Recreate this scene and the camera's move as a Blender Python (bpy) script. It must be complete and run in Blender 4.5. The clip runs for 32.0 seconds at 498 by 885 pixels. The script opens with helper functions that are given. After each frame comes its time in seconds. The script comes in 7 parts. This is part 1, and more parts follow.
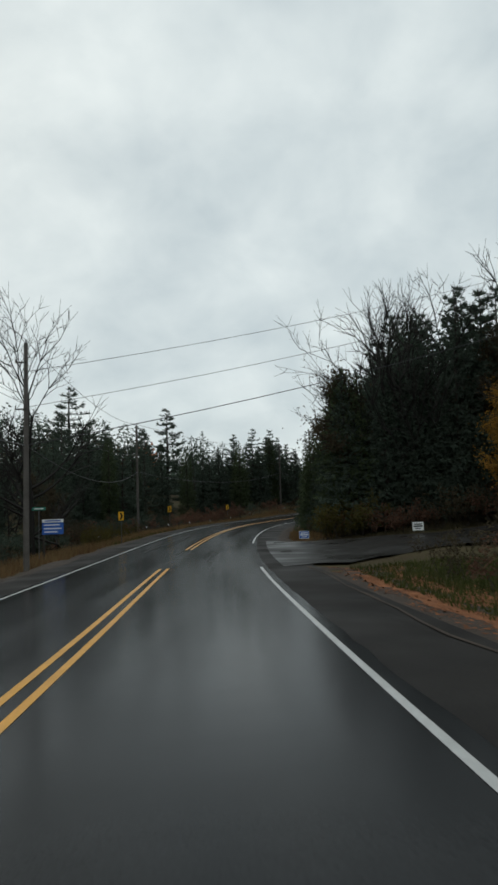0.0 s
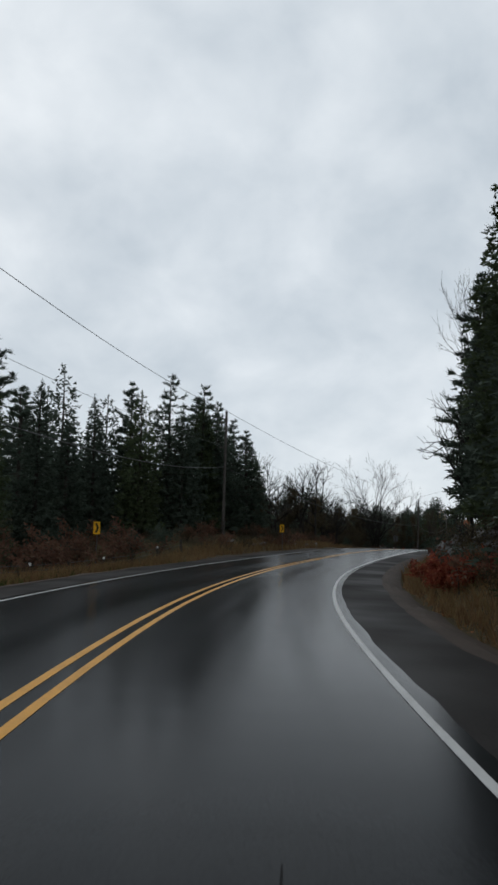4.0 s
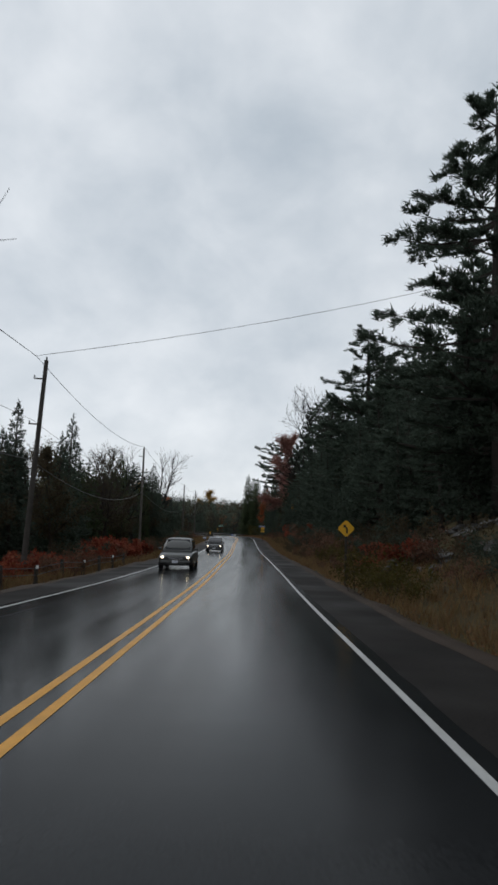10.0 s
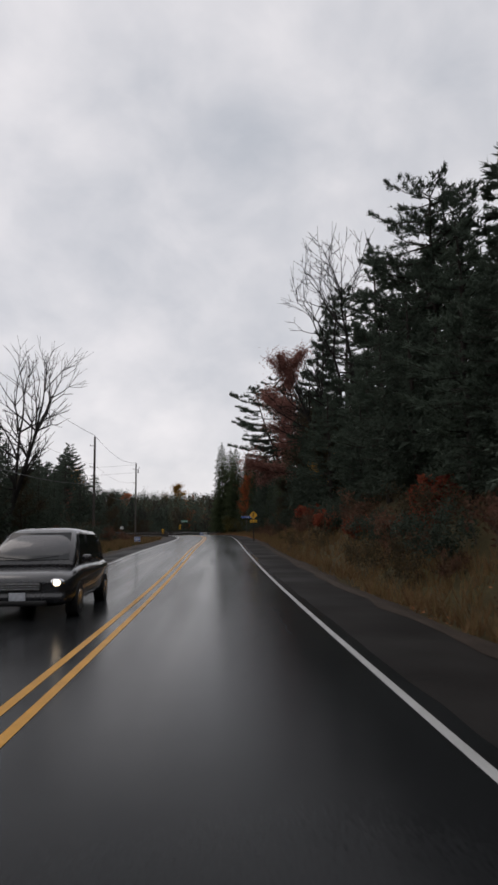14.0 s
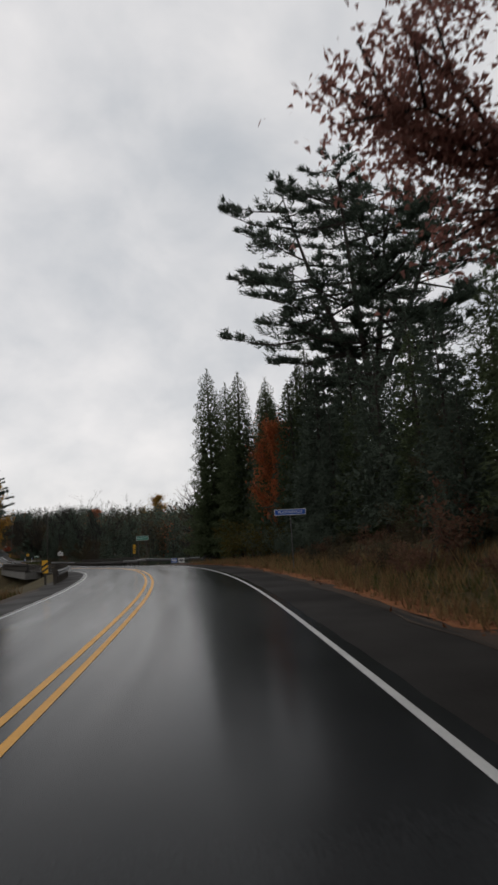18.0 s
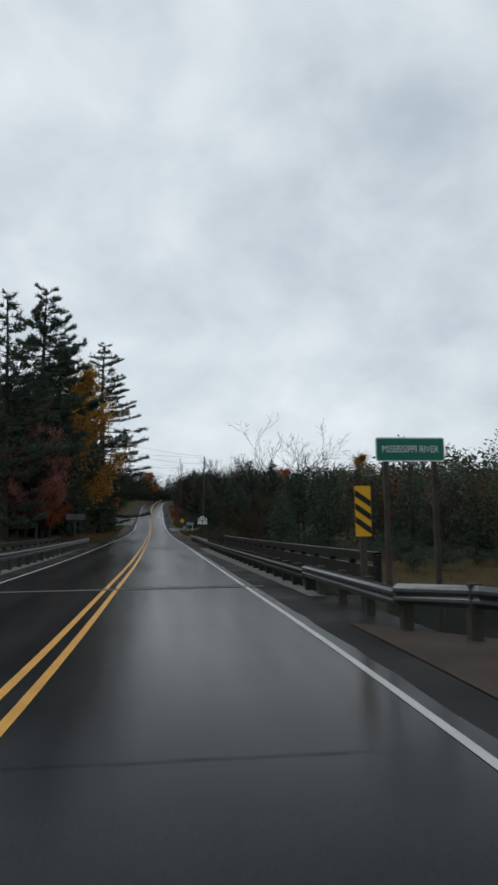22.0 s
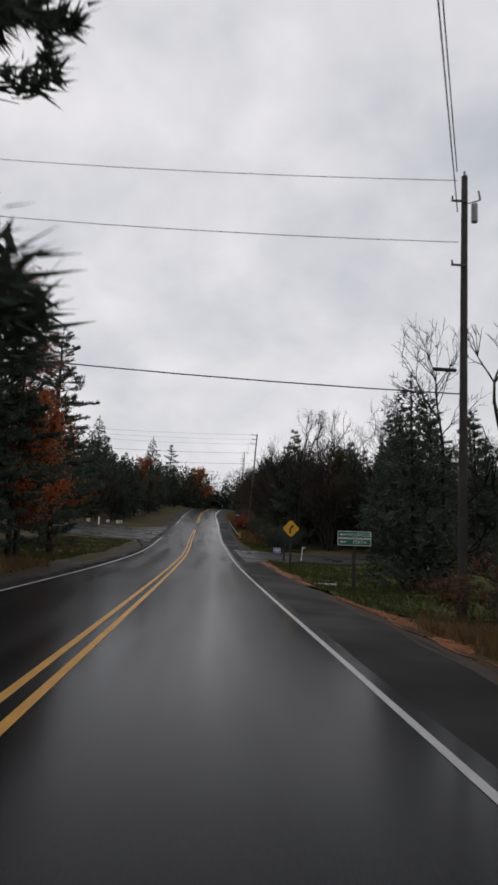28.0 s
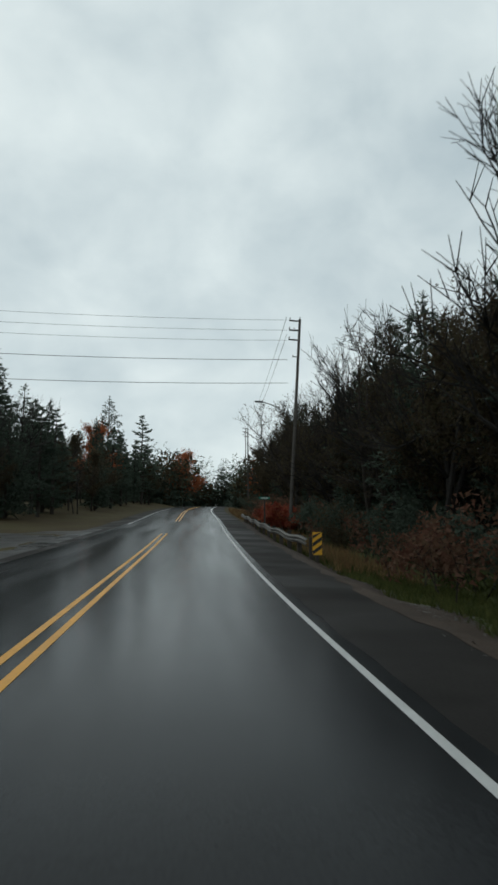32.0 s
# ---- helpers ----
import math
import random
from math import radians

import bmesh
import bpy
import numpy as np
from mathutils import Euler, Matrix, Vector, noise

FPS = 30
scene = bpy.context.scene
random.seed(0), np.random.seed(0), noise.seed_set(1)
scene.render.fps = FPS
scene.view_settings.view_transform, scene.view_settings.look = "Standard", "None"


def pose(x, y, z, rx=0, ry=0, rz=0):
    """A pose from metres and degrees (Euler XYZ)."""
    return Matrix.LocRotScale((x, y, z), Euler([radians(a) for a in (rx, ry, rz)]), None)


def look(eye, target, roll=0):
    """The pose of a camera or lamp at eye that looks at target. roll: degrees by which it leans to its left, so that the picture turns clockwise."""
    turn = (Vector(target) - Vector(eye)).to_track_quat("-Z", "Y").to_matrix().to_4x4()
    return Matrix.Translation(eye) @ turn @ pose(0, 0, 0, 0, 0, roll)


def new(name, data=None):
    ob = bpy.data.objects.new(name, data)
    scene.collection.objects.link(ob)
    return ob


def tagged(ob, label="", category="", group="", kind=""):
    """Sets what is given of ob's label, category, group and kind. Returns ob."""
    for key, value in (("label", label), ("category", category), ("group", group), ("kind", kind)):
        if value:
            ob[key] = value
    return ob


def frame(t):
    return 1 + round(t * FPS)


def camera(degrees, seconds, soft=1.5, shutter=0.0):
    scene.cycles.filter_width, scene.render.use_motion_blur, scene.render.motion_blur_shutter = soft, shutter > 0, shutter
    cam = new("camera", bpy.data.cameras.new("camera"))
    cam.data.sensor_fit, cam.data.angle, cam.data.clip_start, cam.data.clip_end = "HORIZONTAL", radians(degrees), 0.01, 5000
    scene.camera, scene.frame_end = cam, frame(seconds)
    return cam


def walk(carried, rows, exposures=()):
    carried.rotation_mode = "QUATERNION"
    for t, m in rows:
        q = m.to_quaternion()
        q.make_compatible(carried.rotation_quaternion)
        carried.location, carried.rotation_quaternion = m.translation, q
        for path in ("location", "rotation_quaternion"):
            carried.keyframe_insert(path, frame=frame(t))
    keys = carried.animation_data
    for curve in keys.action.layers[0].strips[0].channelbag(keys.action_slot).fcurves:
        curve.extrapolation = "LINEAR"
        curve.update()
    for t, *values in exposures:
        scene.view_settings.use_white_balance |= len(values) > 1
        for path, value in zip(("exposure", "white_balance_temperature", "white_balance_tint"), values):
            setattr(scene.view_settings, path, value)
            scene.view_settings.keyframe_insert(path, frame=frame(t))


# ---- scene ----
cam = camera(38.702, 32.0, soft=2.8, shutter=0.14)

# the drive: seconds, eye, Euler degrees
PATH = [
    (0.0, 0.000, 0.000, 1.497, 96.016, 2.027, -3.010),
    (0.5, -0.134, 7.785, 1.342, 96.777, 1.644, -3.226),
    (1.0, -0.231, 15.602, 1.253, 97.490, 1.369, -3.533),
    (1.5, -0.246, 23.448, 1.225, 97.970, 0.558, -4.510),
    (2.0, -0.106, 31.321, 1.252, 97.958, -0.177, -5.623),
    (2.5, 0.249, 39.215, 1.334, 98.026, -0.413, -6.619),
    (3.0, 0.862, 47.118, 1.469, 98.498, -0.356, -7.342),
    (3.5, 1.765, 55.017, 1.638, 98.825, -0.382, -8.550),
    (4.0, 3.029, 62.888, 1.822, 98.907, -0.619, -10.828),
    (4.5, 4.737, 70.694, 1.999, 98.697, -0.933, -13.778),
    (5.0, 6.840, 78.419, 2.152, 98.545, -0.755, -15.926),
    (5.5, 9.291, 86.056, 2.308, 98.630, -0.237, -18.306),
    (6.0, 12.098, 93.583, 2.496, 99.091, -0.900, -21.003),
    (6.5, 15.252, 100.990, 2.734, 99.494, -2.124, -23.958),
    (7.0, 18.817, 108.228, 3.030, 100.102, -2.501, -27.140),
    (7.5, 22.817, 115.257, 3.344, 100.296, -2.484, -29.995),
    (8.0, 27.147, 122.106, 3.629, 100.074, -2.663, -32.022),
    (8.5, 31.664, 128.833, 3.841, 99.571, -2.825, -33.284),
    (9.0, 36.250, 135.484, 3.940, 98.876, -2.271, -33.859),
    (9.5, 40.866, 142.083, 3.945, 97.973, -2.325, -34.413),
    (10.0, 45.521, 148.667, 3.878, 97.605, -1.673, -34.843),
    (10.5, 50.217, 155.317, 3.777, 97.605, -1.122, -35.203),
    (11.0, 54.961, 162.116, 3.675, 97.457, -0.348, -35.432),
    (11.5, 59.774, 169.089, 3.599, 97.748, 0.205, -35.776),
    (12.0, 64.684, 176.202, 3.573, 98.073, 0.301, -36.158),
    (12.5, 69.678, 183.406, 3.571, 98.171, 0.512, -36.673),
    (13.0, 74.722, 190.683, 3.566, 98.188, 1.544, -37.049),
    (13.5, 79.804, 198.019, 3.556, 97.733, 1.174, -37.443),
    (14.0, 84.897, 205.430, 3.543, 97.611, 0.678, -36.752),
    (14.5, 90.006, 212.929, 3.555, 97.883, 0.693, -36.543),
    (15.0, 95.177, 220.498, 3.621, 98.370, 1.387, -37.113),
    (15.5, 100.430, 228.123, 3.754, 99.046, 2.442, -38.045),
    (16.0, 105.728, 235.804, 3.961, 99.620, 2.585, -38.249),
    (16.5, 111.050, 243.516, 4.193, 99.576, 2.713, -38.167),
    (17.0, 116.412, 251.225, 4.402, 99.509, 2.666, -37.970),
    (17.5, 121.744, 258.946, 4.585, 99.071, 3.236, -37.610),
    (18.0, 126.991, 266.678, 4.741, 98.853, 3.489, -37.405),
    (18.5, 132.129, 274.379, 4.888, 98.451, 2.323, -37.169),
    (19.0, 137.086, 282.028, 5.038, 98.589, 1.875, -35.956),
    (19.5, 141.762, 289.650, 5.187, 98.577, 1.135, -33.827),
    (20.0, 146.046, 297.301, 5.328, 98.374, 0.811, -31.444),
    (20.5, 149.904, 305.005, 5.445, 98.128, 0.274, -28.994),
    (21.0, 153.419, 312.704, 5.523, 97.921, 0.021, -26.933),
    (21.5, 156.611, 320.385, 5.570, 97.388, 0.307, -24.482),
    (22.0, 159.393, 328.105, 5.597, 97.192, 0.626, -21.881),
    (22.5, 161.782, 335.892, 5.617, 97.187, 0.792, -19.523),
    (23.0, 163.932, 343.739, 5.642, 97.486, 0.017, -18.219),
    (23.5, 165.988, 351.633, 5.675, 97.573, -0.791, -18.023),
    (24.0, 168.034, 359.566, 5.718, 97.290, -1.161, -17.976),
    (24.5, 170.125, 367.529, 5.776, 97.662, -1.146, -17.952),
    (25.0, 172.238, 375.542, 5.854, 98.026, -0.710, -17.302),
    (25.5, 174.350, 383.620, 5.947, 98.299, -0.553, -16.940),
    (26.0, 176.460, 391.756, 6.045, 98.472, -0.858, -17.074),
    (26.5, 178.573, 399.930, 6.141, 98.531, -1.421, -17.689),
    (27.0, 180.675, 408.134, 6.227, 98.513, -1.446, -17.402),
    (27.5, 182.768, 416.359, 6.322, 98.527, -1.727, -17.565),
    (28.0, 184.875, 424.580, 6.445, 98.913, -1.982, -17.735),
    (28.5, 186.981, 432.785, 6.584, 98.800, -1.694, -17.832),
    (29.0, 189.067, 440.965, 6.726, 98.741, -1.369, -17.810),
    (29.5, 191.130, 449.103, 6.879, 98.984, -1.570, -17.973),
    (30.0, 193.192, 457.169, 7.054, 98.898, -2.035, -18.142),
    (30.5, 195.271, 465.124, 7.262, 99.052, -1.963, -18.325),
    (31.0, 197.328, 472.933, 7.512, 98.930, -1.495, -18.462),
    (31.5, 199.313, 480.590, 7.821, 99.078, -1.304, -18.598),
    (32.0, 201.225, 488.112, 8.205, 99.394, 0.241, -18.321),
]
walk(cam, [(t, pose(*p)) for t, *p in PATH], [
    (0.0, 0.0, 6500, 3.5), (1.0, 0.0, 6290, 3.5), (2.0, 0.0, 6365, 9.5), (5.0, 0.0, 6320, 9.4), (6.0, 0.0, 6430, 8.5), (8.0, 0.0, 6400, 8), (9.0, 0.0, 6490, 4.7), (10.0, 0.0, 6400, 11), (11.5, 0.0, 6550, 13),
    (13.0, 0.0, 6800, 18), (14.5, 0.0, 6760, 17), (16.0, 0.0, 6580, 13.5), (17.0, 0.0, 6745, 15), (19.0, 0.0, 6980, 15), (20.0, 0.0, 6480, 19.5), (21.0, 0.0, 6820, 16), (22.0, 0.0, 6290, 8.5), (24.5, 0.0, 6280, 8), (26.4, 0.0, 6630, 20), (27.4, 0.0, 6630, 20), (28.0, 0.0, 6800, 17),
    (28.6, 0.0, 6350, 10), (29.5, 0.0, 6330, 8), (31.0, 0.0, 6375, 5), (32.0, 0.0, 6375, 1.5)])

# ---------------------------------------------------------------- light
world = bpy.data.worlds.new("overcast_sky")
scene.world = world
world.use_nodes = True
wn, wl = world.node_tree.nodes, world.node_tree.links
wn.clear()


def wnode(kind, **values):
    n = wn.new(kind)
    for key, value in values.items():
        n.inputs[key].default_value = value
    return n


sky = wn.new("ShaderNodeTexSky")
sky.sky_type, sky.sun_disc = "NISHITA", False
sky.sun_elevation, sky.sun_rotation = radians(32), radians(-25)
coord = wn.new("ShaderNodeTexCoord")
sep = wn.new("ShaderNodeSeparateXYZ")
wl.new(coord.outputs["Generated"], sep.inputs[0])
height = wn.new("ShaderNodeMath")
height.operation, height.inputs[1].default_value = "MAXIMUM", 0.0
wl.new(sep.outputs[2], height.inputs[0])
lift = wn.new("ShaderNodeMath")
lift.operation, lift.inputs[1].default_value = "ADD", 0.9
wl.new(height.outputs[0], lift.inputs[0])
flat = wn.new("ShaderNodeVectorMath")
flat.operation = "DIVIDE"
spread = wn.new("ShaderNodeCombineXYZ")
for n in range(3):
    wl.new(lift.outputs[0], spread.inputs[n])
wl.new(coord.outputs["Generated"], flat.inputs[0])
wl.new(spread.outputs[0], flat.inputs[1])
clouds = wnode("ShaderNodeTexNoise", Scale=3.6, Detail=6.0, Roughness=0.5, Distortion=0.35)
wl.new(flat.outputs[0], clouds.inputs["Vector"])
ramp = wn.new("ShaderNodeValToRGB")
ramp.color_ramp.elements[0].position, ramp.color_ramp.elements[0].color = 0.27, (0.45, 0.515, 0.57, 1)
ramp.color_ramp.elements[1].position, ramp.color_ramp.elements[1].color = 0.66, (0.85, 0.885, 0.905, 1)
puffs = wnode("ShaderNodeTexNoise", Scale=11.0, Detail=6.0, Roughness=0.5, Distortion=0.25)
wl.new(flat.outputs[0], puffs.inputs["Vector"])
blend = wn.new("ShaderNodeMix")
blend.data_type, blend.inputs[0].default_value = "FLOAT", 0.40
wl.new(clouds.outputs["Fac"], blend.inputs[2])
wl.new(puffs.outputs["Fac"], blend.inputs[3])
wl.new(blend.outputs[0], ramp.inputs[0])
wmix = wn.new("ShaderNodeMix")
wmix.data_type, wmix.inputs[0].default_value = "RGBA", 0.93
skygain = wn.new("ShaderNodeVectorMath")
skygain.operation = "SCALE"
skygain.inputs["Scale"].default_value = 0.09
wl.new(sky.outputs[0], skygain.inputs[0])
wl.new(skygain.outputs[0], wmix.inputs[6])
wl.new(ramp.outputs[0], wmix.inputs[7])
bg = wnode("ShaderNodeBackground", Strength=1.0)
wl.new(wmix.outputs[2], bg.inputs[0])
wout = wn.new("ShaderNodeOutputWorld")
wl.new(bg.outputs[0], wout.inputs[0])

sun = new("sun", bpy.data.lights.new("sun", "SUN"))
sun.data.energy, sun.data.angle, sun.data.color = 0.5, radians(40), (1.0, 0.97, 0.92)
sun.matrix_world = look((0, 0, 50), (20, -36, 0))


# ---------------------------------------------------------------- materials
def mat(name, base, rough=0.8, dark=0.6, light=1.35, grain=12.0, patch=0.6, metal=0.0, bump=0.15, spec=0.5, detail=6.0, vary=0.0, island=0.0, hue=None, sheen=None, coat=0.0, thin=0.0):
    """A surface with variation at two scales, fine relief, and a little of its own for each object or leaf."""
    m = bpy.data.materials.new(name)
    m.use_nodes = True
    nt = m.node_tree
    b = nt.nodes["Principled BSDF"]
    b.inputs["Roughness"].default_value, b.inputs["Metallic"].default_value = rough, metal
    b.inputs["Specular IOR Level"].default_value = spec
    b.inputs["Coat Weight"].default_value = coat
    co = nt.nodes.new("ShaderNodeTexCoord")

    def noise_of(scale, det):
        n = nt.nodes.new("ShaderNodeTexNoise")
        n.inputs["Scale"].default_value, n.inputs["Detail"].default_value = scale, det
        nt.links.new(co.outputs["Object"], n.inputs["Vector"])
        return n

    fine, broad = noise_of(grain, detail), noise_of(patch, 4.0)
    mean = nt.nodes.new("ShaderNodeMath")
    mean.operation = "ADD"
    nt.links.new(fine.outputs["Fac"], mean.inputs[0])
    nt.links.new(broad.outputs["Fac"], mean.inputs[1])
    r = nt.nodes.new("ShaderNodeMapRange")
    r.inputs["From Min"].default_value, r.inputs["From Max"].default_value = 0.6, 1.4
    r.inputs["To Min"].default_value, r.inputs["To Max"].default_value = dark, light
    nt.links.new(mean.outputs[0], r.inputs["Value"])
    value = r.outputs[0]
    for amount, kind, out in ((vary, "ShaderNodeObjectInfo", "Random"), (island, "ShaderNodeNewGeometry", "Random Per Island")):
        if amount:
            rn = nt.nodes.new(kind)
            rr = nt.nodes.new("ShaderNodeMapRange")
            rr.inputs["To Min"].default_value, rr.inputs["To Max"].default_value = 1 - amount, 1 + amount
            nt.links.new(rn.outputs[out], rr.inputs["Value"])
            mu = nt.nodes.new("ShaderNodeMath")
            mu.operation = "MULTIPLY"
            nt.links.new(value, mu.inputs[0])
            nt.links.new(rr.outputs[0], mu.inputs[1])
            value = mu.outputs[0]
    if hue:
        cr = nt.nodes.new("ShaderNodeMix")
        cr.data_type = "RGBA"
        cr.inputs[6].default_value, cr.inputs[7].default_value = (*base, 1), (*hue, 1)
        src = nt.nodes.new("ShaderNodeNewGeometry") if island else broad
        nt.links.new(src.outputs["Random Per Island" if island else "Fac"], cr.inputs[0])
        colour = cr.outputs[2]
    else:
        rgb = nt.nodes.new("ShaderNodeRGB")
        rgb.outputs[0].default_value = (*base, 1)
        colour = rgb.outputs[0]
    sc = nt.nodes.new("ShaderNodeVectorMath")
    sc.operation = "SCALE"
    nt.links.new(colour, sc.inputs[0])
    nt.links.new(value, sc.inputs["Scale"])
    nt.links.new(sc.outputs[0], b.inputs["Base Color"])
    if bump:
        bp = nt.nodes.new("ShaderNodeBump")
        bp.inputs["Strength"].default_value, bp.inputs["Distance"].default_value = bump, 0.02
        nt.links.new(fine.outputs["Fac"], bp.inputs["Height"])
        nt.links.new(bp.outputs[0], b.inputs["Normal"])
    if thin:
        tr, mx, out = nt.nodes.new("ShaderNodeBsdfTranslucent"), nt.nodes.new("ShaderNodeMixShader"), nt.nodes["Material Output"]
        mx.inputs[0].default_value = thin
        nt.links.new(sc.outputs[0], tr.inputs[0])
        nt.links.new(b.outputs[0], mx.inputs[1])
        nt.links.new(tr.outputs[0], mx.inputs[2])
        nt.links.new(mx.outputs[0], out.inputs[0])
    return m


def wet_asphalt(name, base, low=0.10, high=0.30, spec=0.05, lanes=False):
    """Wet tarmac: dark stone, worn wheel paths and a film of water told by the roughness; lanes: drawn out along the road."""
    m = mat(name, base, rough=0.25, dark=0.45, light=1.7, grain=38.0, patch=0.5, bump=0.0, spec=spec)
    nt = m.node_tree
    b = nt.nodes["Principled BSDF"]
    co = nt.nodes.new("ShaderNodeTexCoord")
    where = co.outputs["Object"]
    if lanes:
        mp = nt.nodes.new("ShaderNodeMapping")
        mp.inputs["Scale"].default_value = (1.1, 0.05, 1.0)
        nt.links.new(co.outputs["UV"], mp.inputs["Vector"])
        where = mp.outputs[0]
    n1, n2, n3 = (nt.nodes.new("ShaderNodeTexNoise") for _ in range(3))
    for n, s, d, src in ((n1, 1.0 if lanes else 0.32, 2.0, where), (n2, 45.0, 3.0, co.outputs["Object"]), (n3, 7.0, 4.0, co.outputs["Object"])):
        n.inputs["Scale"].default_value, n.inputs["Detail"].default_value = s, d
        nt.links.new(src, n.inputs["Vector"])
    r = nt.nodes.new("ShaderNodeMapRange")
    r.inputs["From Min"].default_value, r.inputs["From Max"].default_value = 0.35, 0.65
    r.inputs["To Min"].default_value, r.inputs["To Max"].default_value = low, high
    nt.links.new(n1.outputs["Fac"], r.inputs["Value"])
    nt.links.new(r.outputs[0], b.inputs["Roughness"])
    b1, b2 = nt.nodes.new("ShaderNodeBump"), nt.nodes.new("ShaderNodeBump")
    b1.inputs["Strength"].default_value, b1.inputs["Distance"].default_value = 0.12, 0.006
    b2.inputs["Strength"].default_value, b2.inputs["Distance"].default_value = 0.02, 0.008
    nt.links.new(n2.outputs["Fac"], b1.inputs["Height"])
    nt.links.new(n3.outputs["Fac"], b2.inputs["Height"])
    nt.links.new(b1.outputs[0], b2.inputs["Normal"])
    nt.links.new(b2.outputs[0], b.inputs["Normal"])
    return m


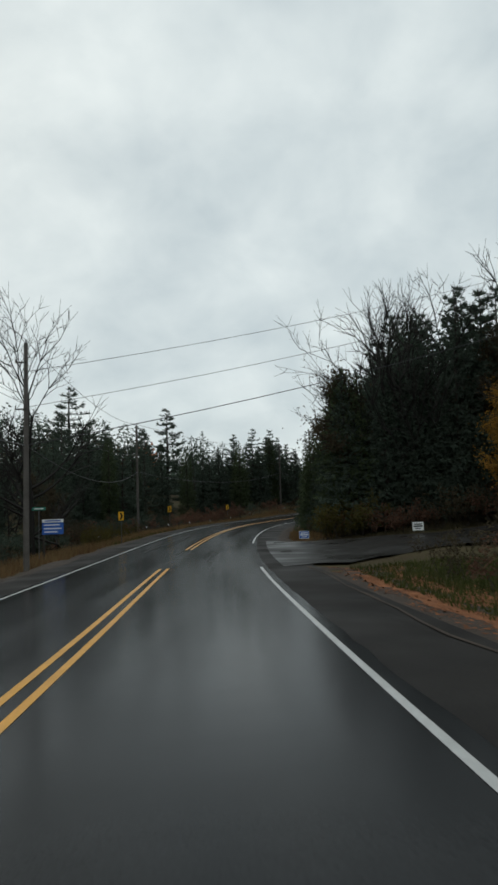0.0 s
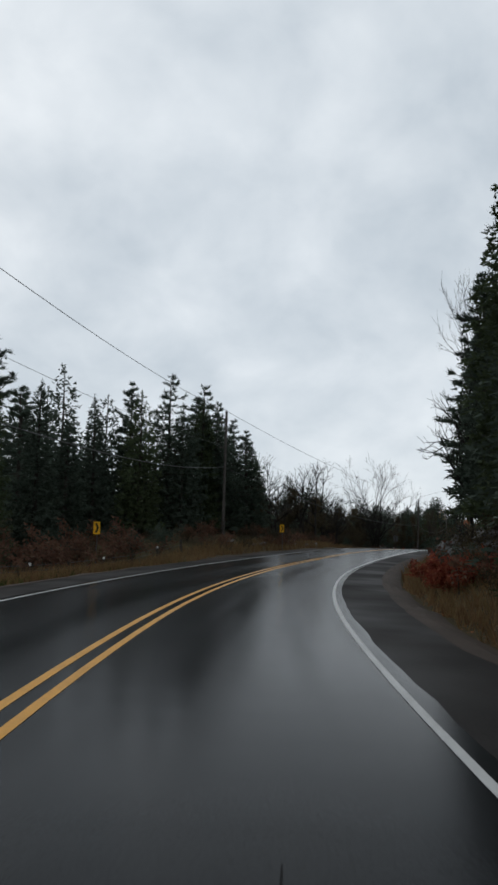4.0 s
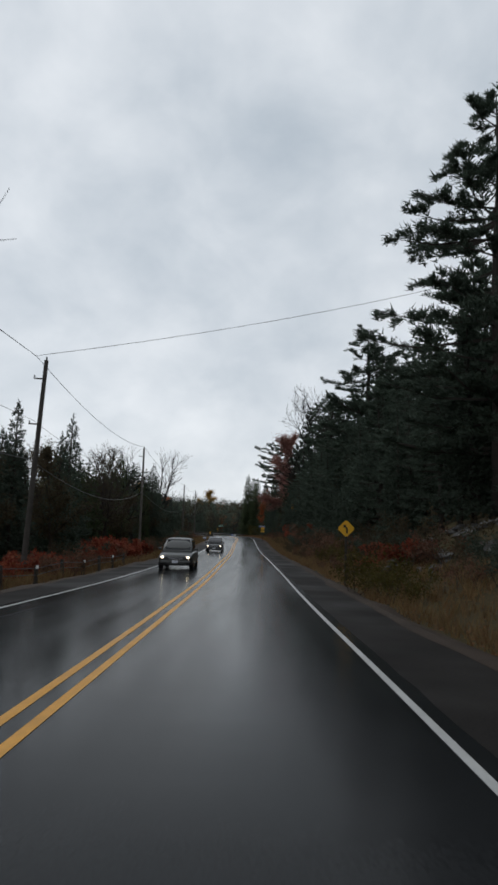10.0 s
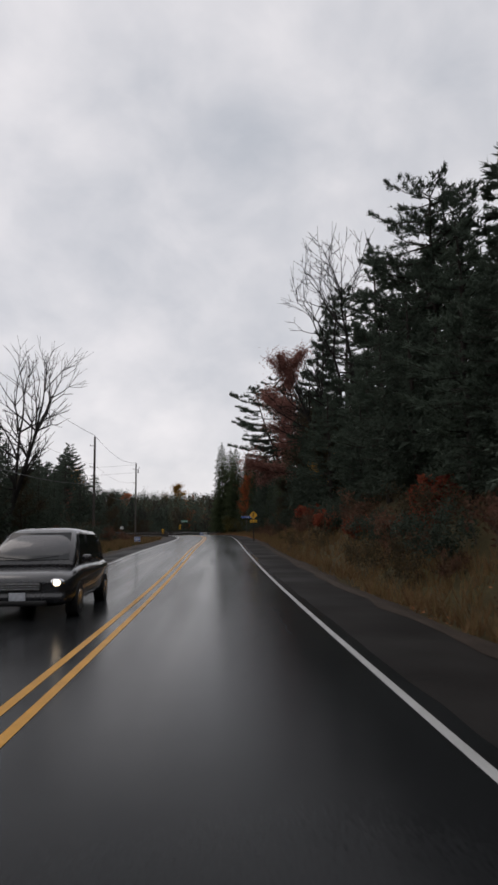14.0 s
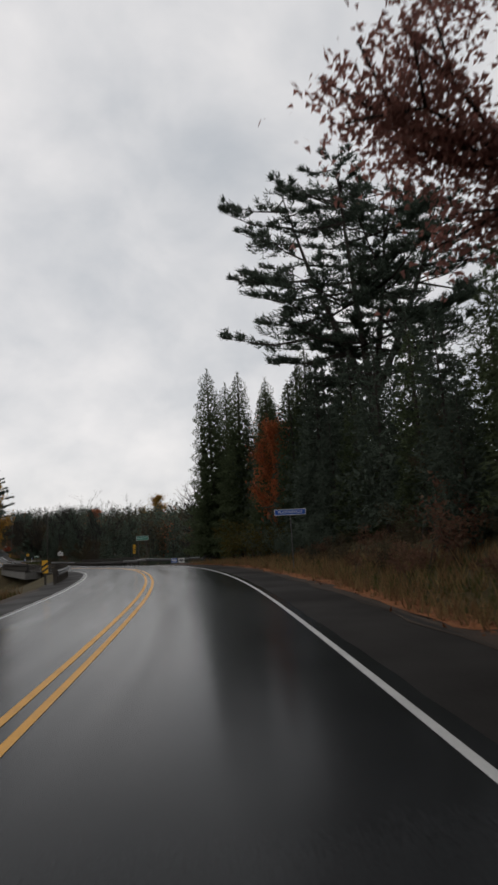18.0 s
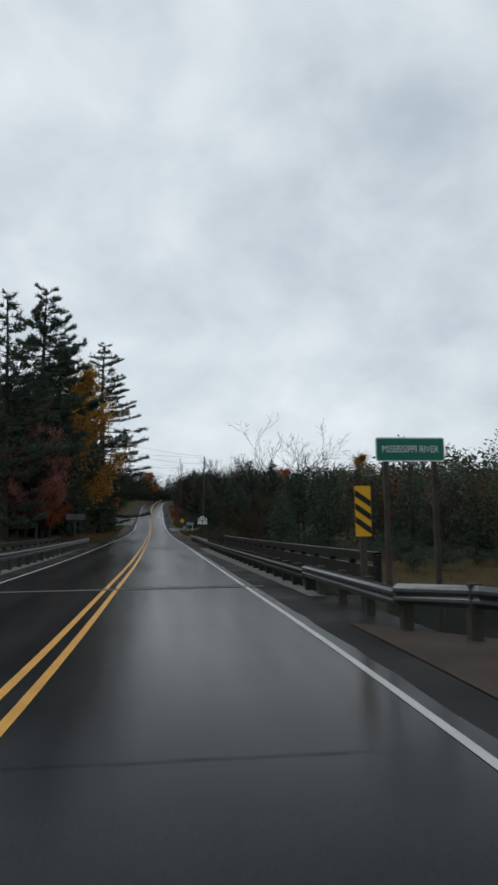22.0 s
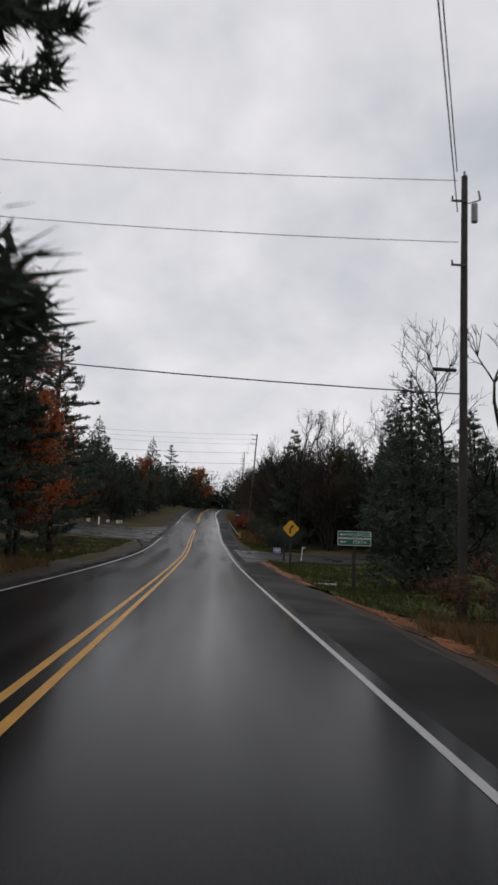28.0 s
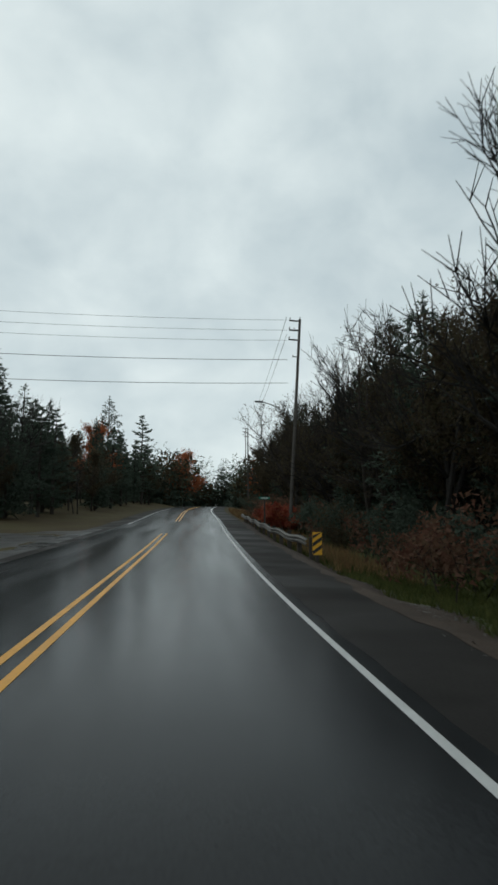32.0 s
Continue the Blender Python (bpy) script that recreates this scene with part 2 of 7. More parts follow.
M = dict(
    road=wet_asphalt("wet_asphalt", (0.015, 0.016, 0.017), 0.15, 0.24, 0.045, True),
    shoulder=wet_asphalt("wet_shoulder_gravel", (0.021, 0.0195, 0.0185), 0.5, 0.75, 0.03),
    side=wet_asphalt("wet_side_road", (0.020, 0.019, 0.018), 0.25, 0.55, 0.08),
    footway=wet_asphalt("flooded_footway", (0.022, 0.020, 0.018), 0.02, 0.10, 0.5),
    crack=mat("tar_seal", (0.007, 0.007, 0.007), rough=0.7, grain=40, bump=0.1, spec=0.1),
    white=mat("worn_white_paint", (0.42, 0.425, 0.415), rough=0.5, dark=0.75, light=1.1, grain=25, patch=2, bump=0.1),
    yellow=mat("worn_yellow_paint", (0.60, 0.29, 0.03), spec=0.25, rough=0.5, dark=0.7, light=1.1, grain=25, patch=2, bump=0.1),
    ground=mat("grass_and_leaf_litter", (0.068, 0.043, 0.022), rough=0.95, dark=0.4, light=1.6, grain=9, patch=0.22, hue=(0.032, 0.036, 0.014), bump=0.8, spec=0.12),
    gravel=mat("wet_gravel", (0.042, 0.031, 0.024), rough=0.75, dark=0.5, light=1.6, grain=30, patch=0.8, bump=0.8, spec=0.12),
    litter=mat("fallen_leaves", (0.18, 0.072, 0.031), rough=0.85, dark=0.5, light=1.5, grain=18, patch=1.5, bump=0.8, island=0.5, spec=0.12),
    lawn=mat("wet_lawn", (0.044, 0.056, 0.016), rough=0.9, dark=0.75, light=1.25, grain=14, patch=0.4, bump=0.6, spec=0.12),
    grassblade=mat("grass_blades", (0.055, 0.075, 0.020), rough=0.8, dark=0.6, light=1.5, grain=3, patch=0.3, bump=0, island=0.5, hue=(0.060, 0.060, 0.020), spec=0.12, thin=0.3),
    drygrass=mat("dry_grass_blades", (0.24, 0.135, 0.07), rough=0.85, dark=0.6, light=1.5, grain=3, patch=0.3, bump=0, island=0.5, hue=(0.12, 0.09, 0.04), spec=0.12, thin=0.3),
    water=mat("river_water", (0.0200, 0.0220, 0.0200), rough=0.06, grain=2.5, patch=0.6, bump=0.5),
    bark=mat("grey_bark", (0.042, 0.036, 0.031), rough=0.9, grain=22, patch=2, bump=0.8, vary=0.25, spec=0.12),
    birch=mat("pale_bare_bark", (0.024, 0.022, 0.020), rough=0.9, grain=16, patch=2, bump=0.5, vary=0.3, spec=0.12),
    pine=mat("pine_needles", (0.070, 0.092, 0.070), rough=0.7, dark=0.6, light=1.4, grain=2, patch=0.4, bump=0, vary=0.15, island=0.18, spec=0.04, thin=0.25),
    spruce=mat("spruce_needles", (0.058, 0.075, 0.057), rough=0.75, dark=0.6, light=1.4, grain=2, patch=0.4, bump=0, vary=0.15, island=0.18, spec=0.04, thin=0.2),
    cedar=mat("cedar_sprays", (0.060, 0.078, 0.040), rough=0.75, dark=0.6, light=1.4, grain=2, patch=0.4, bump=0, vary=0.15, island=0.2, spec=0.04, thin=0.25),
    orange=mat("orange_leaves", (0.42, 0.155, 0.055), rough=0.7, grain=2, patch=0.5, bump=0, vary=0.2, island=0.35, hue=(0.33, 0.085, 0.04), spec=0.12, thin=0.5),
    yellowleaf=mat("yellow_leaves", (0.44, 0.26, 0.05), rough=0.7, grain=2, patch=0.5, bump=0, vary=0.2, island=0.35, hue=(0.33, 0.17, 0.04), spec=0.12, thin=0.5),
    russet=mat("russet_leaves", (0.36, 0.17, 0.14), rough=0.75, grain=2, patch=0.5, bump=0, vary=0.2, island=0.4, hue=(0.23, 0.11, 0.09), spec=0.12, thin=0.5),
    brownleaf=mat("withered_leaves", (0.085, 0.062, 0.040), rough=0.8, grain=2, patch=0.5, bump=0, vary=0.2, island=0.4, hue=(0.0450, 0.0413, 0.0225), spec=0.12, thin=0.4),
    sumac=mat("red_sumac_leaves", (0.27, 0.050, 0.034), rough=0.7, grain=2, patch=0.5, bump=0, vary=0.2, island=0.4, hue=(0.20, 0.070, 0.035), spec=0.12, thin=0.4),
    olive=mat("olive_yellow_leaves", (0.10, 0.075, 0.018), rough=0.8, grain=2, patch=0.5, bump=0, vary=0.2, island=0.4, hue=(0.05, 0.05, 0.015), spec=0.12, thin=0.4),
    rustleaf=mat("rusty_dry_leaves", (0.19, 0.092, 0.065), rough=0.8, grain=2, patch=0.5, bump=0, vary=0.2, island=0.4, hue=(0.09, 0.06, 0.038), spec=0.12, thin=0.4),
    rock=mat("lichened_granite", (0.090, 0.088, 0.087), rough=0.8, dark=0.12, light=2.3, grain=6, patch=1.6, bump=1.0, spec=0.12),
    concrete=mat("weathered_concrete", (0.1260, 0.1218, 0.1134), rough=0.8, grain=14, patch=1.2, bump=0.3, spec=0.12),
    steel=mat("galvanised_steel", (0.13, 0.132, 0.135), rough=0.42, metal=0.85, dark=0.7, light=1.2, grain=10, patch=2, bump=0.1),
    wood=mat("weathered_post_wood", (0.060, 0.053, 0.046), rough=0.9, grain=30, patch=3, bump=0.6, vary=0.2, spec=0.12),
    darkrail=mat("wet_rusted_rail", (0.022, 0.019, 0.017), rough=0.5, grain=12, patch=1.5, bump=0.2, spec=0.15),
    darkpost=mat("black_wet_post", (0.018, 0.017, 0.016), rough=0.5, grain=20, patch=2, bump=0.3, spec=0.2),
    pole=mat("utility_pole_wood", (0.095, 0.086, 0.078), rough=0.9, grain=26, patch=2, bump=0.6, vary=0.3, spec=0.12),
    wire=mat("black_cable", (0.0200, 0.0200, 0.0220), rough=0.6, bump=0),
    insulator=mat("porcelain", (0.3000, 0.3000, 0.3200), rough=0.3, bump=0),
    signyellow=mat("sign_yellow", (0.8000, 0.4200, 0.0200), rough=0.4, dark=0.9, light=1.1, bump=0),
    signblack=mat("sign_black", (0.0150, 0.0150, 0.0150), rough=0.4, bump=0),
    signgreen=mat("sign_green", (0.0100, 0.1600, 0.1100), rough=0.4, dark=0.9, light=1.1, bump=0),
    signblue=mat("sign_blue", (0.0200, 0.1000, 0.4200), rough=0.4, dark=0.9, light=1.1, bump=0),
    signwhite=mat("sign_white", (0.7800, 0.7800, 0.7600), rough=0.4, dark=0.9, light=1.1, bump=0),
    signback=mat("sign_aluminium", (0.06, 0.062, 0.064), rough=0.6, metal=0.2, bump=0),
    carpaint=mat("dark_car_paint", (0.0200, 0.0210, 0.0240), rough=0.25, bump=0, coat=0.6),
    greypaint=mat("grey_car_paint", (0.034, 0.036, 0.034), rough=0.35, bump=0, coat=0.3),
    carglass=mat("dark_car_glass", (0.0100, 0.0120, 0.0130), rough=0.08, bump=0, spec=0.3),
    tyre=mat("tyre_rubber", (0.0180, 0.0180, 0.0180), rough=0.8, bump=0.1),
    chrome=mat("chrome", (0.6000, 0.6000, 0.6200), rough=0.15, metal=1.0, bump=0),
    plate=mat("number_plate", (0.6000, 0.6200, 0.6600), rough=0.4, bump=0),
)


def lamp_mat(name, colour, strength):
    m = bpy.data.materials.new(name)
    m.use_nodes = True
    b = m.node_tree.nodes["Principled BSDF"]
    b.inputs["Base Color"].default_value = (*colour, 1)
    b.inputs["Emission Color"].default_value = (*colour, 1)
    b.inputs["Emission Strength"].default_value = strength
    return m


M["headlight"] = lamp_mat("headlight_lens", (1.0, 0.84, 0.58), 3.5)

# ---------------------------------------------------------------- the road's line
# the road's line, keyed by the drive's clock: pace (every 2 s), heading (0.5 s), grade (1 s), bank (2 s), offset of the centre line (1 s)
PACE = [15.54, 15.78, 15.97, 16.08, 16.22, 16.18, 17.43, 18.06, 18.71, 18.62, 17.38, 16.33, 16.42, 16.85, 16.96, 16.56, 15.40, 14.98, 14.91, 15.02, 15.21, 15.43, 15.65]
HEADING = [1.12, 0.85, 0.52, -0.38, -1.73, -3.48, -5.43, -7.68, -10.65, -14.00, -16.42, -19.17, -21.74, -24.47, -28.00, -31.17, -33.26, -34.37, -34.76, -35.16, -35.31, -35.09, -34.73, -34.54, -34.71, -34.73, -34.71, -34.68, -34.32, -34.25, -34.44, -34.66, -34.54, -34.71, -34.88, -34.34, -33.98, -33.38, -32.41, -30.52, -27.91, -25.37, -23.72, -21.31, -18.32, -15.93, -14.87, -14.43, -14.56, -14.84, -14.68, -14.62, -14.48, -14.50, -14.25, -14.33, -14.41, -14.36, -14.26, -14.22, -14.50, -14.76, -14.71, -14.34, -14.17, -13.63, -13.84, -14.14, -14.27, -14.51, -14.70, -14.64, -14.42, -14.21, -14.09, -14.08, -14.55, -15.11, -15.71, -16.33, -16.95, -17.57, -18.18, -18.80, -19.41, -20.02, -20.64, -21.25, -21.86]
GRADE = [-2.43, -0.73, 0.69, 1.97, 2.32, 1.84, 2.60, 3.90, 3.18, 0.58, -1.13, -1.12, -0.08, -0.08, -0.08, 1.05, 2.47, 2.08, 1.58, 1.68, 1.53, 0.72, 0.25, 0.36, 0.60, 1.05, 1.18, 1.01, 1.59, 1.72, 2.30, 3.45, 5.45, 7.04, 8.07, 8.81, 9.13, 9.00, 9.00, 9.00, 8.80, 8.40, 7.40, 5.60, 2.50]
BANK = [-1.65, -0.54, 1.16, 2.03, 1.61, 0.52, -0.12, -0.53, -0.87, -1.32, -1.31, -0.63, 0.03, 0.38, 0.52, 0.28, 0.16, 0.08, 0.02, -0.03, -0.06, -0.05, -0.04]
OFFSET = [1.94, 1.69, 1.56, 1.61, 1.89, 2.36, 2.42, 2.07, 1.91, 1.88, 1.88, 1.89, 1.77, 1.79, 1.80, 1.78, 1.87, 1.96, 1.88, 1.73, 1.58, 1.36, 1.58, 1.67, 1.54, 1.58, 1.58, 1.65, 1.66, 1.67, 1.67, 1.76, 1.83, 1.84, 1.78, 1.78, 1.76, 1.76, 1.76, 1.76, 1.75, 1.75, 1.75, 1.75, 1.75]
END, START = 44.0, -4.0


def smooth(step, values, t):
    u = np.clip(np.asarray(t, float) / step, 0, len(values) - 1 - 1e-9)
    i = u.astype(int)
    f = u - i
    p = np.r_[2 * values[0] - values[1], values, 2 * values[-1] - values[-2]]
    a, b, c, d = p[i], p[i + 1], p[i + 2], p[np.minimum(i + 3, len(p) - 1)]
    return 0.5 * (2 * b + (c - a) * f + (2 * a - 5 * b + 4 * c - d) * f**2 + (3 * b - a - 3 * c + d) * f**3)


CLOCK = np.arange(0, END + 0.01, 0.1)
_v, _h, _g = smooth(2, PACE, CLOCK), np.radians(smooth(0.5, HEADING, CLOCK)), smooth(1, GRADE, CLOCK) / 100
_step = np.stack([-np.sin(_h) * _v, np.cos(_h) * _v, _g * _v], -1) * 0.1
_line = np.vstack([[0, 0, 0], np.cumsum((_step[1:] + _step[:-1]) / 2, 0)])
_bank = np.tan(np.radians(smooth(2, BANK, CLOCK)))
_left = np.stack([-np.cos(_h), -np.sin(_h), _bank], -1)
CENTRE = _line + _left * smooth(1, OFFSET, CLOCK)[:, None]
# carried on straight behind the start
_back = np.arange(START, -0.05, 0.1)
CENTRE = np.vstack([CENTRE[0] + np.outer(_back, _step[0] * 10), CENTRE])
CLOCK = np.r_[_back, CLOCK]
HEAD, TILT = np.r_[np.full(len(_back), _h[0]), _h], np.r_[np.full(len(_back), _bank[0]), _bank]
CHAIN = np.r_[0, np.cumsum(np.linalg.norm(np.diff(CENTRE, axis=0), axis=1))]


def of(values, t):
    return np.interp(t, CLOCK, values)


def heading(t):
    return float(of(HEAD, t))


def ahead(t, metres):
    """The clock at so many metres past the clock t."""
    return float(np.interp(of(CHAIN, t) + metres, CHAIN, CLOCK))


# heights of the land beside the road, relative to its edge, at distances from the centre line
LATS = np.array([0, 4.4, 5.6, 7.0, 9.0, 12.0, 18.0, 30.0, 60.0, 95.0])
RIGHT = [
    (-4, [-0.3, -0.06, -0.15, -0.4, -0.3, 0.0, 0.4, 0.8, 2, 3]),
    (1.5, [-0.3, -0.06, -0.15, -0.3, -0.2, 0.0, 0.2, 0.5, 2, 3]),
    (2.8, [-0.3, -0.06, -0.10, -0.1, 0.0, 0.2, 0.6, 1.5, 3, 4]),
    (4.5, [-0.3, -0.06, -0.2, -0.5, 0.2, 1.5, 4.0, 7, 11, 13]),
    (6.5, [-0.3, -0.06, -0.2, -0.5, 0.5, 2.6, 6, 10, 14, 15]),
    (8.5, [-0.3, -0.06, -0.2, -0.4, 1.2, 4.0, 7.5, 11, 15, 16]),
    (11.5, [-0.3, -0.06, -0.2, -0.4, 0.6, 2.8, 6, 10, 14, 15]),
    (13.0, [-0.3, -0.06, -0.2, -0.5, 0.2, 1.4, 4.0, 8, 12, 13]),
    (16.5, [-0.3, -0.06, -0.2, -0.4, 0.7, 2.8, 6.0, 9, 13, 14]),
    (19.0, [-0.3, -0.06, -0.15, -0.2, 0.5, 2.0, 4.5, 7, 9, 10]),
    (21.0, [-0.3, -0.06, -0.1, -0.15, 0.1, 0.6, 1.5, 2, 3, 3]),
    (22.1, [-0.3, -0.06, -0.08, -0.1, -0.1, -0.1, -0.2, -0.6, -1, -1]),
    (22.7, [-0.3, -0.06, -0.10, -0.3, -0.7, -1.6, -2.6, -3.0, -3, -3]),
    (23.2, [-1.2, -1.2, -1.6, -2.2, -3.2, -3.6, -4.0, -4.2, -4.2, -4]),
    (25.2, [-1.2, -1.2, -1.6, -2.2, -3.2, -3.6, -4.0, -4.2, -4.2, -4]),
    (25.8, [-0.3, -0.06, -0.3, -1.2, -2.0, -2.4, -2.6, -2.6, -2.0, -1.5]),
    (26.8, [-0.3, -0.06, -0.2, -0.7, -1.0, -1.0, -0.8, -0.4, 0, 0.5]),
    (28.6, [-0.3, -0.06, -0.15, -0.4, -0.7, -0.6, -0.4, 0, 0.5, 1]),
    (31.0, [-0.3, -0.06, -0.10, -0.25, -0.3, -0.2, 0, 0.3, 0.5, 1]),
    (32.0, [-0.3, -0.06, -0.08, -0.1, -0.1, -0.1, 0, 0.3, 0.5, 1]),
    (33.0, [-0.3, -0.06, -0.15, -0.5, -0.8, -0.5, 0, 0.5, 1, 1]),
    (44, [-0.3, -0.06, -0.15, -0.5, -0.6, 0, 0.8, 1.5, 2, 2]),
]
LEFT = [
    (-4, [-0.3, -0.06, -0.15, -0.3, -0.6, -1.0, -1.0, 0, 5, 8]),
    (4.0, [-0.3, -0.06, -0.15, -0.3, -0.5, -1.0, -0.6, 1.5, 8, 13]),
    (6.4, [-0.3, -0.06, -0.15, -0.3, -0.5, -0.8, 0.0, 3, 9, 15]),
    (7.2, [-0.3, -0.06, -0.10, 0.1, 0.8, 1.4, 1.8, 3, 9, 15]),
    (8.6, [-0.3, -0.06, -0.10, 0.1, 0.5, 1.0, 1.4, 2, 6, 12]),
    (9.6, [-0.3, -0.06, -0.2, -0.5, -0.8, -1.0, -0.6, 0, 4, 10]),
    (13.5, [-0.3, -0.06, -0.15, -0.3, -0.5, -0.6, -0.4, 0, 3, 7]),
    (17.5, [-0.3, -0.06, -0.1, -0.1, 0.0, 0.2, 0.3, 0.6, 2, 4]),
    (20.0, [-0.3, -0.06, -0.12, -0.3, -0.3, -0.2, 0, 0, 0, 0]),
    (22.3, [-0.3, -0.06, -0.2, -0.8, -1.6, -2.2, -2.6, -3, -3, -3]),
    (23.1, [-1.2, -1.2, -1.8, -2.6, -3.4, -3.8, -4.2, -4.2, -4.2, -4]),
    (25.0, [-1.2, -1.2, -1.8, -2.6, -3.4, -3.8, -4.2, -4.2, -4.2, -4]),
    (25.6, [-0.3, -0.06, -0.12, -0.2, -0.2, 0.0, 0.5, 1.0, 2, 3]),
    (27.0, [-0.3, -0.06, 0.0, 0.2, 0.6, 1.3, 2.6, 4, 4.5, 5]),
    (29.5, [-0.3, -0.06, -0.02, 0.0, 0.1, 0.3, 0.8, 1.5, 2, 2]),
    (33.0, [-0.3, -0.06, -0.05, -0.1, -0.1, 0.0, 0.2, 0.5, 1, 1]),
    (44, [-0.3, -0.06, -0.1, 0.0, 0.4, 1.0, 1.5, 2, 2, 2]),
]


def lay(table):
    times = [row[0] for row in table]
    return np.stack([np.interp(CLOCK, times, [row[1][n] for row in table]) for n in range(len(LATS))], 1).tolist()


SLOPES = {1: lay(RIGHT), -1: lay(LEFT)}
LINE = np.column_stack([CENTRE, HEAD, TILT]).tolist()
STEPS = LATS.tolist()


def spot(t):
    u = min(max((t - START) * 10, 0), len(LINE) - 1.001)
    return int(u), u - int(u)


def drop(t, lat):
    k, f = spot(t)
    a, b = SLOPES[1 if lat >= 0 else -1][k : k + 2]
    d = min(abs(lat), 94.9)
    n = 0
    while STEPS[n + 1] < d:
        n += 1
    g = (d - STEPS[n]) / (STEPS[n + 1] - STEPS[n])
    return (a[n] * (1 - g) + a[n + 1] * g) * (1 - f) + (b[n] * (1 - g) + b[n + 1] * g) * f


def at(t, lat, up=0.0):
    """A place beside the road: the clock, metres to the right of the centre line, metres over the road's plane."""
    k, f = spot(t)
    x, y, z, h, tilt = (p * (1 - f) + q * f for p, q in zip(LINE[k], LINE[k + 1]))
    return Vector((x + math.cos(h) * lat, y + math.sin(h) * lat, z - tilt * max(min(lat, 5.0), -5.0) + up))


def land(t, lat):
    """The ground's surface beside the road."""
    p = at(t, lat, drop(t, lat))
    if abs(lat) > 5.5:
        p.z += 0.16 * noise.noise(Vector((p.x * 0.35, p.y * 0.35, 0))) + 0.5 * min(1, abs(lat) / 40) * noise.noise(Vector((p.x * 0.06, p.y * 0.06, 3)))
    return p


def yaw_of(t):
    return math.degrees(heading(t))


# ---------------------------------------------------------------- mesh helpers
def mesh_from(name, verts, faces, material):
    me = bpy.data.meshes.new(name)
    me.from_pydata([v if isinstance(v, tuple) else tuple(v) for v in verts], [], faces)
    me.materials.append(material)
    me.update()
    return me


def mesh_of_triangles(name, verts, material):
    """Loose triangles, three corners each."""
    verts = np.ascontiguousarray(verts, np.float32).reshape(-1, 3)
    n = len(verts) // 3
    me = bpy.data.meshes.new(name)
    me.vertices.add(3 * n)
    me.vertices.foreach_set("co", verts.ravel())
    me.loops.add(3 * n)
    me.loops.foreach_set("vertex_index", np.arange(3 * n, dtype=np.int32))
    me.polygons.add(n)
    me.polygons.foreach_set("loop_start", np.arange(0, 3 * n, 3, dtype=np.int32))
    me.materials.append(material)
    me.update(calc_edges=True)
    return me


def unit_rows(rng, n, flat=1.0):
    d = rng.normal(size=(n, 3)) * (1, 1, flat)
    return d / (np.linalg.norm(d, axis=1, keepdims=True) + 1e-9)


def blades(rng, p, d, length, width):
    """Pointed leaves or needle fans from the points p along d, turned at random about themselves."""
    d = d / (np.linalg.norm(d, axis=1, keepdims=True) + 1e-9)
    s = np.cross(d, unit_rows(rng, len(p)))
    s *= np.reshape(width, (-1, 1)) / (np.linalg.norm(s, axis=1, keepdims=True) + 1e-9)
    return np.stack([p + s, p + d * np.reshape(length, (-1, 1)), p - s], 1)


def part(name, data, material=None, parent=None, label=""):
    """Links a bmesh or mesh as one object under a thing."""
    if isinstance(data, bmesh.types.BMesh):
        me = bpy.data.meshes.new(name)
        data.to_mesh(me)
        data.free()
        me.materials.append(material)
    else:
        me = data
    ob = new(name, me)
    ob.parent = parent
    if label:
        tagged(ob, label)
    return ob


def thing(name, m, label, category, group="", kind=""):
    ob = new(name)
    ob.matrix_world = m
    ob.empty_display_size = 0.2
    return tagged(ob, label, category, group, kind)


def box(bm, size, centre=(0, 0, 0), bevel=0.0, turn=(0, 0, 0)):
    m = Matrix.Translation(centre) @ Euler([radians(a) for a in turn]).to_matrix().to_4x4() @ Matrix.Diagonal((*size, 1))
    made = bmesh.ops.create_cube(bm, size=1, matrix=m)["verts"]
    if bevel:
        edges = {e for v in made for e in v.link_edges}
        bmesh.ops.bevel(bm, geom=list(edges), offset=bevel, segments=2, affect="EDGES", profile=0.6)
    return bm


def tube(bm, a, b, r0, r1, sides=8):
    a, b = Vector(a), Vector(b)
    q = (b - a).to_track_quat("Z", "Y").to_matrix().to_4x4()
    bmesh.ops.create_cone(bm, cap_ends=True, segments=sides, radius1=r0, radius2=r1, depth=(b - a).length, matrix=Matrix.Translation((a + b) / 2) @ q)
    return bm


def ribbon(name, material, t0, t1, lat0, lat1, up=0.0, step=0.1, jitter=0.0, seed=1, up1=None):
    """A strip along the road, lying on its plane."""
    rnd = random.Random(seed)
    ts = np.arange(t0, t1 + step / 2, step)
    verts, faces = [], []
    for k, t in enumerate(ts):
        j0, j1 = (rnd.uniform(-jitter, jitter), rnd.uniform(-jitter, jitter)) if jitter else (0, 0)
        verts += [at(t, lat0 + j0, up), at(t, lat1 + j1, up if up1 is None else up1)]
        if k:
            faces.append((2 * k - 2, 2 * k - 1, 2 * k + 1, 2 * k))
    me = mesh_from(name, verts, faces, material)
    # metres across and along the road, for the grain of its surface
    chain = of(CHAIN, ts)
    me.uv_layers.new(name="along").data.foreach_set("uv", [c for n in range(1, len(ts)) for q in ((lat0, chain[n - 1]), (lat1, chain[n - 1]), (lat1, chain[n]), (lat0, chain[n])) for c in q])
    return me


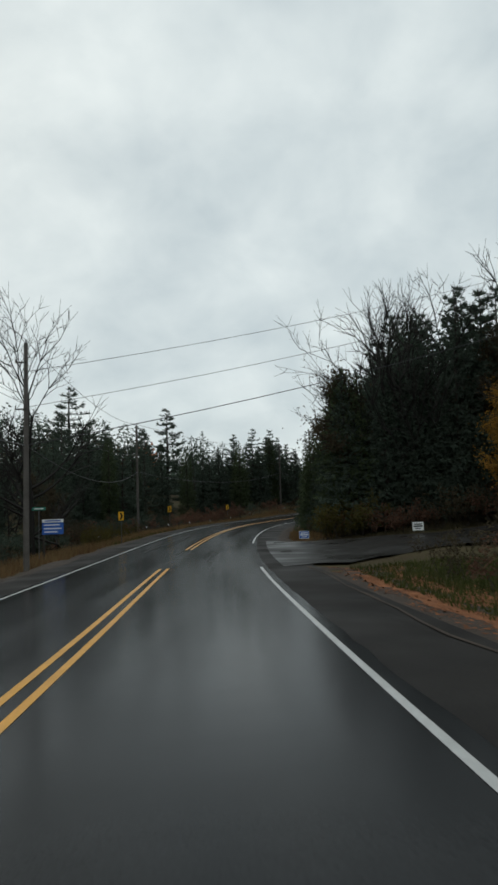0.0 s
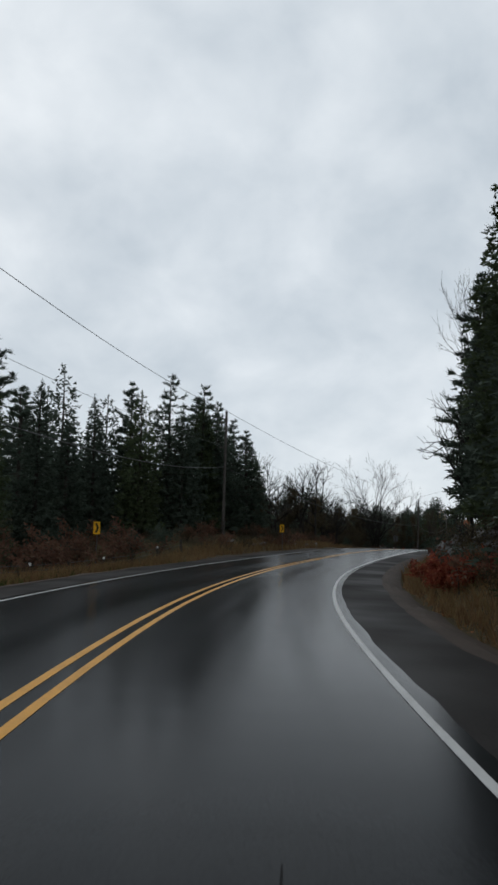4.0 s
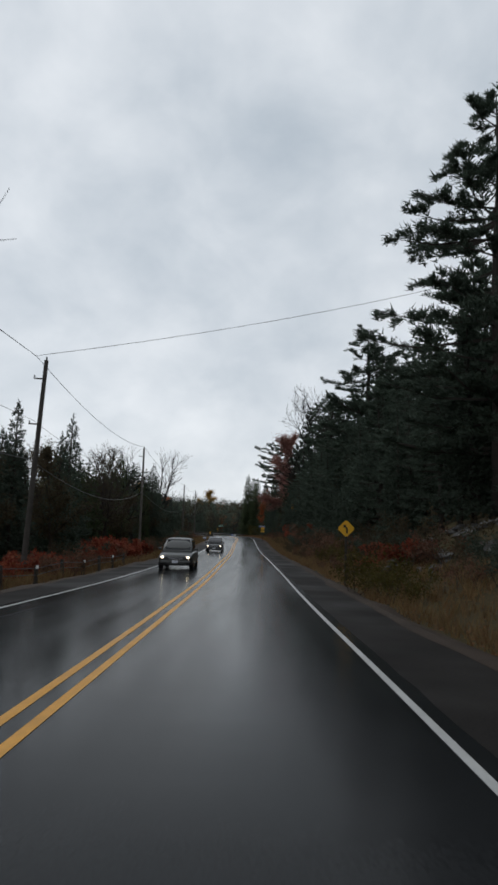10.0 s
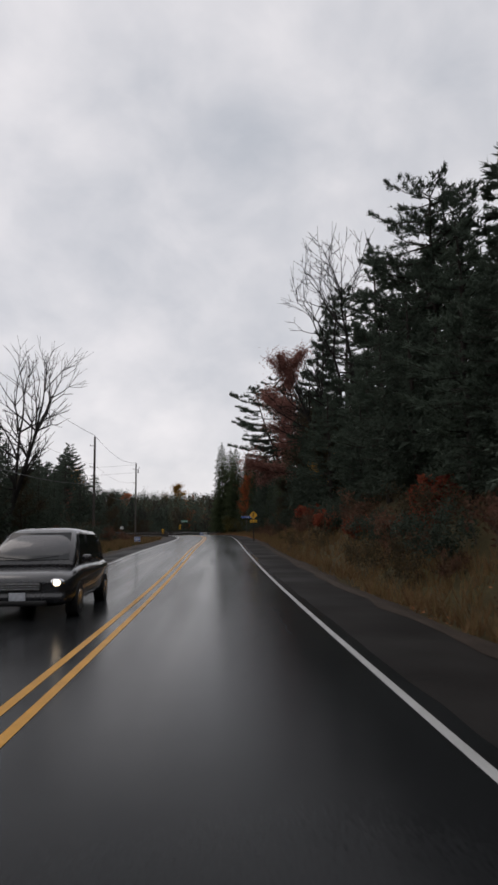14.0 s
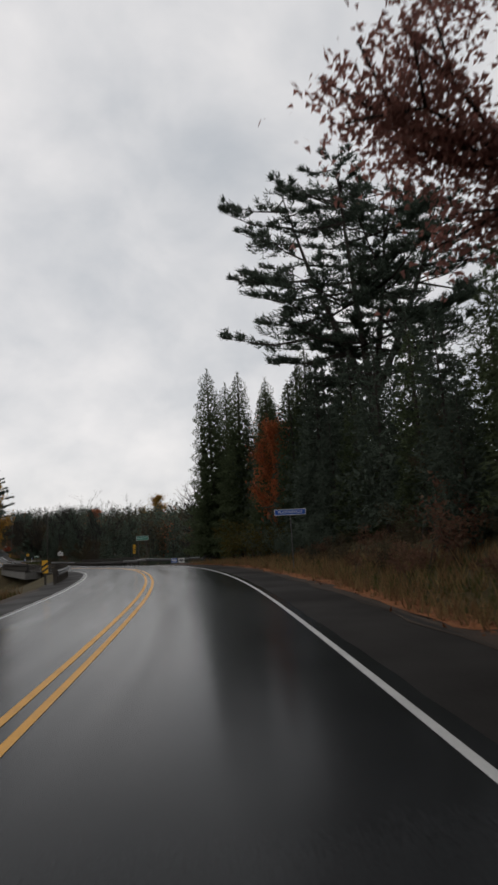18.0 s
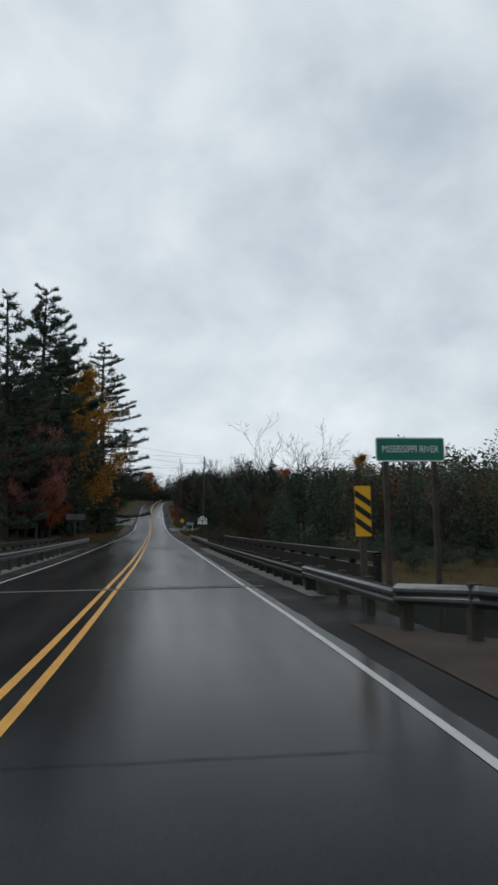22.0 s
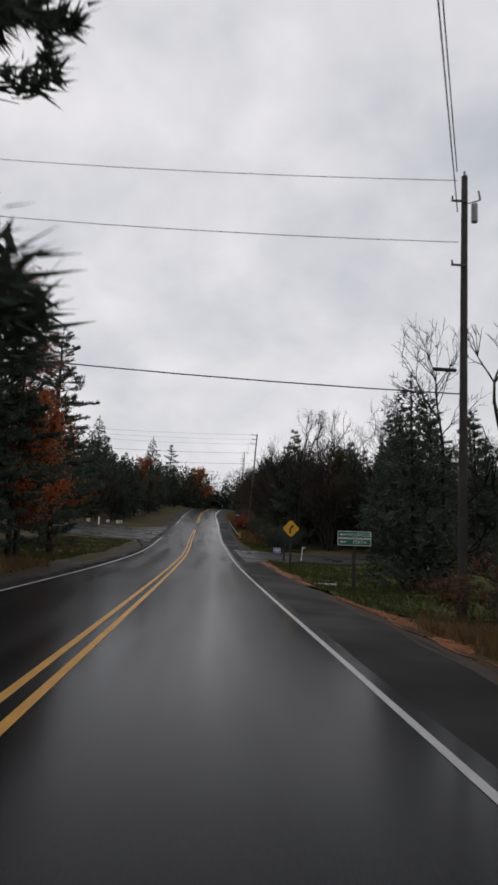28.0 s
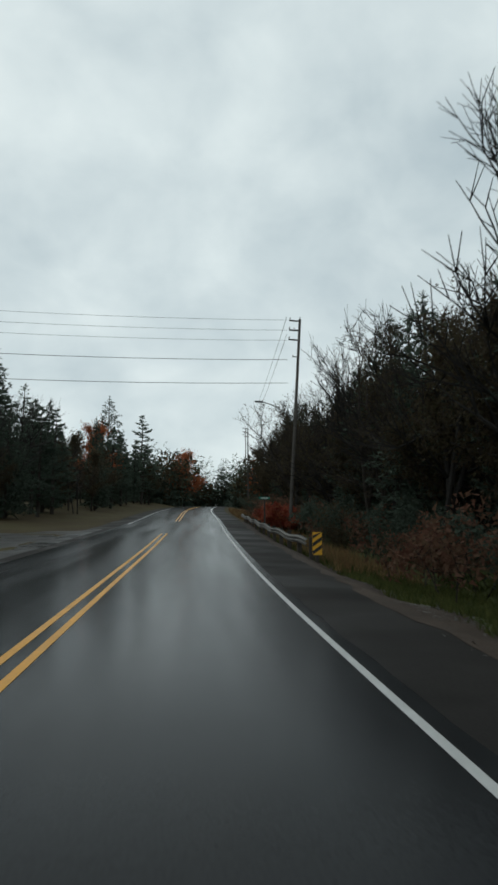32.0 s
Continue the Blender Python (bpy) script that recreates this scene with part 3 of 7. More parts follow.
# ---------------------------------------------------------------- ground
ts = np.arange(START, END + 0.01, 0.2)
lats = [-95, -75, -60, -48, -38, -30, -24, -20, -17, -14.5, -12, -10.5, -9, -8, -7, -6.3, -5.6, -5, -4.4, -2, 0, 2, 4.4, 5, 5.6, 6.3, 7, 8, 9, 10.5, 12, 14.5, 17, 20, 24, 30, 38, 48, 60, 75, 95]
gv, gf = [], []
for k, t in enumerate(ts):
    for lat in lats:
        gv.append(land(float(t), lat))
    if k:
        for n in range(len(lats) - 1):
            a = (k - 1) * len(lats) + n
            gf.append((a, a + 1, a + len(lats) + 1, a + len(lats)))
base = len(gv)
gv += [Vector((x, y, -14)) for x, y in ((-2500, -2500), (2800, -2500), (2800, 3000), (-2500, 3000))]
gf.append((base, base + 1, base + 2, base + 3))
ground = tagged(new("ground", mesh_from("ground", gv, gf, M["ground"])), "autumn ground of wet grass, weeds and leaf litter", "ground", kind="structure")
for p in ground.data.polygons:
    p.use_smooth = True

# ---------------------------------------------------------------- road
road = tagged(new("road", ribbon("road", M["road"], START, END, -3.74, 3.74, 0.0, step=0.05, jitter=0.025)), "wet two-lane asphalt road with patched cracks", "road", kind="structure")
for side in (1, -1):
    a, b = 3.62 * side, 5.4 * side
    part("gravel_shoulder", ribbon("gravel_shoulder", M["shoulder"], START, END, min(a, b), max(a, b), -0.008 if side > 0 else -0.053, up1=-0.053 if side > 0 else -0.008), parent=road, label="dark gravel shoulder")

# line paint, broken where the side roads meet
for lo, hi in ((START, 1.7), (2.5, 34.7), (36.0, END)):
    for a, b in ((-0.20, -0.09), (0.09, 0.20)):
        part("centre_line", ribbon("centre_line", M["yellow"], lo, hi, a, b, 0.005), parent=road, label="worn yellow line")
for lo, hi in ((START, 1.6), (2.8, END)):
    part("edge_line", ribbon("edge_line", M["white"], lo, hi, 3.455, 3.545, 0.005), parent=road, label="white edge line")
for lo, hi in ((START, 33.3), (35.6, END)):
    part("edge_line", ribbon("edge_line", M["white"], lo, hi, -3.545, -3.46, 0.005), parent=road, label="white edge line")


# ---------------------------------------------------------------- trees
class Soup:
    """Triangles and quads gathered for one mesh."""

    def __init__(self):
        self.v, self.f = [], []

    def limb(self, a, b, r0, r1, sides=4):
        a, b = np.asarray(a, float), np.asarray(b, float)
        d = (b - a) / (np.linalg.norm(b - a) + 1e-9)
        u = np.cross(d, (0.3, 0.2, 1) if abs(d[2]) < 0.9 else (1, 0, 0))
        u /= np.linalg.norm(u)
        w = np.cross(d, u)
        n = len(self.v)
        for p, r in ((a, r0), (b, r1)):
            for k in range(sides):
                q = 2 * math.pi * k / sides
                self.v.append(p + r * (math.cos(q) * u + math.sin(q) * w))
        for k in range(sides):
            j = (k + 1) % sides
            self.f.append((n + k, n + j, n + sides + j, n + sides + k))

    def pipe(self, pts, r0, r1, sides=3):
        """One unbroken tapered tube along points."""
        first, n = len(self.v), len(pts)
        for k, p in enumerate(pts):
            a, b = pts[max(k - 1, 0)], pts[min(k + 1, n - 1)]
            dx, dy, dz = b[0] - a[0], b[1] - a[1], b[2] - a[2]
            ln = math.sqrt(dx * dx + dy * dy + dz * dz) + 1e-9
            dx, dy, dz = dx / ln, dy / ln, dz / ln
            if abs(dz) < 0.9:
                ux, uy, uz = dy, -dx, 0.0
            else:
                ux, uy, uz = 0.0, dz, -dy
            k2 = 1 / (math.sqrt(ux * ux + uy * uy + uz * uz) + 1e-9)
            ux, uy, uz = ux * k2, uy * k2, uz * k2
            wx, wy, wz = dy * uz - dz * uy, dz * ux - dx * uz, dx * uy - dy * ux
            r = r0 + (r1 - r0) * k / (n - 1)
            for j in range(sides):
                q = 2 * math.pi * j / sides
                c, s_ = r * math.cos(q), r * math.sin(q)
                self.v.append((p[0] + c * ux + s_ * wx, p[1] + c * uy + s_ * wy, p[2] + c * uz + s_ * wz))
            if k:
                o = first + (k - 1) * sides
                for j in range(sides):
                    i2 = (j + 1) % sides
                    self.f.append((o + j, o + i2, o + sides + i2, o + sides + j))

    def leaf(self, p, d, up, length, width):
        """A pointed leaf or a fan of needles from p along d."""
        dx, dy, dz = d
        ux, uy, uz = up
        sx, sy, sz = dy * uz - dz * uy, dz * ux - dx * uz, dx * uy - dy * ux
        k = width / (math.sqrt(sx * sx + sy * sy + sz * sz) + 1e-9)
        px, py, pz = p
        n = len(self.v)
        self.v += [(px + sx * k, py + sy * k, pz + sz * k), (px + dx * length, py + dy * length, pz + dz * length), (px - sx * k, py - sy * k, pz - sz * k)]
        self.f.append((n, n + 1, n + 2))

    def mesh(self, name, material):
        return mesh_from(name, self.v, self.f, material)


def unit(rnd, flat=1.0):
    x, y, z = rnd.gauss(0, 1), rnd.gauss(0, 1), rnd.gauss(0, 1) * flat
    n = math.sqrt(x * x + y * y + z * z) + 1e-9
    return np.array((x / n, y / n, z / n))


def trunk_of(rnd, h, r, bend=0.02):
    """Points up a slightly bent stem."""
    pts, p = [], np.zeros(3)
    for k in range(9):
        pts.append(p.copy())
        p = p + np.array([rnd.gauss(0, bend) * h / 8, rnd.gauss(0, bend) * h / 8, h / 8])
    return pts


def stem(soup, pts, r, sides=7):
    n = len(pts) - 1
    for k in range(n):
        soup.limb(pts[k], pts[k + 1], r * (1 - k / n) ** 0.8 + 0.02, r * (1 - (k + 1) / n) ** 0.8 + 0.02, sides)


def along(pts, f):
    u = f * (len(pts) - 1)
    k = min(int(u), len(pts) - 2)
    return pts[k] + (pts[k + 1] - pts[k]) * (u - k)


def plume(rng, a, m, e, n, size, thin, spread, out):
    """Needles along one bough from a over m to e: a flat plume, fuller outwards, its tips turned up."""
    g = 0.2 + 0.8 * rng.random(n) ** 0.75
    p = np.where(g[:, None] < 0.55, a + (m - a) * (g / 0.55)[:, None], m + (e - m) * ((g - 0.55) / 0.45)[:, None])
    d = (e - a) / (np.linalg.norm(e - a) + 1e-9)
    ln = np.linalg.norm(e - a)
    side = np.array([-d[1], d[0], 0.0])
    twig = np.floor(g * (5 + ln * 3.0))
    sway = np.modf(np.sin(twig * 12.9898 + a[2] * 78.233 + a[0]) * 43758.5453)[0]
    off = sway * spread * ln * (1.15 - 0.8 * g) * (0.15 + 0.95 * rng.random(n))
    lift = np.abs(rng.normal(0.0, 0.11, n)) * (0.7 + 0.12 * ln) - 0.04
    p = p + side * off[:, None] + d * (np.abs(off) * 0.55 * (1 - g))[:, None] + np.stack([np.zeros(n), np.zeros(n), lift], 1)
    dd = unit_rows(rng, n, 0.7) * 0.62 + d * 0.5 + side * (np.sign(off) * 0.35)[:, None] + (0, 0, 0.3)
    out.append(blades(rng, p, dd, size * rng.uniform(0.65, 1.25, n), size * thin * rng.uniform(0.8, 1.2, n)))


def pine_meshes(seed, h=20.0, reach=5.0, first=0.25, whorls=17, needles=7000, size=0.36, droop=0.05, top=0.75, thin=0.12, more=0, spread=0.62, fork=None):
    """White pine: whorls of long level boughs that carry flat plumes of needles with gaps between them."""
    rnd, rng = random.Random(seed), np.random.default_rng(seed)
    wood, green, boughs = Soup(), [], []
    if fork:
        # the stem parts low down and its limbs fan out to a broad flat crown
        low = [np.array([0.0, 0.0, 0.0]), np.array([0.1, 0.0, h * fork * 0.5]), np.array([0.0, 0.1, h * fork])]
        wood.pipe(low, 0.018 * h, 0.015 * h, 8)
        stems = []
        for lean, bend, tall in ((-0.30, 0.05, 0.95), (-0.08, -0.06, 1.0), (0.16, 0.10, 0.98), (0.38, -0.05, 0.9)):
            pts, p = [], low[-1].copy()
            for k in range(8):
                pts.append(p.copy())
                p = p + np.array([lean * (1.25 - 0.08 * k), bend + rnd.gauss(0, 0.06), 1.0]) * h * (tall - fork) / 7
            wood.pipe(pts, 0.011 * h, 0.03, 6)
            stems.append(pts)
    else:
        stems = [trunk_of(rnd, h, 0.3)]
        stem(wood, stems[0], 0.016 * h)
    for pts in stems:
        start = 0.12 if fork else first
        for w in range(whorls):
            f = start + (0.985 - start) * (w / (whorls - 1)) ** 0.9
            rel = (f - start) / (1 - start)
            span = reach * (min(1.0, 0.55 + 1.6 * rel) * (1 - rel) ** top + 0.07)
            for k in range(rnd.choice((3, 4, 4, 5)) + more - (2 if fork else 0)):
                if rnd.random() < 0.12:
                    continue
                ang = rnd.uniform(0, 2 * math.pi)
                ln = span * rnd.uniform(0.5, 1.15)
                rise = rnd.uniform(-0.05, 0.28) * (0.5 + rel)
                d = np.array([math.cos(ang), math.sin(ang), rise])
                a = along(pts, min(0.995, f + rnd.uniform(-0.012, 0.012)))
                m = a + d * ln * 0.55 + np.array([0, 0, -droop * ln])
                e = a + d * ln + np.array([0, 0, 0.06 * ln])
                boughs.append((a, m, e, ln))
    for a, m, e, ln in boughs:
        wood.pipe([a, m, e], 0.018 * ln + 0.012, 0.008, 3)
    weight = sum(b[3] ** 1.35 + 0.35 for b in boughs)
    for a, m, e, ln in boughs:
        plume(rng, a, m, e, int(needles * (ln**1.35 + 0.35) / weight) + 4, size, thin, spread, green)
    return wood.mesh("trunk", M["bark"]), mesh_of_triangles("crown", np.concatenate(green), M["pine"])


def spruce_meshes(seed, h=16.0, reach=2.8, first=0.05, material="spruce", sprays=850, size=0.6, blunt=0.85, fan=4, core=260):
    """A dense narrow conifer: sprays that hang from short boughs all the way down, over a dark heart of old twigs."""
    rnd, rng = random.Random(seed), np.random.default_rng(seed)
    wood = Soup()
    pts = trunk_of(rnd, h, 0.25, 0.008)
    stem(wood, pts, 0.013 * h, 6)
    axis = np.array(pts)

    def shell(n, inner, outer):
        f = first + (1 - first) * (1 - rng.random(n) ** 0.62)
        rel = (f - first) / (1 - first)
        ang = rng.uniform(0, 2 * np.pi, n)
        lump = np.ones(n)
        for la, lf, ls in lumps:
            turn = np.mod(ang - la + np.pi, 2 * np.pi) - np.pi
            lump += (ls - 1) * np.exp(-(turn**2) / 0.25 - ((rel - lf) ** 2) / 0.004) * 1.6
        tier = 0.86 + 0.14 * np.sin(rel * h * 5.2 + 1.3 * np.sin(ang * 2))
        rad = reach * (1 - rel) ** blunt * lump * tier * (inner + (outer - inner) * rng.random(n) ** 0.6) + 0.06
        u = np.clip(f * 0.995, 0, 0.999) * (len(axis) - 1)
        k = u.astype(int)
        c = axis[k] + (axis[k + 1] - axis[k]) * (u - k)[:, None]
        d = np.stack([np.cos(ang), np.sin(ang), np.zeros(n)], 1)
        return c, d, rad, rel

    lumps = [(rnd.uniform(0, 6.28), rnd.uniform(0, 1), rnd.uniform(0.7, 1.3)) for _ in range(30)]
    c, d, rad, rel = shell(core, 0.1, 0.55)
    dd = d * 0.5 + unit_rows(rng, core) * 0.8
    green = [blades(rng, c + d * rad[:, None], dd, reach * 0.30 * (1.05 - 0.85 * rel), reach * 0.10 * (1.05 - 0.85 * rel))]
    c, d, rad, rel = shell(sprays, 0.35, 1.0)
    p = c + d * rad[:, None]
    for k in range(0, sprays, max(9, sprays // 90)):
        wood.limb(c[k] + (0, 0, 0.1 * rad[k]), p[k], 0.03, 0.01, 3)
    p, d, rel = np.repeat(p, fan, 0), np.repeat(d, fan, 0), np.repeat(rel, fan)
    n = len(p)
    p = p + rng.normal(0, size * 0.16, (n, 3))
    dd = d * rng.uniform(0.3, 1.0, n)[:, None] + unit_rows(rng, n, 0.7) * 0.75
    dd[:, 2] += -0.12 + 0.5 * rel
    green.append(blades(rng, p, dd, size * rng.uniform(0.6, 1.2, n) * (1.1 - 0.5 * rel), size * 0.17))
    tip = axis[-1]
    spire = tip + np.stack([rng.normal(0, 0.05, 40), rng.normal(0, 0.05, 40), rng.uniform(-0.9, 0.25, 40)], 1)
    green.append(blades(rng, spire, unit_rows(rng, 40) * 0.6 + (0, 0, 0.8), np.full(40, 0.3), np.full(40, 0.03)))
    return wood.mesh("trunk", M["bark"]), mesh_of_triangles("crown", np.concatenate(green), M[material])


def broad_meshes(seed, h=13.0, reach=4.5, bark="bark", leaf=None, leaves=1500, size=0.28, levels=4, first=0.25, up=0.55, split=3, fork=False, spread=0.45):
    """A broadleaved tree that forks again and again; with leaves, or bare in late autumn."""
    rnd = random.Random(seed)
    wood, boughs, tips = Soup(), Soup(), []

    def grow(p, d, ln, r, level):
        segs = 3 if level < 2 else 2 if level < levels else 1
        q, dd, pts = p, d, [p]
        for s in range(segs):
            nd = dd + unit(rnd) * 0.16 + np.array([0, 0, 0.05])
            nd /= np.linalg.norm(nd)
            e = q + nd * ln / segs
            pts.append(e)
            if level >= 1:
                tips.append((q, e))
            q, dd = e, nd
            if level and level < levels and rnd.random() < 0.6:
                sd = dd + unit(rnd) * 0.85 + np.array([0, 0, 0.15])
                grow(q, sd / np.linalg.norm(sd), ln * rnd.uniform(0.4, 0.62), max(0.014, r * 0.55), level + 1)
        (boughs if level else wood).pipe(pts, r, max(0.008, r * 0.55), 6 if level == 0 else 4 if level == 1 else 3)
        if level < levels:
            for k in range(split if level < 2 else 2):
                sd = dd * 0.9 + unit(rnd, 0.6) * 0.62 + np.array([0, 0, 0.12])
                grow(q, sd / np.linalg.norm(sd), ln * rnd.uniform(0.55, 0.8), max(0.014, r * 0.55), level + 1)

    stems = 3 if fork else 1
    for k in range(stems):
        lean = np.array([rnd.gauss(0, 0.22 if fork else 0.05), rnd.gauss(0, 0.22 if fork else 0.05), 1.0])
        base = np.array([rnd.gauss(0, 0.15), rnd.gauss(0, 0.15), 0.0]) * (stems - 1)
        q, n = base, 4
        r0 = 0.013 * h / (1.25 if fork else 1)
        for s in range(n):
            e = q + (lean + unit(rnd) * 0.08) * h * up / n
            wood.limb(q, e, r0 * (1 - 0.1 * s), r0 * (1 - 0.1 * (s + 1)), 7)
            q = e
            if (s + 1) / n * up > first:
                for j in range(2):
                    sd = unit(rnd, 0.3) + np.array([0, 0, 0.65])
                    grow(q, sd / np.linalg.norm(sd), reach * rnd.uniform(0.45, 0.75), r0 * 0.55, 1)
        grow(q, lean / np.linalg.norm(lean), h * (1 - up) * 0.5, r0 * 0.6, 0)
    if leaf:
        rng = np.random.default_rng(seed)
        ends = np.array(tips)
        pick = ends[rng.integers(0, len(ends), leaves)]
        p = pick[:, 0] + (pick[:, 1] - pick[:, 0]) * rng.random((leaves, 1)) + unit_rows(rng, leaves) * np.abs(rng.normal(0, spread, (leaves, 1)))
        p = np.repeat(p, 2, 0) + rng.normal(0, size * 0.5, (2 * leaves, 3))
        green = blades(rng, p, unit_rows(rng, 2 * leaves) * 0.8 + (0, 0, -0.35), size * rng.uniform(0.7, 1.3, 2 * leaves), size * 0.36)
    return wood.mesh("trunk", M[bark]), boughs.mesh("branching", M[bark]), (mesh_of_triangles("crown", green, M[leaf]) if leaf else None)


def shrub_meshes(seed, h=1.6, reach=1.2, leaf="brownleaf", leaves=500, size=0.14, stems=9, bark="bark"):
    rnd = random.Random(seed)
    wood, tips = Soup(), []
    for k in range(stems):
        p = np.array([rnd.gauss(0, 0.3) * reach, rnd.gauss(0, 0.3) * reach, 0.0])
        d = np.array([rnd.gauss(0, 0.35), rnd.gauss(0, 0.35), 1.0])
        ln = h * rnd.uniform(0.55, 1.0)
        m, e = p + d * ln * 0.5, p + d * ln * 0.92 + unit(rnd) * 0.12 * h
        wood.limb(p, m, 0.014, 0.01, 3)
        wood.limb(m, e, 0.01, 0.004, 3)
        tips += [m, e, (m + e) / 2, e]
        for j in range(3):
            q = m + (e - m) * rnd.random()
            z = q + (unit(rnd, 0.4) + np.array([0, 0, 0.35])) * h * 0.26
            wood.limb(q, z, 0.007, 0.003, 3)
            tips += [z, z]
    rng = np.random.default_rng(seed)
    p = np.array(tips)[rng.integers(0, len(tips), leaves)] + unit_rows(rng, leaves) * 0.17 * h * rng.random((leaves, 1)) ** 0.5
    green = blades(rng, p, unit_rows(rng, leaves) * 0.9 + (0, 0, -0.15), size * rng.uniform(0.6, 1.4, leaves), size * 0.3)
    return wood.mesh("branching", M[bark]), mesh_of_triangles("foliage", green, M[leaf])


KINDS = {}


def kind_of(key, meshes, height, label, category="tree", name="tree", names=("trunk", "crown")):
    KINDS.setdefault(key, []).append((meshes, height, label, category, name, names))


PINE_LABEL, SPRUCE_LABEL = "tall dark green white pine with layered boughs", "dense dark green spruce at the forest edge"
for s in range(4):
    kind_of("pine", pine_meshes(10 + s, h=20, reach=(5.0, 4.2, 5.6, 4.6)[s], first=(0.10, 0.22, 0.06, 0.15)[s], whorls=19, needles=9500, size=0.46, thin=0.13, more=2), 20, PINE_LABEL, name="pine_tree")
for s in range(2):
    kind_of("backpine", pine_meshes(20 + s, h=20, reach=(5.2, 4.6)[s], first=0.12, whorls=16, needles=4200, size=0.70, thin=0.16, more=1), 20, PINE_LABEL, name="pine_tree")
for s in range(2):
    kind_of("bigpine", pine_meshes(30 + s, h=22, reach=7.0, first=(0.14, 0.28)[s], whorls=21, needles=46000, size=0.33, top=(0.75, 0.4)[s], thin=0.11, more=2, spread=0.55), 22, "big white pine with wide plumed boughs beside the road", name="pine_tree")
kind_of("forkpine", pine_meshes(41, h=22, reach=6.6, whorls=11, needles=66000, size=0.34, top=0.35, thin=0.11, more=2, spread=0.6, fork=0.34), 22, "old white pine whose stem parts into a broad flat crown", name="pine_tree")
kind_of("roadpine", pine_meshes(36, h=27, reach=7.4, first=0.07, whorls=27, needles=60000, size=0.32, top=0.8, thin=0.11, more=2, spread=0.55), 27, "big white pine whose long boughs reach over the road", name="pine_tree")
for s in range(4):
    kind_of("spruce", spruce_meshes(50 + s, h=15, reach=(2.9, 3.6, 2.5, 4.0)[s], blunt=(0.75, 0.62, 0.8, 0.55)[s], sprays=1500, size=0.40), 15, SPRUCE_LABEL, name="spruce_tree")
for s in range(2):
    kind_of("backspruce", spruce_meshes(56 + s, h=15, reach=(3.4, 3.9)[s], blunt=0.58, sprays=620, size=0.68, fan=3, core=160), 15, "dark fir in the woods behind the roadside", name="fir_tree")
kind_of("tallcedar", spruce_meshes(62, h=17, reach=2.9, material="cedar", sprays=13000, size=0.15, blunt=0.5, core=1500), 17, "dense dark cedar tree at the bend", name="cedar_tree")
kind_of("cedar", spruce_meshes(60, h=16, reach=2.3, material="cedar", sprays=2200, size=0.33, blunt=0.42), 16, "narrow bushy cedar tree beside the road", name="cedar_tree")
kind_of("cedar", spruce_meshes(61, h=13, reach=2.8, material="cedar", sprays=2000, size=0.33, blunt=0.5), 13, "bushy cedar tree beside the road", name="cedar_tree")
BROAD = ("trunk", "branching", "crown")
for s in range(4):
    kind_of("bare", broad_meshes(70 + s, h=13, reach=(3.6, 4.4, 3.0, 3.8)[s], bark="birch", levels=3, fork=s in (1, 3), up=0.6), 13, "leafless grey tree with fine branches in late autumn", name="bare_tree", names=BROAD)
kind_of("finebare", broad_meshes(75, h=13, reach=3.6, bark="birch", levels=4, up=0.42, first=0.1, split=3), 13, "leafless grey tree with a crown of fine twigs", name="bare_tree", names=BROAD)
kind_of("deadtree", broad_meshes(79, h=12, reach=5.8, bark="birch", levels=4, up=0.35, first=0.1, split=2, fork=True), 12, "leafless spreading tree with several leaning stems", name="bare_tree", names=BROAD)
for s in range(2):
    kind_of("dull", broad_meshes(80 + s, h=11, reach=4, leaf="brownleaf", leaves=3800, size=0.175, levels=2, spread=0.6), 11, "tree with withered brown green leaves", name="broadleaved_tree", names=BROAD)
kind_of("sparse", broad_meshes(84, h=13, reach=3.4, bark="bark", leaf="brownleaf", leaves=2600, size=0.11, levels=3, fork=True, spread=0.25), 13, "slender tree with a few withered leaves remaining", name="broadleaved_tree", names=BROAD)
kind_of("orange", broad_meshes(90, h=11, reach=4, leaf="orange", leaves=7000, size=0.16, levels=2, spread=0.6), 11, "maple tree with orange autumn leaves", name="maple_tree", names=BROAD)
kind_of("yellow", broad_meshes(91, h=11, reach=4, leaf="yellowleaf", leaves=7000, size=0.16, levels=2, spread=0.6), 11, "tree with golden yellow autumn leaves", name="broadleaved_tree", names=BROAD)
kind_of("russet", broad_meshes(92, h=13, reach=5.6, leaf="russet", leaves=11000, size=0.14, levels=3, up=0.45, first=0.08, split=2, spread=0.45), 13, "oak tree with russet brown autumn leaves", name="oak_tree", names=BROAD)
kind_of("tallrusset", broad_meshes(97, h=17.5, reach=4.4, leaf="russet", leaves=26000, size=0.13, levels=3, up=0.6, first=0.22, split=3, spread=0.6), 17.5, "tall oak with fine russet red autumn leaves", name="oak_tree", names=BROAD)
SHRUB = ("branching", "foliage")
kind_of("sumac", shrub_meshes(100, 1.7, 1.6, "sumac", 1900, 0.19), 1.7, "sumac shrub with bright red leaves on the verge", "shrub", "sumac_shrub", SHRUB)
kind_of("sumac", shrub_meshes(101, 1.3, 1.8, "sumac", 1700, 0.18), 1.3, "sumac shrub with bright red leaves on the verge", "shrub", "sumac_shrub", SHRUB)
kind_of("brush", shrub_meshes(102, 2.0, 1.6, "brownleaf", 900, 0.13), 2.0, "tangled brown roadside brush", "shrub", "roadside_brush", SHRUB)
kind_of("brush", shrub_meshes(103, 1.5, 1.8, "rustleaf", 800, 0.12), 1.5, "tangled russet roadside brush", "shrub", "russet_brush", SHRUB)
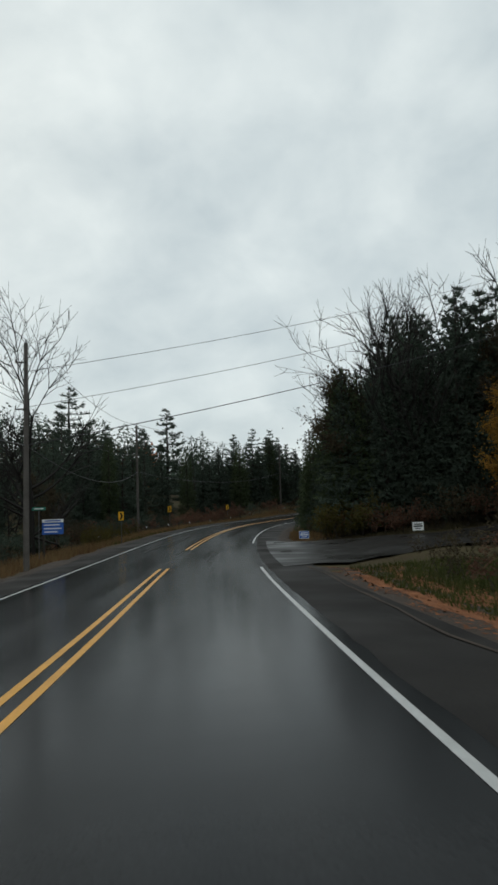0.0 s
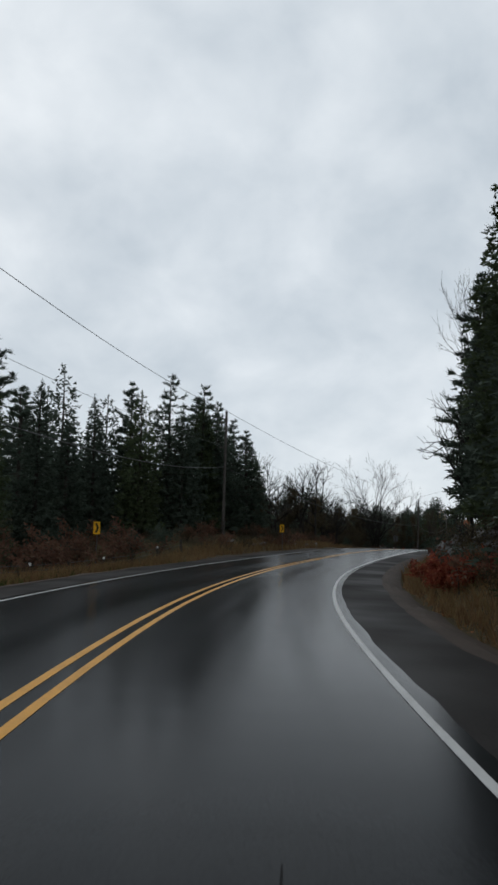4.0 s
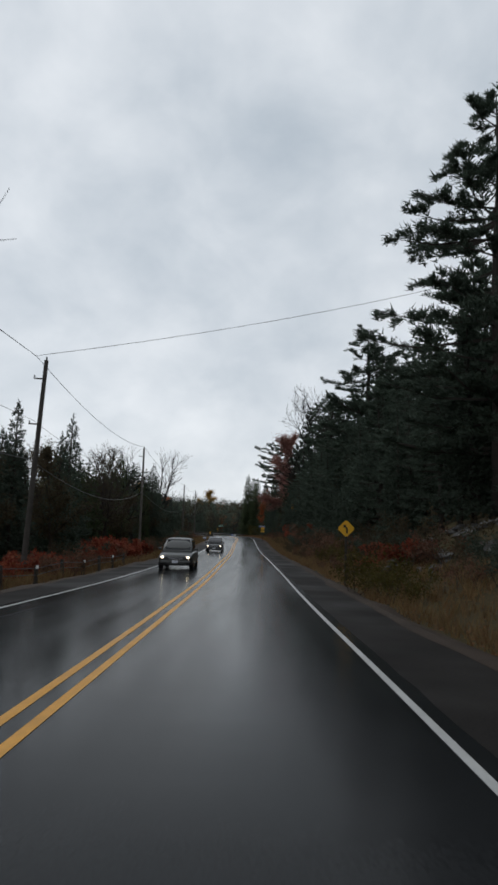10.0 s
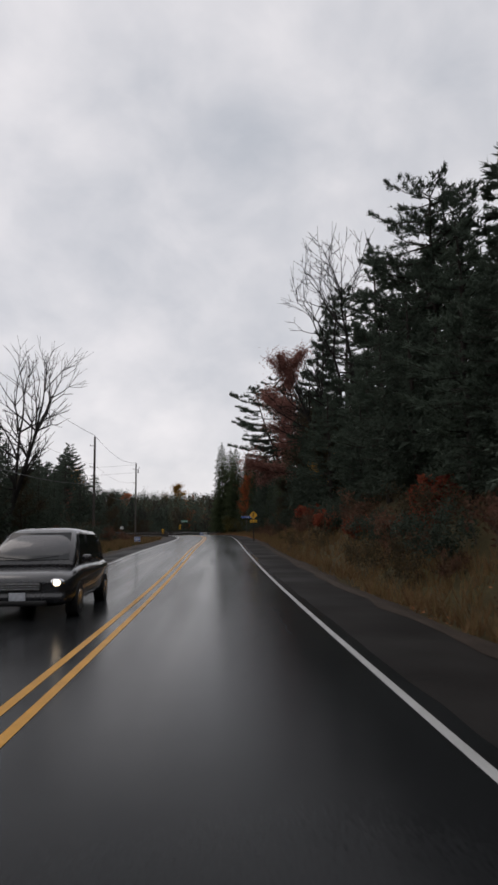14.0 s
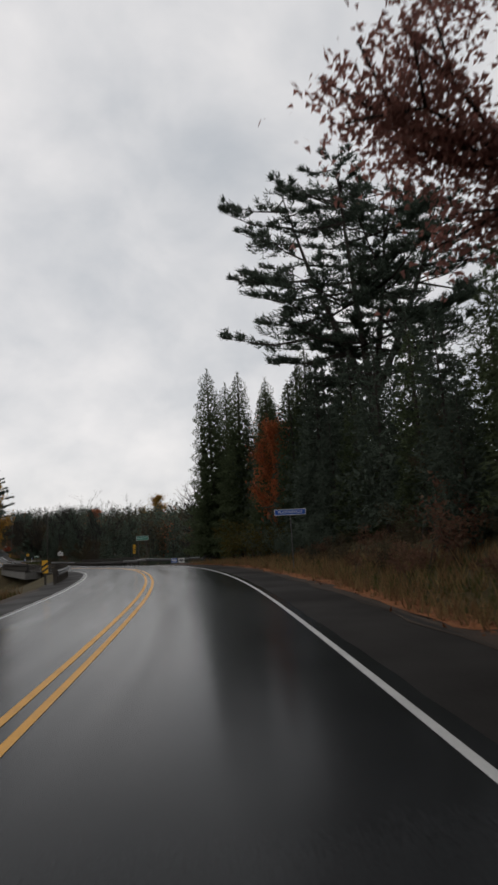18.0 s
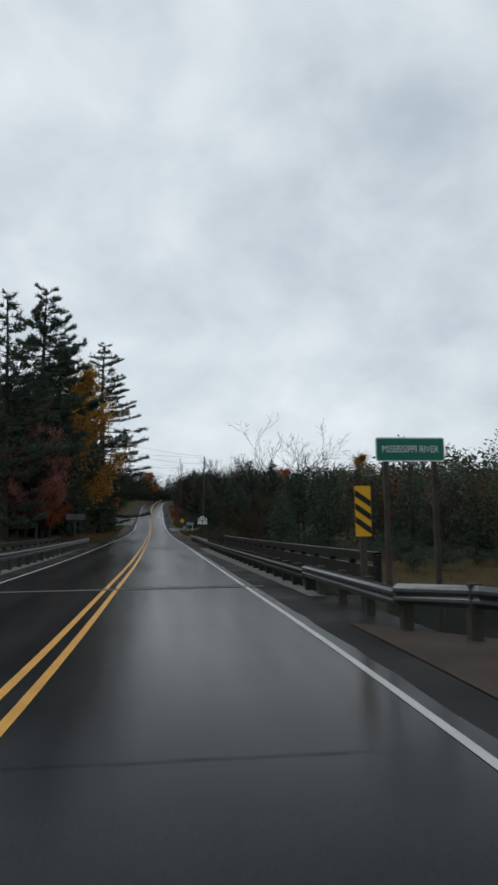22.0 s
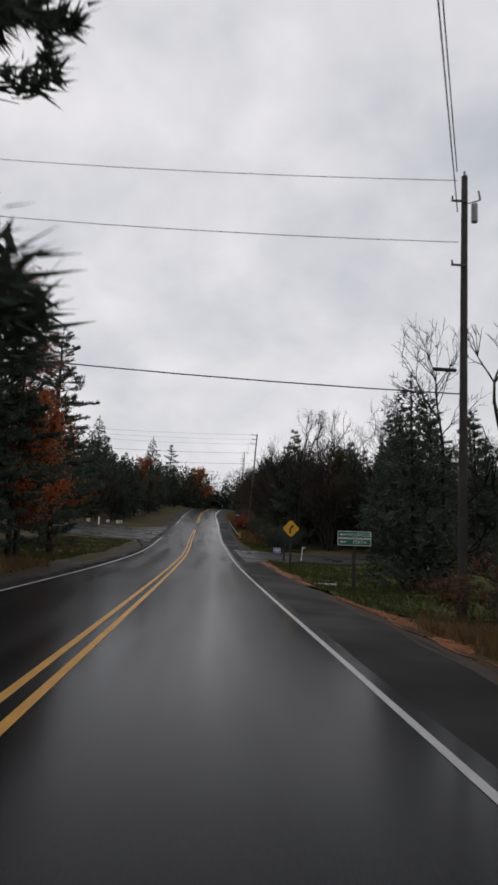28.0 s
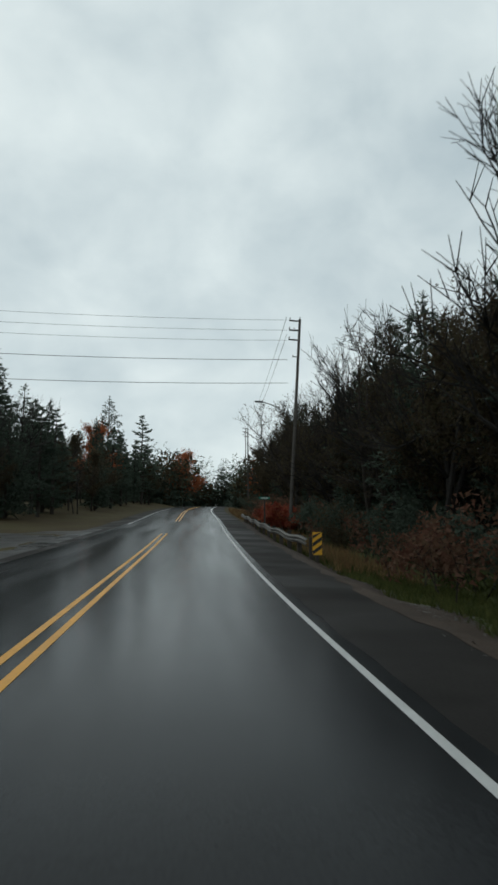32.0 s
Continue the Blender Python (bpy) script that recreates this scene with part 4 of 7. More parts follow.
kind_of("yellowbush", shrub_meshes(104, 1.8, 1.5, "olive", 1300, 0.11), 1.8, "shrub with sparse yellow leaves", "shrub", "yellow_shrub", SHRUB)
kind_of("greenbush", shrub_meshes(105, 2.2, 1.6, "spruce", 2800, 0.12), 2.2, "low dark evergreen bush at the wood's edge", "shrub", "evergreen_bush", SHRUB)

PLANT = random.Random(7)


def plant(key, p, height, turn=None, lean=0.0, pick=None, tilt=(0, 0), wide=1.0):
    """Sets one tree or shrub of a kind on the ground, at a height of its own."""
    n = PLANT.randrange(len(KINDS[key])) if pick is None else pick
    meshes, h, label, category, name, names = KINDS[key][n]
    s = height / h
    turn = PLANT.uniform(0, 360) if turn is None else turn
    m = Matrix.Translation(p) @ pose(0, 0, -0.08, tilt[0] + PLANT.gauss(0, 1 + lean), tilt[1] + PLANT.gauss(0, 1 + lean), turn)
    ob = thing(name, m, label, category, "roadside " + name.replace("_", " ") + "s")
    ob.scale = (s * wide * PLANT.uniform(0.9, 1.15), s * wide * PLANT.uniform(0.9, 1.15), s)
    for nm, me in zip(names, meshes):
        if me:
            part(nm, me, parent=ob)
    return ob


SMALLER = {"bare": 0.85, "dull": 0.75, "orange": 0.7, "yellow": 0.7, "sparse": 0.85}


CLEAR = ((1.8, 2.72, 4, 70), (21.6, 22.6, 4, 60), (31.0, 31.9, 4, 45), (33.0, 34.8, -60, -4), (25.6, 26.3, -22, -4), (22.2, 25.9, -60, 60))


def kept_clear(t, lat):
    return any(a < t < b and c < lat < d for a, b, c, d in CLEAR)


def belt(t0, t1, lat0, lat1, gap, mix, h0, h1):
    """A belt of trees along one side; mix: kinds and shares."""
    keys, shares = zip(*mix)
    length = float(of(CHAIN, t1) - of(CHAIN, t0))
    for k in range(int(length / gap)):
        t = ahead(t0, (k + PLANT.random()) * gap)
        key = PLANT.choices(keys, shares)[0]
        lat, h = lat0 + (lat1 - lat0) * PLANT.random(), PLANT.uniform(h0, h1) * SMALLER.get(key, 1.0)
        if not kept_clear(t, lat):
            plant(key, land(t, lat), h)


BACK = (("backpine", 5), ("backspruce", 5), ("bare", 1))
EVERGREEN = (("pine", 4), ("spruce", 4), ("cedar", 2))
FRINGE = (("brush", 4), ("greenbush", 2))

# right side: woods by the junction, the rock cut, the long hillside, the bend
belt(-1.0, 1.6, 22, 40, 3.0, EVERGREEN, 11, 15)
for k in range(26):
    lat = 10 + k * 1.15
    plant(PLANT.choice(("spruce", "spruce", "cedar", "dull", "pine")), land(PLANT.uniform(2.95, 3.15) if lat < 22 else PLANT.uniform(2.75, 3.0), lat), PLANT.uniform(9, 13) + 0.12 * lat)
    if k % 3 == 0:
        plant(PLANT.choice(("bare", "bare", "pine")), land(PLANT.uniform(3.1, 3.6), lat + 2), PLANT.uniform(14, 18))
    plant("brush", land(2.8 if lat > 12 else 2.95, lat), PLANT.uniform(1.2, 2.4))
belt(3.0, 5.2, 9.5, 12, 2.4, (("cedar", 4), ("spruce", 3)), 9, 13)
belt(3.0, 5.6, 13, 18, 2.6, (("spruce", 3), ("pine", 2), ("bare", 1)), 13, 17)
belt(5.2, 8.6, 10.5, 13, 2.8, (("spruce", 4), ("pine", 2), ("cedar", 2)), 13, 17)
belt(8.6, 12.6, 12, 15, 2.8, (("pine", 8), ("spruce", 5)), 10, 14)
belt(5.2, 12.6, 16, 24, 3.6, BACK, 14, 19)
belt(12.6, 17.2, 11.5, 14.5, 2.6, (("pine", 6), ("spruce", 5), ("dull", 2)), 8.5, 12.5)
belt(12.6, 17.8, 15, 24, 3.3, BACK, 15, 20)
belt(17.8, 19.0, 15, 24, 3.3, BACK, 8, 12)
belt(17.2, 18.4, 11, 14, 2.0, (("spruce", 4), ("pine", 3), ("dull", 2)), 9, 12.5)
belt(18.4, 21.2, 11, 14, 2.4, (("spruce", 4), ("cedar", 2), ("dull", 2)), 6, 9.5)
belt(19.0, 21.6, 14, 24, 3.2, BACK, 8, 12)
belt(11.0, 21.0, 8.5, 10.5, 2.6, FRINGE, 0.9, 2.2)
belt(3.0, 8.0, 8.0, 9.5, 3.0, FRINGE, 0.9, 1.8)
# right side past the river
belt(26.0, 29.4, 10.5, 16, 2.1, (("dull", 4), ("spruce", 3), ("pine", 2), ("sparse", 1)), 6, 8.5)
belt(26.0, 30.0, 17, 30, 2.6, (("backspruce", 2), ("backpine", 4), ("bare", 4)), 7.5, 10.5)
belt(30.6, 33.6, 17, 21, 1.7, (("pine", 6), ("spruce", 1)), 8.5, 11.5)
belt(30.6, 34.0, 21, 26, 1.7, (("bare", 3), ("finebare", 2), ("pine", 1)), 13, 16)
belt(32.3, 40.0, 11.5, 16, 1.7, (("bare", 3), ("dull", 3), ("sparse", 3), ("spruce", 2), ("pine", 3)), 10, 14.5)
belt(33.2, 38.0, 11.0, 14.5, 2.2, (("bare", 6), ("sparse", 3), ("dull", 2)), 10, 13.5)
belt(33.0, 43.0, 16, 24, 3.2, BACK, 9, 13)
belt(26.2, 29.2, 8.5, 10.5, 1.8, FRINGE, 1.0, 2.4)
belt(32.4, 40.0, 9.2, 11, 1.6, FRINGE, 1.2, 2.6)
belt(29.6, 33.6, 17.5, 19, 1.8, FRINGE, 1.2, 2.4)
# left side: woods on the outside of the first bend
belt(0.0, 4.6, -17, -12, 3.0, (("dull", 2), ("spruce", 3), ("bare", 3), ("cedar", 2)), 7, 10)
belt(0.0, 8.0, -32, -18, 3.0, BACK, 10, 13)
belt(4.6, 7.4, -18, -12.5, 2.6, (("spruce", 4), ("cedar", 2), ("pine", 2)), 8, 11)
belt(7.2, 8.3, -18, -12.5, 1.4, (("pine", 6), ("cedar", 3)), 9, 12.5)
belt(8.4, 9.3, -18, -12.5, 1.8, (("bare", 5), ("dull", 4)), 7, 9)
belt(8.0, 17.6, -34, -20, 2.6, (("backspruce", 5), ("bare", 2), ("dull", 2)), 10, 13)
belt(9.3, 12.0, -19, -12, 2.2, (("bare", 3), ("dull", 4), ("spruce", 2)), 7, 10)
belt(12.0, 16.8, -17, -11, 2.2, (("spruce", 4), ("dull", 3), ("cedar", 2), ("sparse", 1)), 8, 12)
belt(16.8, 19.4, -20, -13, 2.4, (("spruce", 4), ("dull", 3)), 7, 9.5)
belt(1.0, 7.0, -11.5, -10, 2.2, FRINGE, 1.0, 2.4)
belt(12.0, 19.0, -10.5, -9, 2.4, FRINGE, 0.9, 2.0)
# left side past the river
belt(25.9, 29.0, -14, -9, 1.5, (("pine", 5), ("spruce", 4)), 12, 18)
belt(28.2, 30.2, -9.6, -7.9, 1.7, (("pine", 5), ("spruce", 3)), 11, 16)
belt(27.6, 30.0, -12, -8.5, 2.0, (("spruce", 5), ("cedar", 2)), 6, 11)
belt(26.3, 30.5, -26, -15, 2.4, (("backpine", 5), ("backspruce", 4)), 16, 20)
belt(30.0, 33.2, -28, -20, 2.2, (("spruce", 4), ("dull", 4)), 9, 12)
belt(34.9, 43.0, -17, -10, 2.4, (("spruce", 3), ("pine", 2), ("dull", 4), ("bare", 2)), 8, 12)
belt(34.8, 43.0, -40, -18, 2.4, BACK, 12, 16)
belt(26.6, 29.0, -9.5, -8, 2.0, FRINGE, 0.8, 1.6)

# trees that stand out on the way
for key, t, lat, h, more in (
    ("finebare", 2.75, -9.8, 15, {}), ("finebare", 2.95, -10.8, 14, {}), ("yellow", 2.6, 19, 8, {}), ("cedar", 3.7, 7.9, 8, {}), ("cedar", 4.1, 7.8, 9, {}), ("spruce", 4.5, 7.7, 9, {}), ("cedar", 4.9, 7.9, 10, {}), ("spruce", 3.3, 8.7, 7.5, {}), ("spruce", 3.6, 8.9, 8, {}), ("spruce", 3.9, 9.0, 8, {}), ("cedar", 4.2, 9.0, 8.5, {}), ("deadtree", 3.25, 14.5, 13.5, {}), ("finebare", 3.0, 17, 15, {}), ("pine", 3.0, 19, 15, {"pick": 1}),
    ("finebare", 2.4, 22, 15, {}), ("bare", 1.4, 24, 15, {}), ("pine", 2.2, 21, 17, {}),
    ("pine", 5.2, -24, 16.5, {"pick": 2, "wide": 1.2}), ("pine", 6.6, -23, 16, {"pick": 0, "wide": 1.2}), ("pine", 7.9, -16, 11, {}), ("pine", 7.35, -14.5, 13, {"pick": 2}), ("pine", 7.6, -13.5, 13, {"pick": 2}), ("spruce", 7.75, -13, 11, {"pick": 3}), ("pine", 7.95, -13, 11, {"pick": 0}), ("spruce", 8.15, -12.5, 9, {"pick": 1}), ("pine", 8.25, -14, 10, {"pick": 2}), ("bare", 8.7, -13.5, 9, {}), ("bare", 9.0, -13, 9, {}),
    ("deadtree", 11.2, -12.2, 14, {}), ("bare", 9.4, -13, 11, {}), ("bare", 9.8, -14, 12, {}), ("bare", 10.2, -16, 11, {}),
    ("bare", 8.5, 14.0, 13, {}), ("bare", 8.1, 14.5, 13, {}), ("pine", 8.4, 11.5, 18, {}), ("finebare", 6.85, 9.6, 15, {"wide": 0.6}), ("finebare", 6.6, 10.2, 13, {"wide": 0.6}), ("russet", 9.1, 12, 9, {}), ("russet", 9.7, 11, 7.5, {}),
    ("bigpine", 12.0, 13.6, 22, {"pick": 0, "wide": 1.15}), ("bigpine", 14.4, 15.0, 22, {"pick": 0, "wide": 1.15}), ("pine", 13.2, 12, 13, {}), ("bigpine", 16.2, 15, 18, {"pick": 1}),
    ("bare", 16.8, -14, 15, {}), ("bare", 15.4, -13, 13, {}), ("sparse", 14.0, -12.5, 10, {}),
    ("bigpine", 18.3, 16.5, 25, {"pick": 1, "wide": 0.8}), ("bigpine", 17.6, 17.5, 24, {"pick": 0, "wide": 0.8}), ("finebare", 17.8, 14.0, 23, {}), ("pine", 18.1, 13.2, 20, {"pick": 1}), ("finebare", 17.6, 15, 24, {}), ("tallrusset", 18.55, 11.4, 20.5, {"wide": 0.95}), ("spruce", 18.5, 12, 7.5, {"pick": 1}), ("cedar", 18.3, 12.5, 8, {}), ("spruce", 18.7, 13, 9, {"pick": 1}), ("cedar", 18.15, 12.3, 8, {}), ("spruce", 18.0, 13.5, 10, {"pick": 1}), ("cedar", 18.9, 13.5, 9, {}), ("spruce", 18.6, 14.5, 10, {"pick": 1}), ("spruce", 18.35, 14, 10, {"pick": 1}), ("spruce", 18.15, 15, 12, {"pick": 1}), ("spruce", 18.9, 10.6, 7, {"pick": 1}), ("dull", 18.6, 10.2, 6, {}), ("spruce", 19.1, 9.8, 5, {"pick": 3}), ("spruce", 18.9, 11.5, 8, {}), ("spruce", 19.3, 11.0, 8, {}), ("cedar", 18.7, 12.5, 9, {}), ("spruce", 19.6, 11.8, 10, {}), ("dull", 17.9, 12.5, 11, {}), ("spruce", 18.1, 12, 12, {"pick": 1}), ("spruce", 17.4, 12.5, 11, {"pick": 3}), ("yellow", 17.5, 12, 6, {}),
    ("forkpine", 20.35, 15.0, 24, {"turn": -32}), ("tallcedar", 21.65, 8.7, 18, {}), ("tallcedar", 21.8, 11, 17, {}), ("orange", 20.9, 10.6, 10.5, {"wide": 0.8}), ("spruce", 20.2, 12.5, 11, {"pick": 3}), ("spruce", 20.45, 12, 12, {"pick": 1}), ("spruce", 20.65, 13, 13, {"pick": 3}), ("tallcedar", 20.85, 13, 15, {}), ("spruce", 21.05, 12.6, 13, {"pick": 1}), ("tallcedar", 20.5, 14, 14, {}), ("spruce", 19.9, 12, 10, {"pick": 3}), ("spruce", 20.75, 11.4, 10, {"pick": 3}), ("spruce", 20.2, 11, 8, {"pick": 1}),
    ("spruce", 21.2, 11.8, 13, {}), ("spruce", 20.9, 12.5, 14, {}), ("cedar", 20.7, 11.2, 12, {}), ("spruce", 21.5, 13.5, 14, {}), ("spruce", 20.4, 11.2, 11, {}), ("spruce", 21.45, 11.0, 12, {}), ("tallcedar", 21.3, 12, 15, {}), ("tallcedar", 21.0, 10.8, 13, {}), ("tallcedar", 21.45, 10.2, 16.5, {}), ("bare", 22.0, 10.2, 8, {}), ("bare", 21.9, 9.4, 6, {}), ("yellowbush", 20.85, 8.0, 3.2, {}), ("yellowbush", 20.6, 8.3, 2.4, {}),
    ("bigpine", 26.5, -11, 26, {"pick": 0, "wide": 1.05}), ("bigpine", 27.2, -10.5, 23, {"pick": 0, "wide": 1.05}), ("bigpine", 27.9, -10, 20, {"pick": 0}), ("pine", 26.0, -12.5, 23, {}), ("pine", 27.4, -11, 24, {}), ("yellow", 27.05, -7.8, 19.5, {"wide": 0.75}), ("orange", 30.15, -7.8, 9.5, {}), ("tallrusset", 30.4, -8.8, 16, {"wide": 0.8}), ("pine", 30.9, -8.8, 12, {"pick": 2}), ("roadpine", 28.4, -7.0, 29, {"wide": 1.2}), ("orange", 26.3, -9.2, 7, {}), ("russet", 26.2, -12, 12, {}),
    ("roadpine", 31.9, -12.8, 20, {}), ("orange", 33.0, -15.5, 12, {}), ("orange", 29.0, -9, 8, {}), ("pine", 30.6, -14, 12, {}),
    ("deadtree", 27.4, 16, 13.5, {}), ("finebare", 29.9, 12.5, 11.5, {}), ("bare", 29.6, 13.5, 11, {}), ("spruce", 29.9, 11, 10, {}),
    ("sparse", 33.6, 13.4, 16, {"wide": 0.8}), ("finebare", 33.5, 17, 11.5, {}), ("sparse", 33.9, 13.5, 9.5, {}), ("finebare", 34.4, 12, 12, {}), ("finebare", 34.9, 11.5, 11, {}), ("finebare", 35.3, 12.5, 12, {}), ("bare", 32.9, 15, 13, {}),
    ("spruce", 36.8, -20, 18.5, {"pick": 1, "wide": 1.15}), ("orange", 39.3, -14.5, 13, {}), ("spruce", 39.8, -14, 18, {}), ("pine", 41.5, -12, 18, {}), ("orange", 43.0, -6, 14, {}),
    ("orange", 33.8, -19, 4, {}), ("orange", 34.4, -27, 12, {}),
):
    plant(key, land(t, lat), h, **more)

# shrubs of colour on the verges
for key, t0, t1, lat0, lat1, count, h in (
    ("sumac", 5.5, 6.2, 7.2, 8.6, 6, 1.1), ("sumac", 10.2, 13.0, -10.5, -8, 20, 1.2), ("sumac", 13.0, 14.0, -10.5, -8.5, 10, 1.7), ("sumac", 10.4, 11.0, 7.4, 8.2, 4, 0.7),
    ("sumac", 11.8, 12.6, 8.3, 10, 5, 0.9), ("sumac", 15.0, 17.5, 9, 11, 5, 1.5), ("yellowbush", 2.9, 3.1, 8.8, 10, 4, 2.2), ("yellowbush", 3.1, 4.0, -9.0, -7.8, 5, 1.5),
    ("yellowbush", 11.3, 11.7, 6.4, 7.2, 3, 1.5), ("brush", 9.2, 13.0, -8, -6.6, 14, 1.1), ("brush", 12.4, 17.4, 7.2, 9.0, 26, 1.0), ("brush", 17.6, 21.0, 7.6, 9, 14, 0.9),
    ("brush", 0.2, 1.5, 8, 14, 16, 1.3), ("greenbush", 25.8, 26.5, 10, 50, 40, 1.8), ("brush", 7.0, 8.8, -11, -7.2, 30, 1.1), ("brush", 8.4, 11.0, 10.4, 12, 18, 1.2), ("sumac", 35.2, 36.0, 7.5, 9, 6, 1.8), ("brush", 30.2, 32.0, -13, -8, 10, 0.9), ("yellowbush", 12.8, 13.4, 8.0, 9.5, 3, 1.6),
):
    for k in range(count):
        plant(key, land(PLANT.uniform(t0, t1), PLANT.uniform(lat0, lat1)), h * PLANT.uniform(0.75, 1.25))


FAR_RNG = np.random.default_rng(77)


def far_tree(p, h, conifer, fine=1.0):
    """A tree of the distant woods: a few hundred needle fans or leaves down to the ground, and a stem."""
    n = int((120 if conifer else 110) / fine**1.7)
    f = 1 - FAR_RNG.random(n) ** (0.75 if conifer else 1.0)
    d = unit_rows(FAR_RNG, n, 0.0)
    if conifer:
        q = p + d * (h * FAR_RNG.uniform(0.17, 0.25) * (1 - f) ** 0.62 * FAR_RNG.random(n) ** 0.4)[:, None]
        q[:, 2] += h * (0.02 + 0.97 * f)
        dd, ln = d * 0.8 + unit_rows(FAR_RNG, n) * 0.55, fine * h * 0.085 * (1.15 - 0.65 * f)
    else:
        q = p + unit_rows(FAR_RNG, n) * np.array([0.27, 0.27, 0.47]) * h * FAR_RNG.random((n, 1)) ** 0.4
        q[:, 2] += h * 0.48
        dd, ln = unit_rows(FAR_RNG, n), np.full(n, fine * h * 0.075)
    tris = blades(FAR_RNG, q, dd, ln, ln * (0.24 if conifer else 0.38))
    trunk = np.array([[(-0.014 * h, 0, 0), (0.014 * h, 0, 0), (0, 0, h * 0.8)], [(0, -0.014 * h, 0), (0, 0.014 * h, 0), (0, 0, h * 0.8)]]) + p
    return np.concatenate([tris, trunk])


rnd = random.Random(77)
FAR = {"spruce": [], "pine": [], "brownleaf": [], "orange": []}
for side in (-1, 1):
    for k in range(2300):
        t, lat = rnd.uniform(-2, 44), side * rnd.uniform(27, 93)
        if kept_clear(t, lat) or (22.0 < t < 26.2 and abs(lat) < 60) or (29.2 < t < 33.2 and side > 0 and lat < 34) or (21.6 < t < 22.4 and side > 0):
            continue
        key = rnd.choices(list(FAR), (4, 5, 3.4, 0.25))[0]
        conifer = key in ("spruce", "pine")
        FAR[key].append(far_tree(np.array(land(t, lat)), rnd.uniform(9, 14) if conifer else rnd.uniform(7, 11), conifer))
for k in range(520):
    t, lat = rnd.uniform(42.6, 44.0), rnd.uniform(-60, 60)
    if abs(lat) < 5 and t < 43.7:
        continue
    key = rnd.choices(list(FAR), (5, 4, 2, 0.3))[0]
    FAR[key].append(far_tree(np.array(land(t, lat)), rnd.uniform(10, 15), key in ("spruce", "pine")))
for k in range(40):
    FAR["pine" if k % 2 else "spruce"].append(far_tree(np.array(land(rnd.uniform(43.7, 44.0), rnd.uniform(-16, 16))), rnd.uniform(9, 14), True, 0.7))
for k in range(260):
    FAR["brownleaf" if k % 3 else "spruce"].append(far_tree(np.array(land(rnd.uniform(43.8, 44.0), rnd.uniform(-40, 40))), rnd.uniform(3, 8), k % 3 == 0))
# taller woods far back on the right, closing the view down the road
for k in range(280):
    key = rnd.choices(list(FAR), (3, 5, 4, 0.2))[0]
    FAR[key].append(far_tree(np.array(land(rnd.uniform(27.8, 36), rnd.uniform(48, 93))), rnd.uniform(12, 16.5), key in ("spruce", "pine"), 0.8))
# the far bank of the river, upstream and down
for k in range(420):
    lat = rnd.choice((-1, 1)) * rnd.uniform(14, 93)
    key = rnd.choices(list(FAR), (3, 5, 4, 0.3))[0]
    t = rnd.uniform(26.1, 27.6)
    if lat < -14 or lat > 24:
        FAR[key].append(far_tree(np.array(land(t, lat)), rnd.uniform(6, 9.5), key in ("spruce", "pine"), 0.55))
for key, label in (("spruce", "dark spruce woods behind the roadside"), ("pine", "green pine woods behind the roadside"), ("brownleaf", "brown leafy woods in late autumn"), ("orange", "far trees with orange autumn leaves")):
    tagged(new("distant_woods", mesh_of_triangles("distant_woods", np.concatenate(FAR[key]), M[key])), label, "woods", kind="stuff")
# one golden tree over the far bank
plant("yellow", land(39.0, 80), 18, wide=1.5)
plant("orange", land(38.8, 50), 13, wide=1.4)

# ---------------------------------------------------------------- side roads, kerb, verge
def sheet(name, material, t0, t1, lat0, lat1, up=0.02, nt=12, nl=12, label="", category="", flare=0.0, ragged=False):
    """A patch of surface that follows the land beside the road."""
    verts, faces, fray = [], [], random.Random(nt + nl)
    for a in range(nt + 1):
        for b in range(nl + 1):
            g = b / nl
            lat = lat0 + (lat1 - lat0) * g
            grow = flare * max(0.0, 1 - g * 9)
            t = (t0 - grow) + (t1 - t0 + 2 * grow) * a / nt
            if b == 0 and ragged:
                lat += fray.uniform(-0.12, 0.12) * (1 if lat1 > lat0 else -1)
            p = land(t, lat)
            flush = at(t, lat, 0.006 if abs(lat) < 4.15 else -0.002 - 0.03 * (abs(lat) - 3.9))
            g = min(1.0, max(0.0, (abs(lat) - 5.4) / 0.6))
            p.z = (p.z + up) * g + flush.z * (1 - g)
            verts.append(p)
            if a and b:
                n = (a - 1) * (nl + 1) + b - 1
                faces.append((n, n + 1, n + nl + 2, n + nl + 1) if lat1 > lat0 else (n, n + nl + 1, n + nl + 2, n + 1))
    return tagged(new(name, mesh_from(name, verts, faces, material)), label, category, kind="structure")


sheet("side_road", M["side"], 1.95, 2.6, 4.3, 60, 0.10, 10, 40, "wet paved side road at the junction", "road", flare=0.35)
sheet("side_road", M["side"], 33.2, 34.6, -4.3, -60, 0.05, 12, 40, "wet paved side road opening off the verge", "road", flare=0.5)
sheet("driveway", M["gravel"], 21.75, 22.45, 4.3, 40, 0.05, 10, 30, "wet gravel driveway beside the bridge", "driveway", flare=0.25)
sheet("driveway", M["side"], 31.15, 31.75, 4.3, 40, 0.14, 10, 60, "wet driveway with a crumbled edge", "driveway", flare=0.35)
sheet("driveway", M["gravel"], 25.75, 26.2, -4.3, -20, 0.05, 8, 14, "gravel driveway past the bridge", "driveway", flare=0.15)
sheet("lawn", M["lawn"], 29.2, 31.2, 6.0, 24, 0.05, 20, 26, "mown green lawn beside the driveway", "lawn")
sheet("lawn", M["lawn"], 21.2, 21.82, 6.7, 15, 0.06, 8, 10, "patch of green grass under the cedars", "lawn")
sheet("lawn", M["lawn"], 32.08, 36.0, 6.3, 11.5, 0.05, 34, 10, "strip of green grass along the ditch", "lawn")
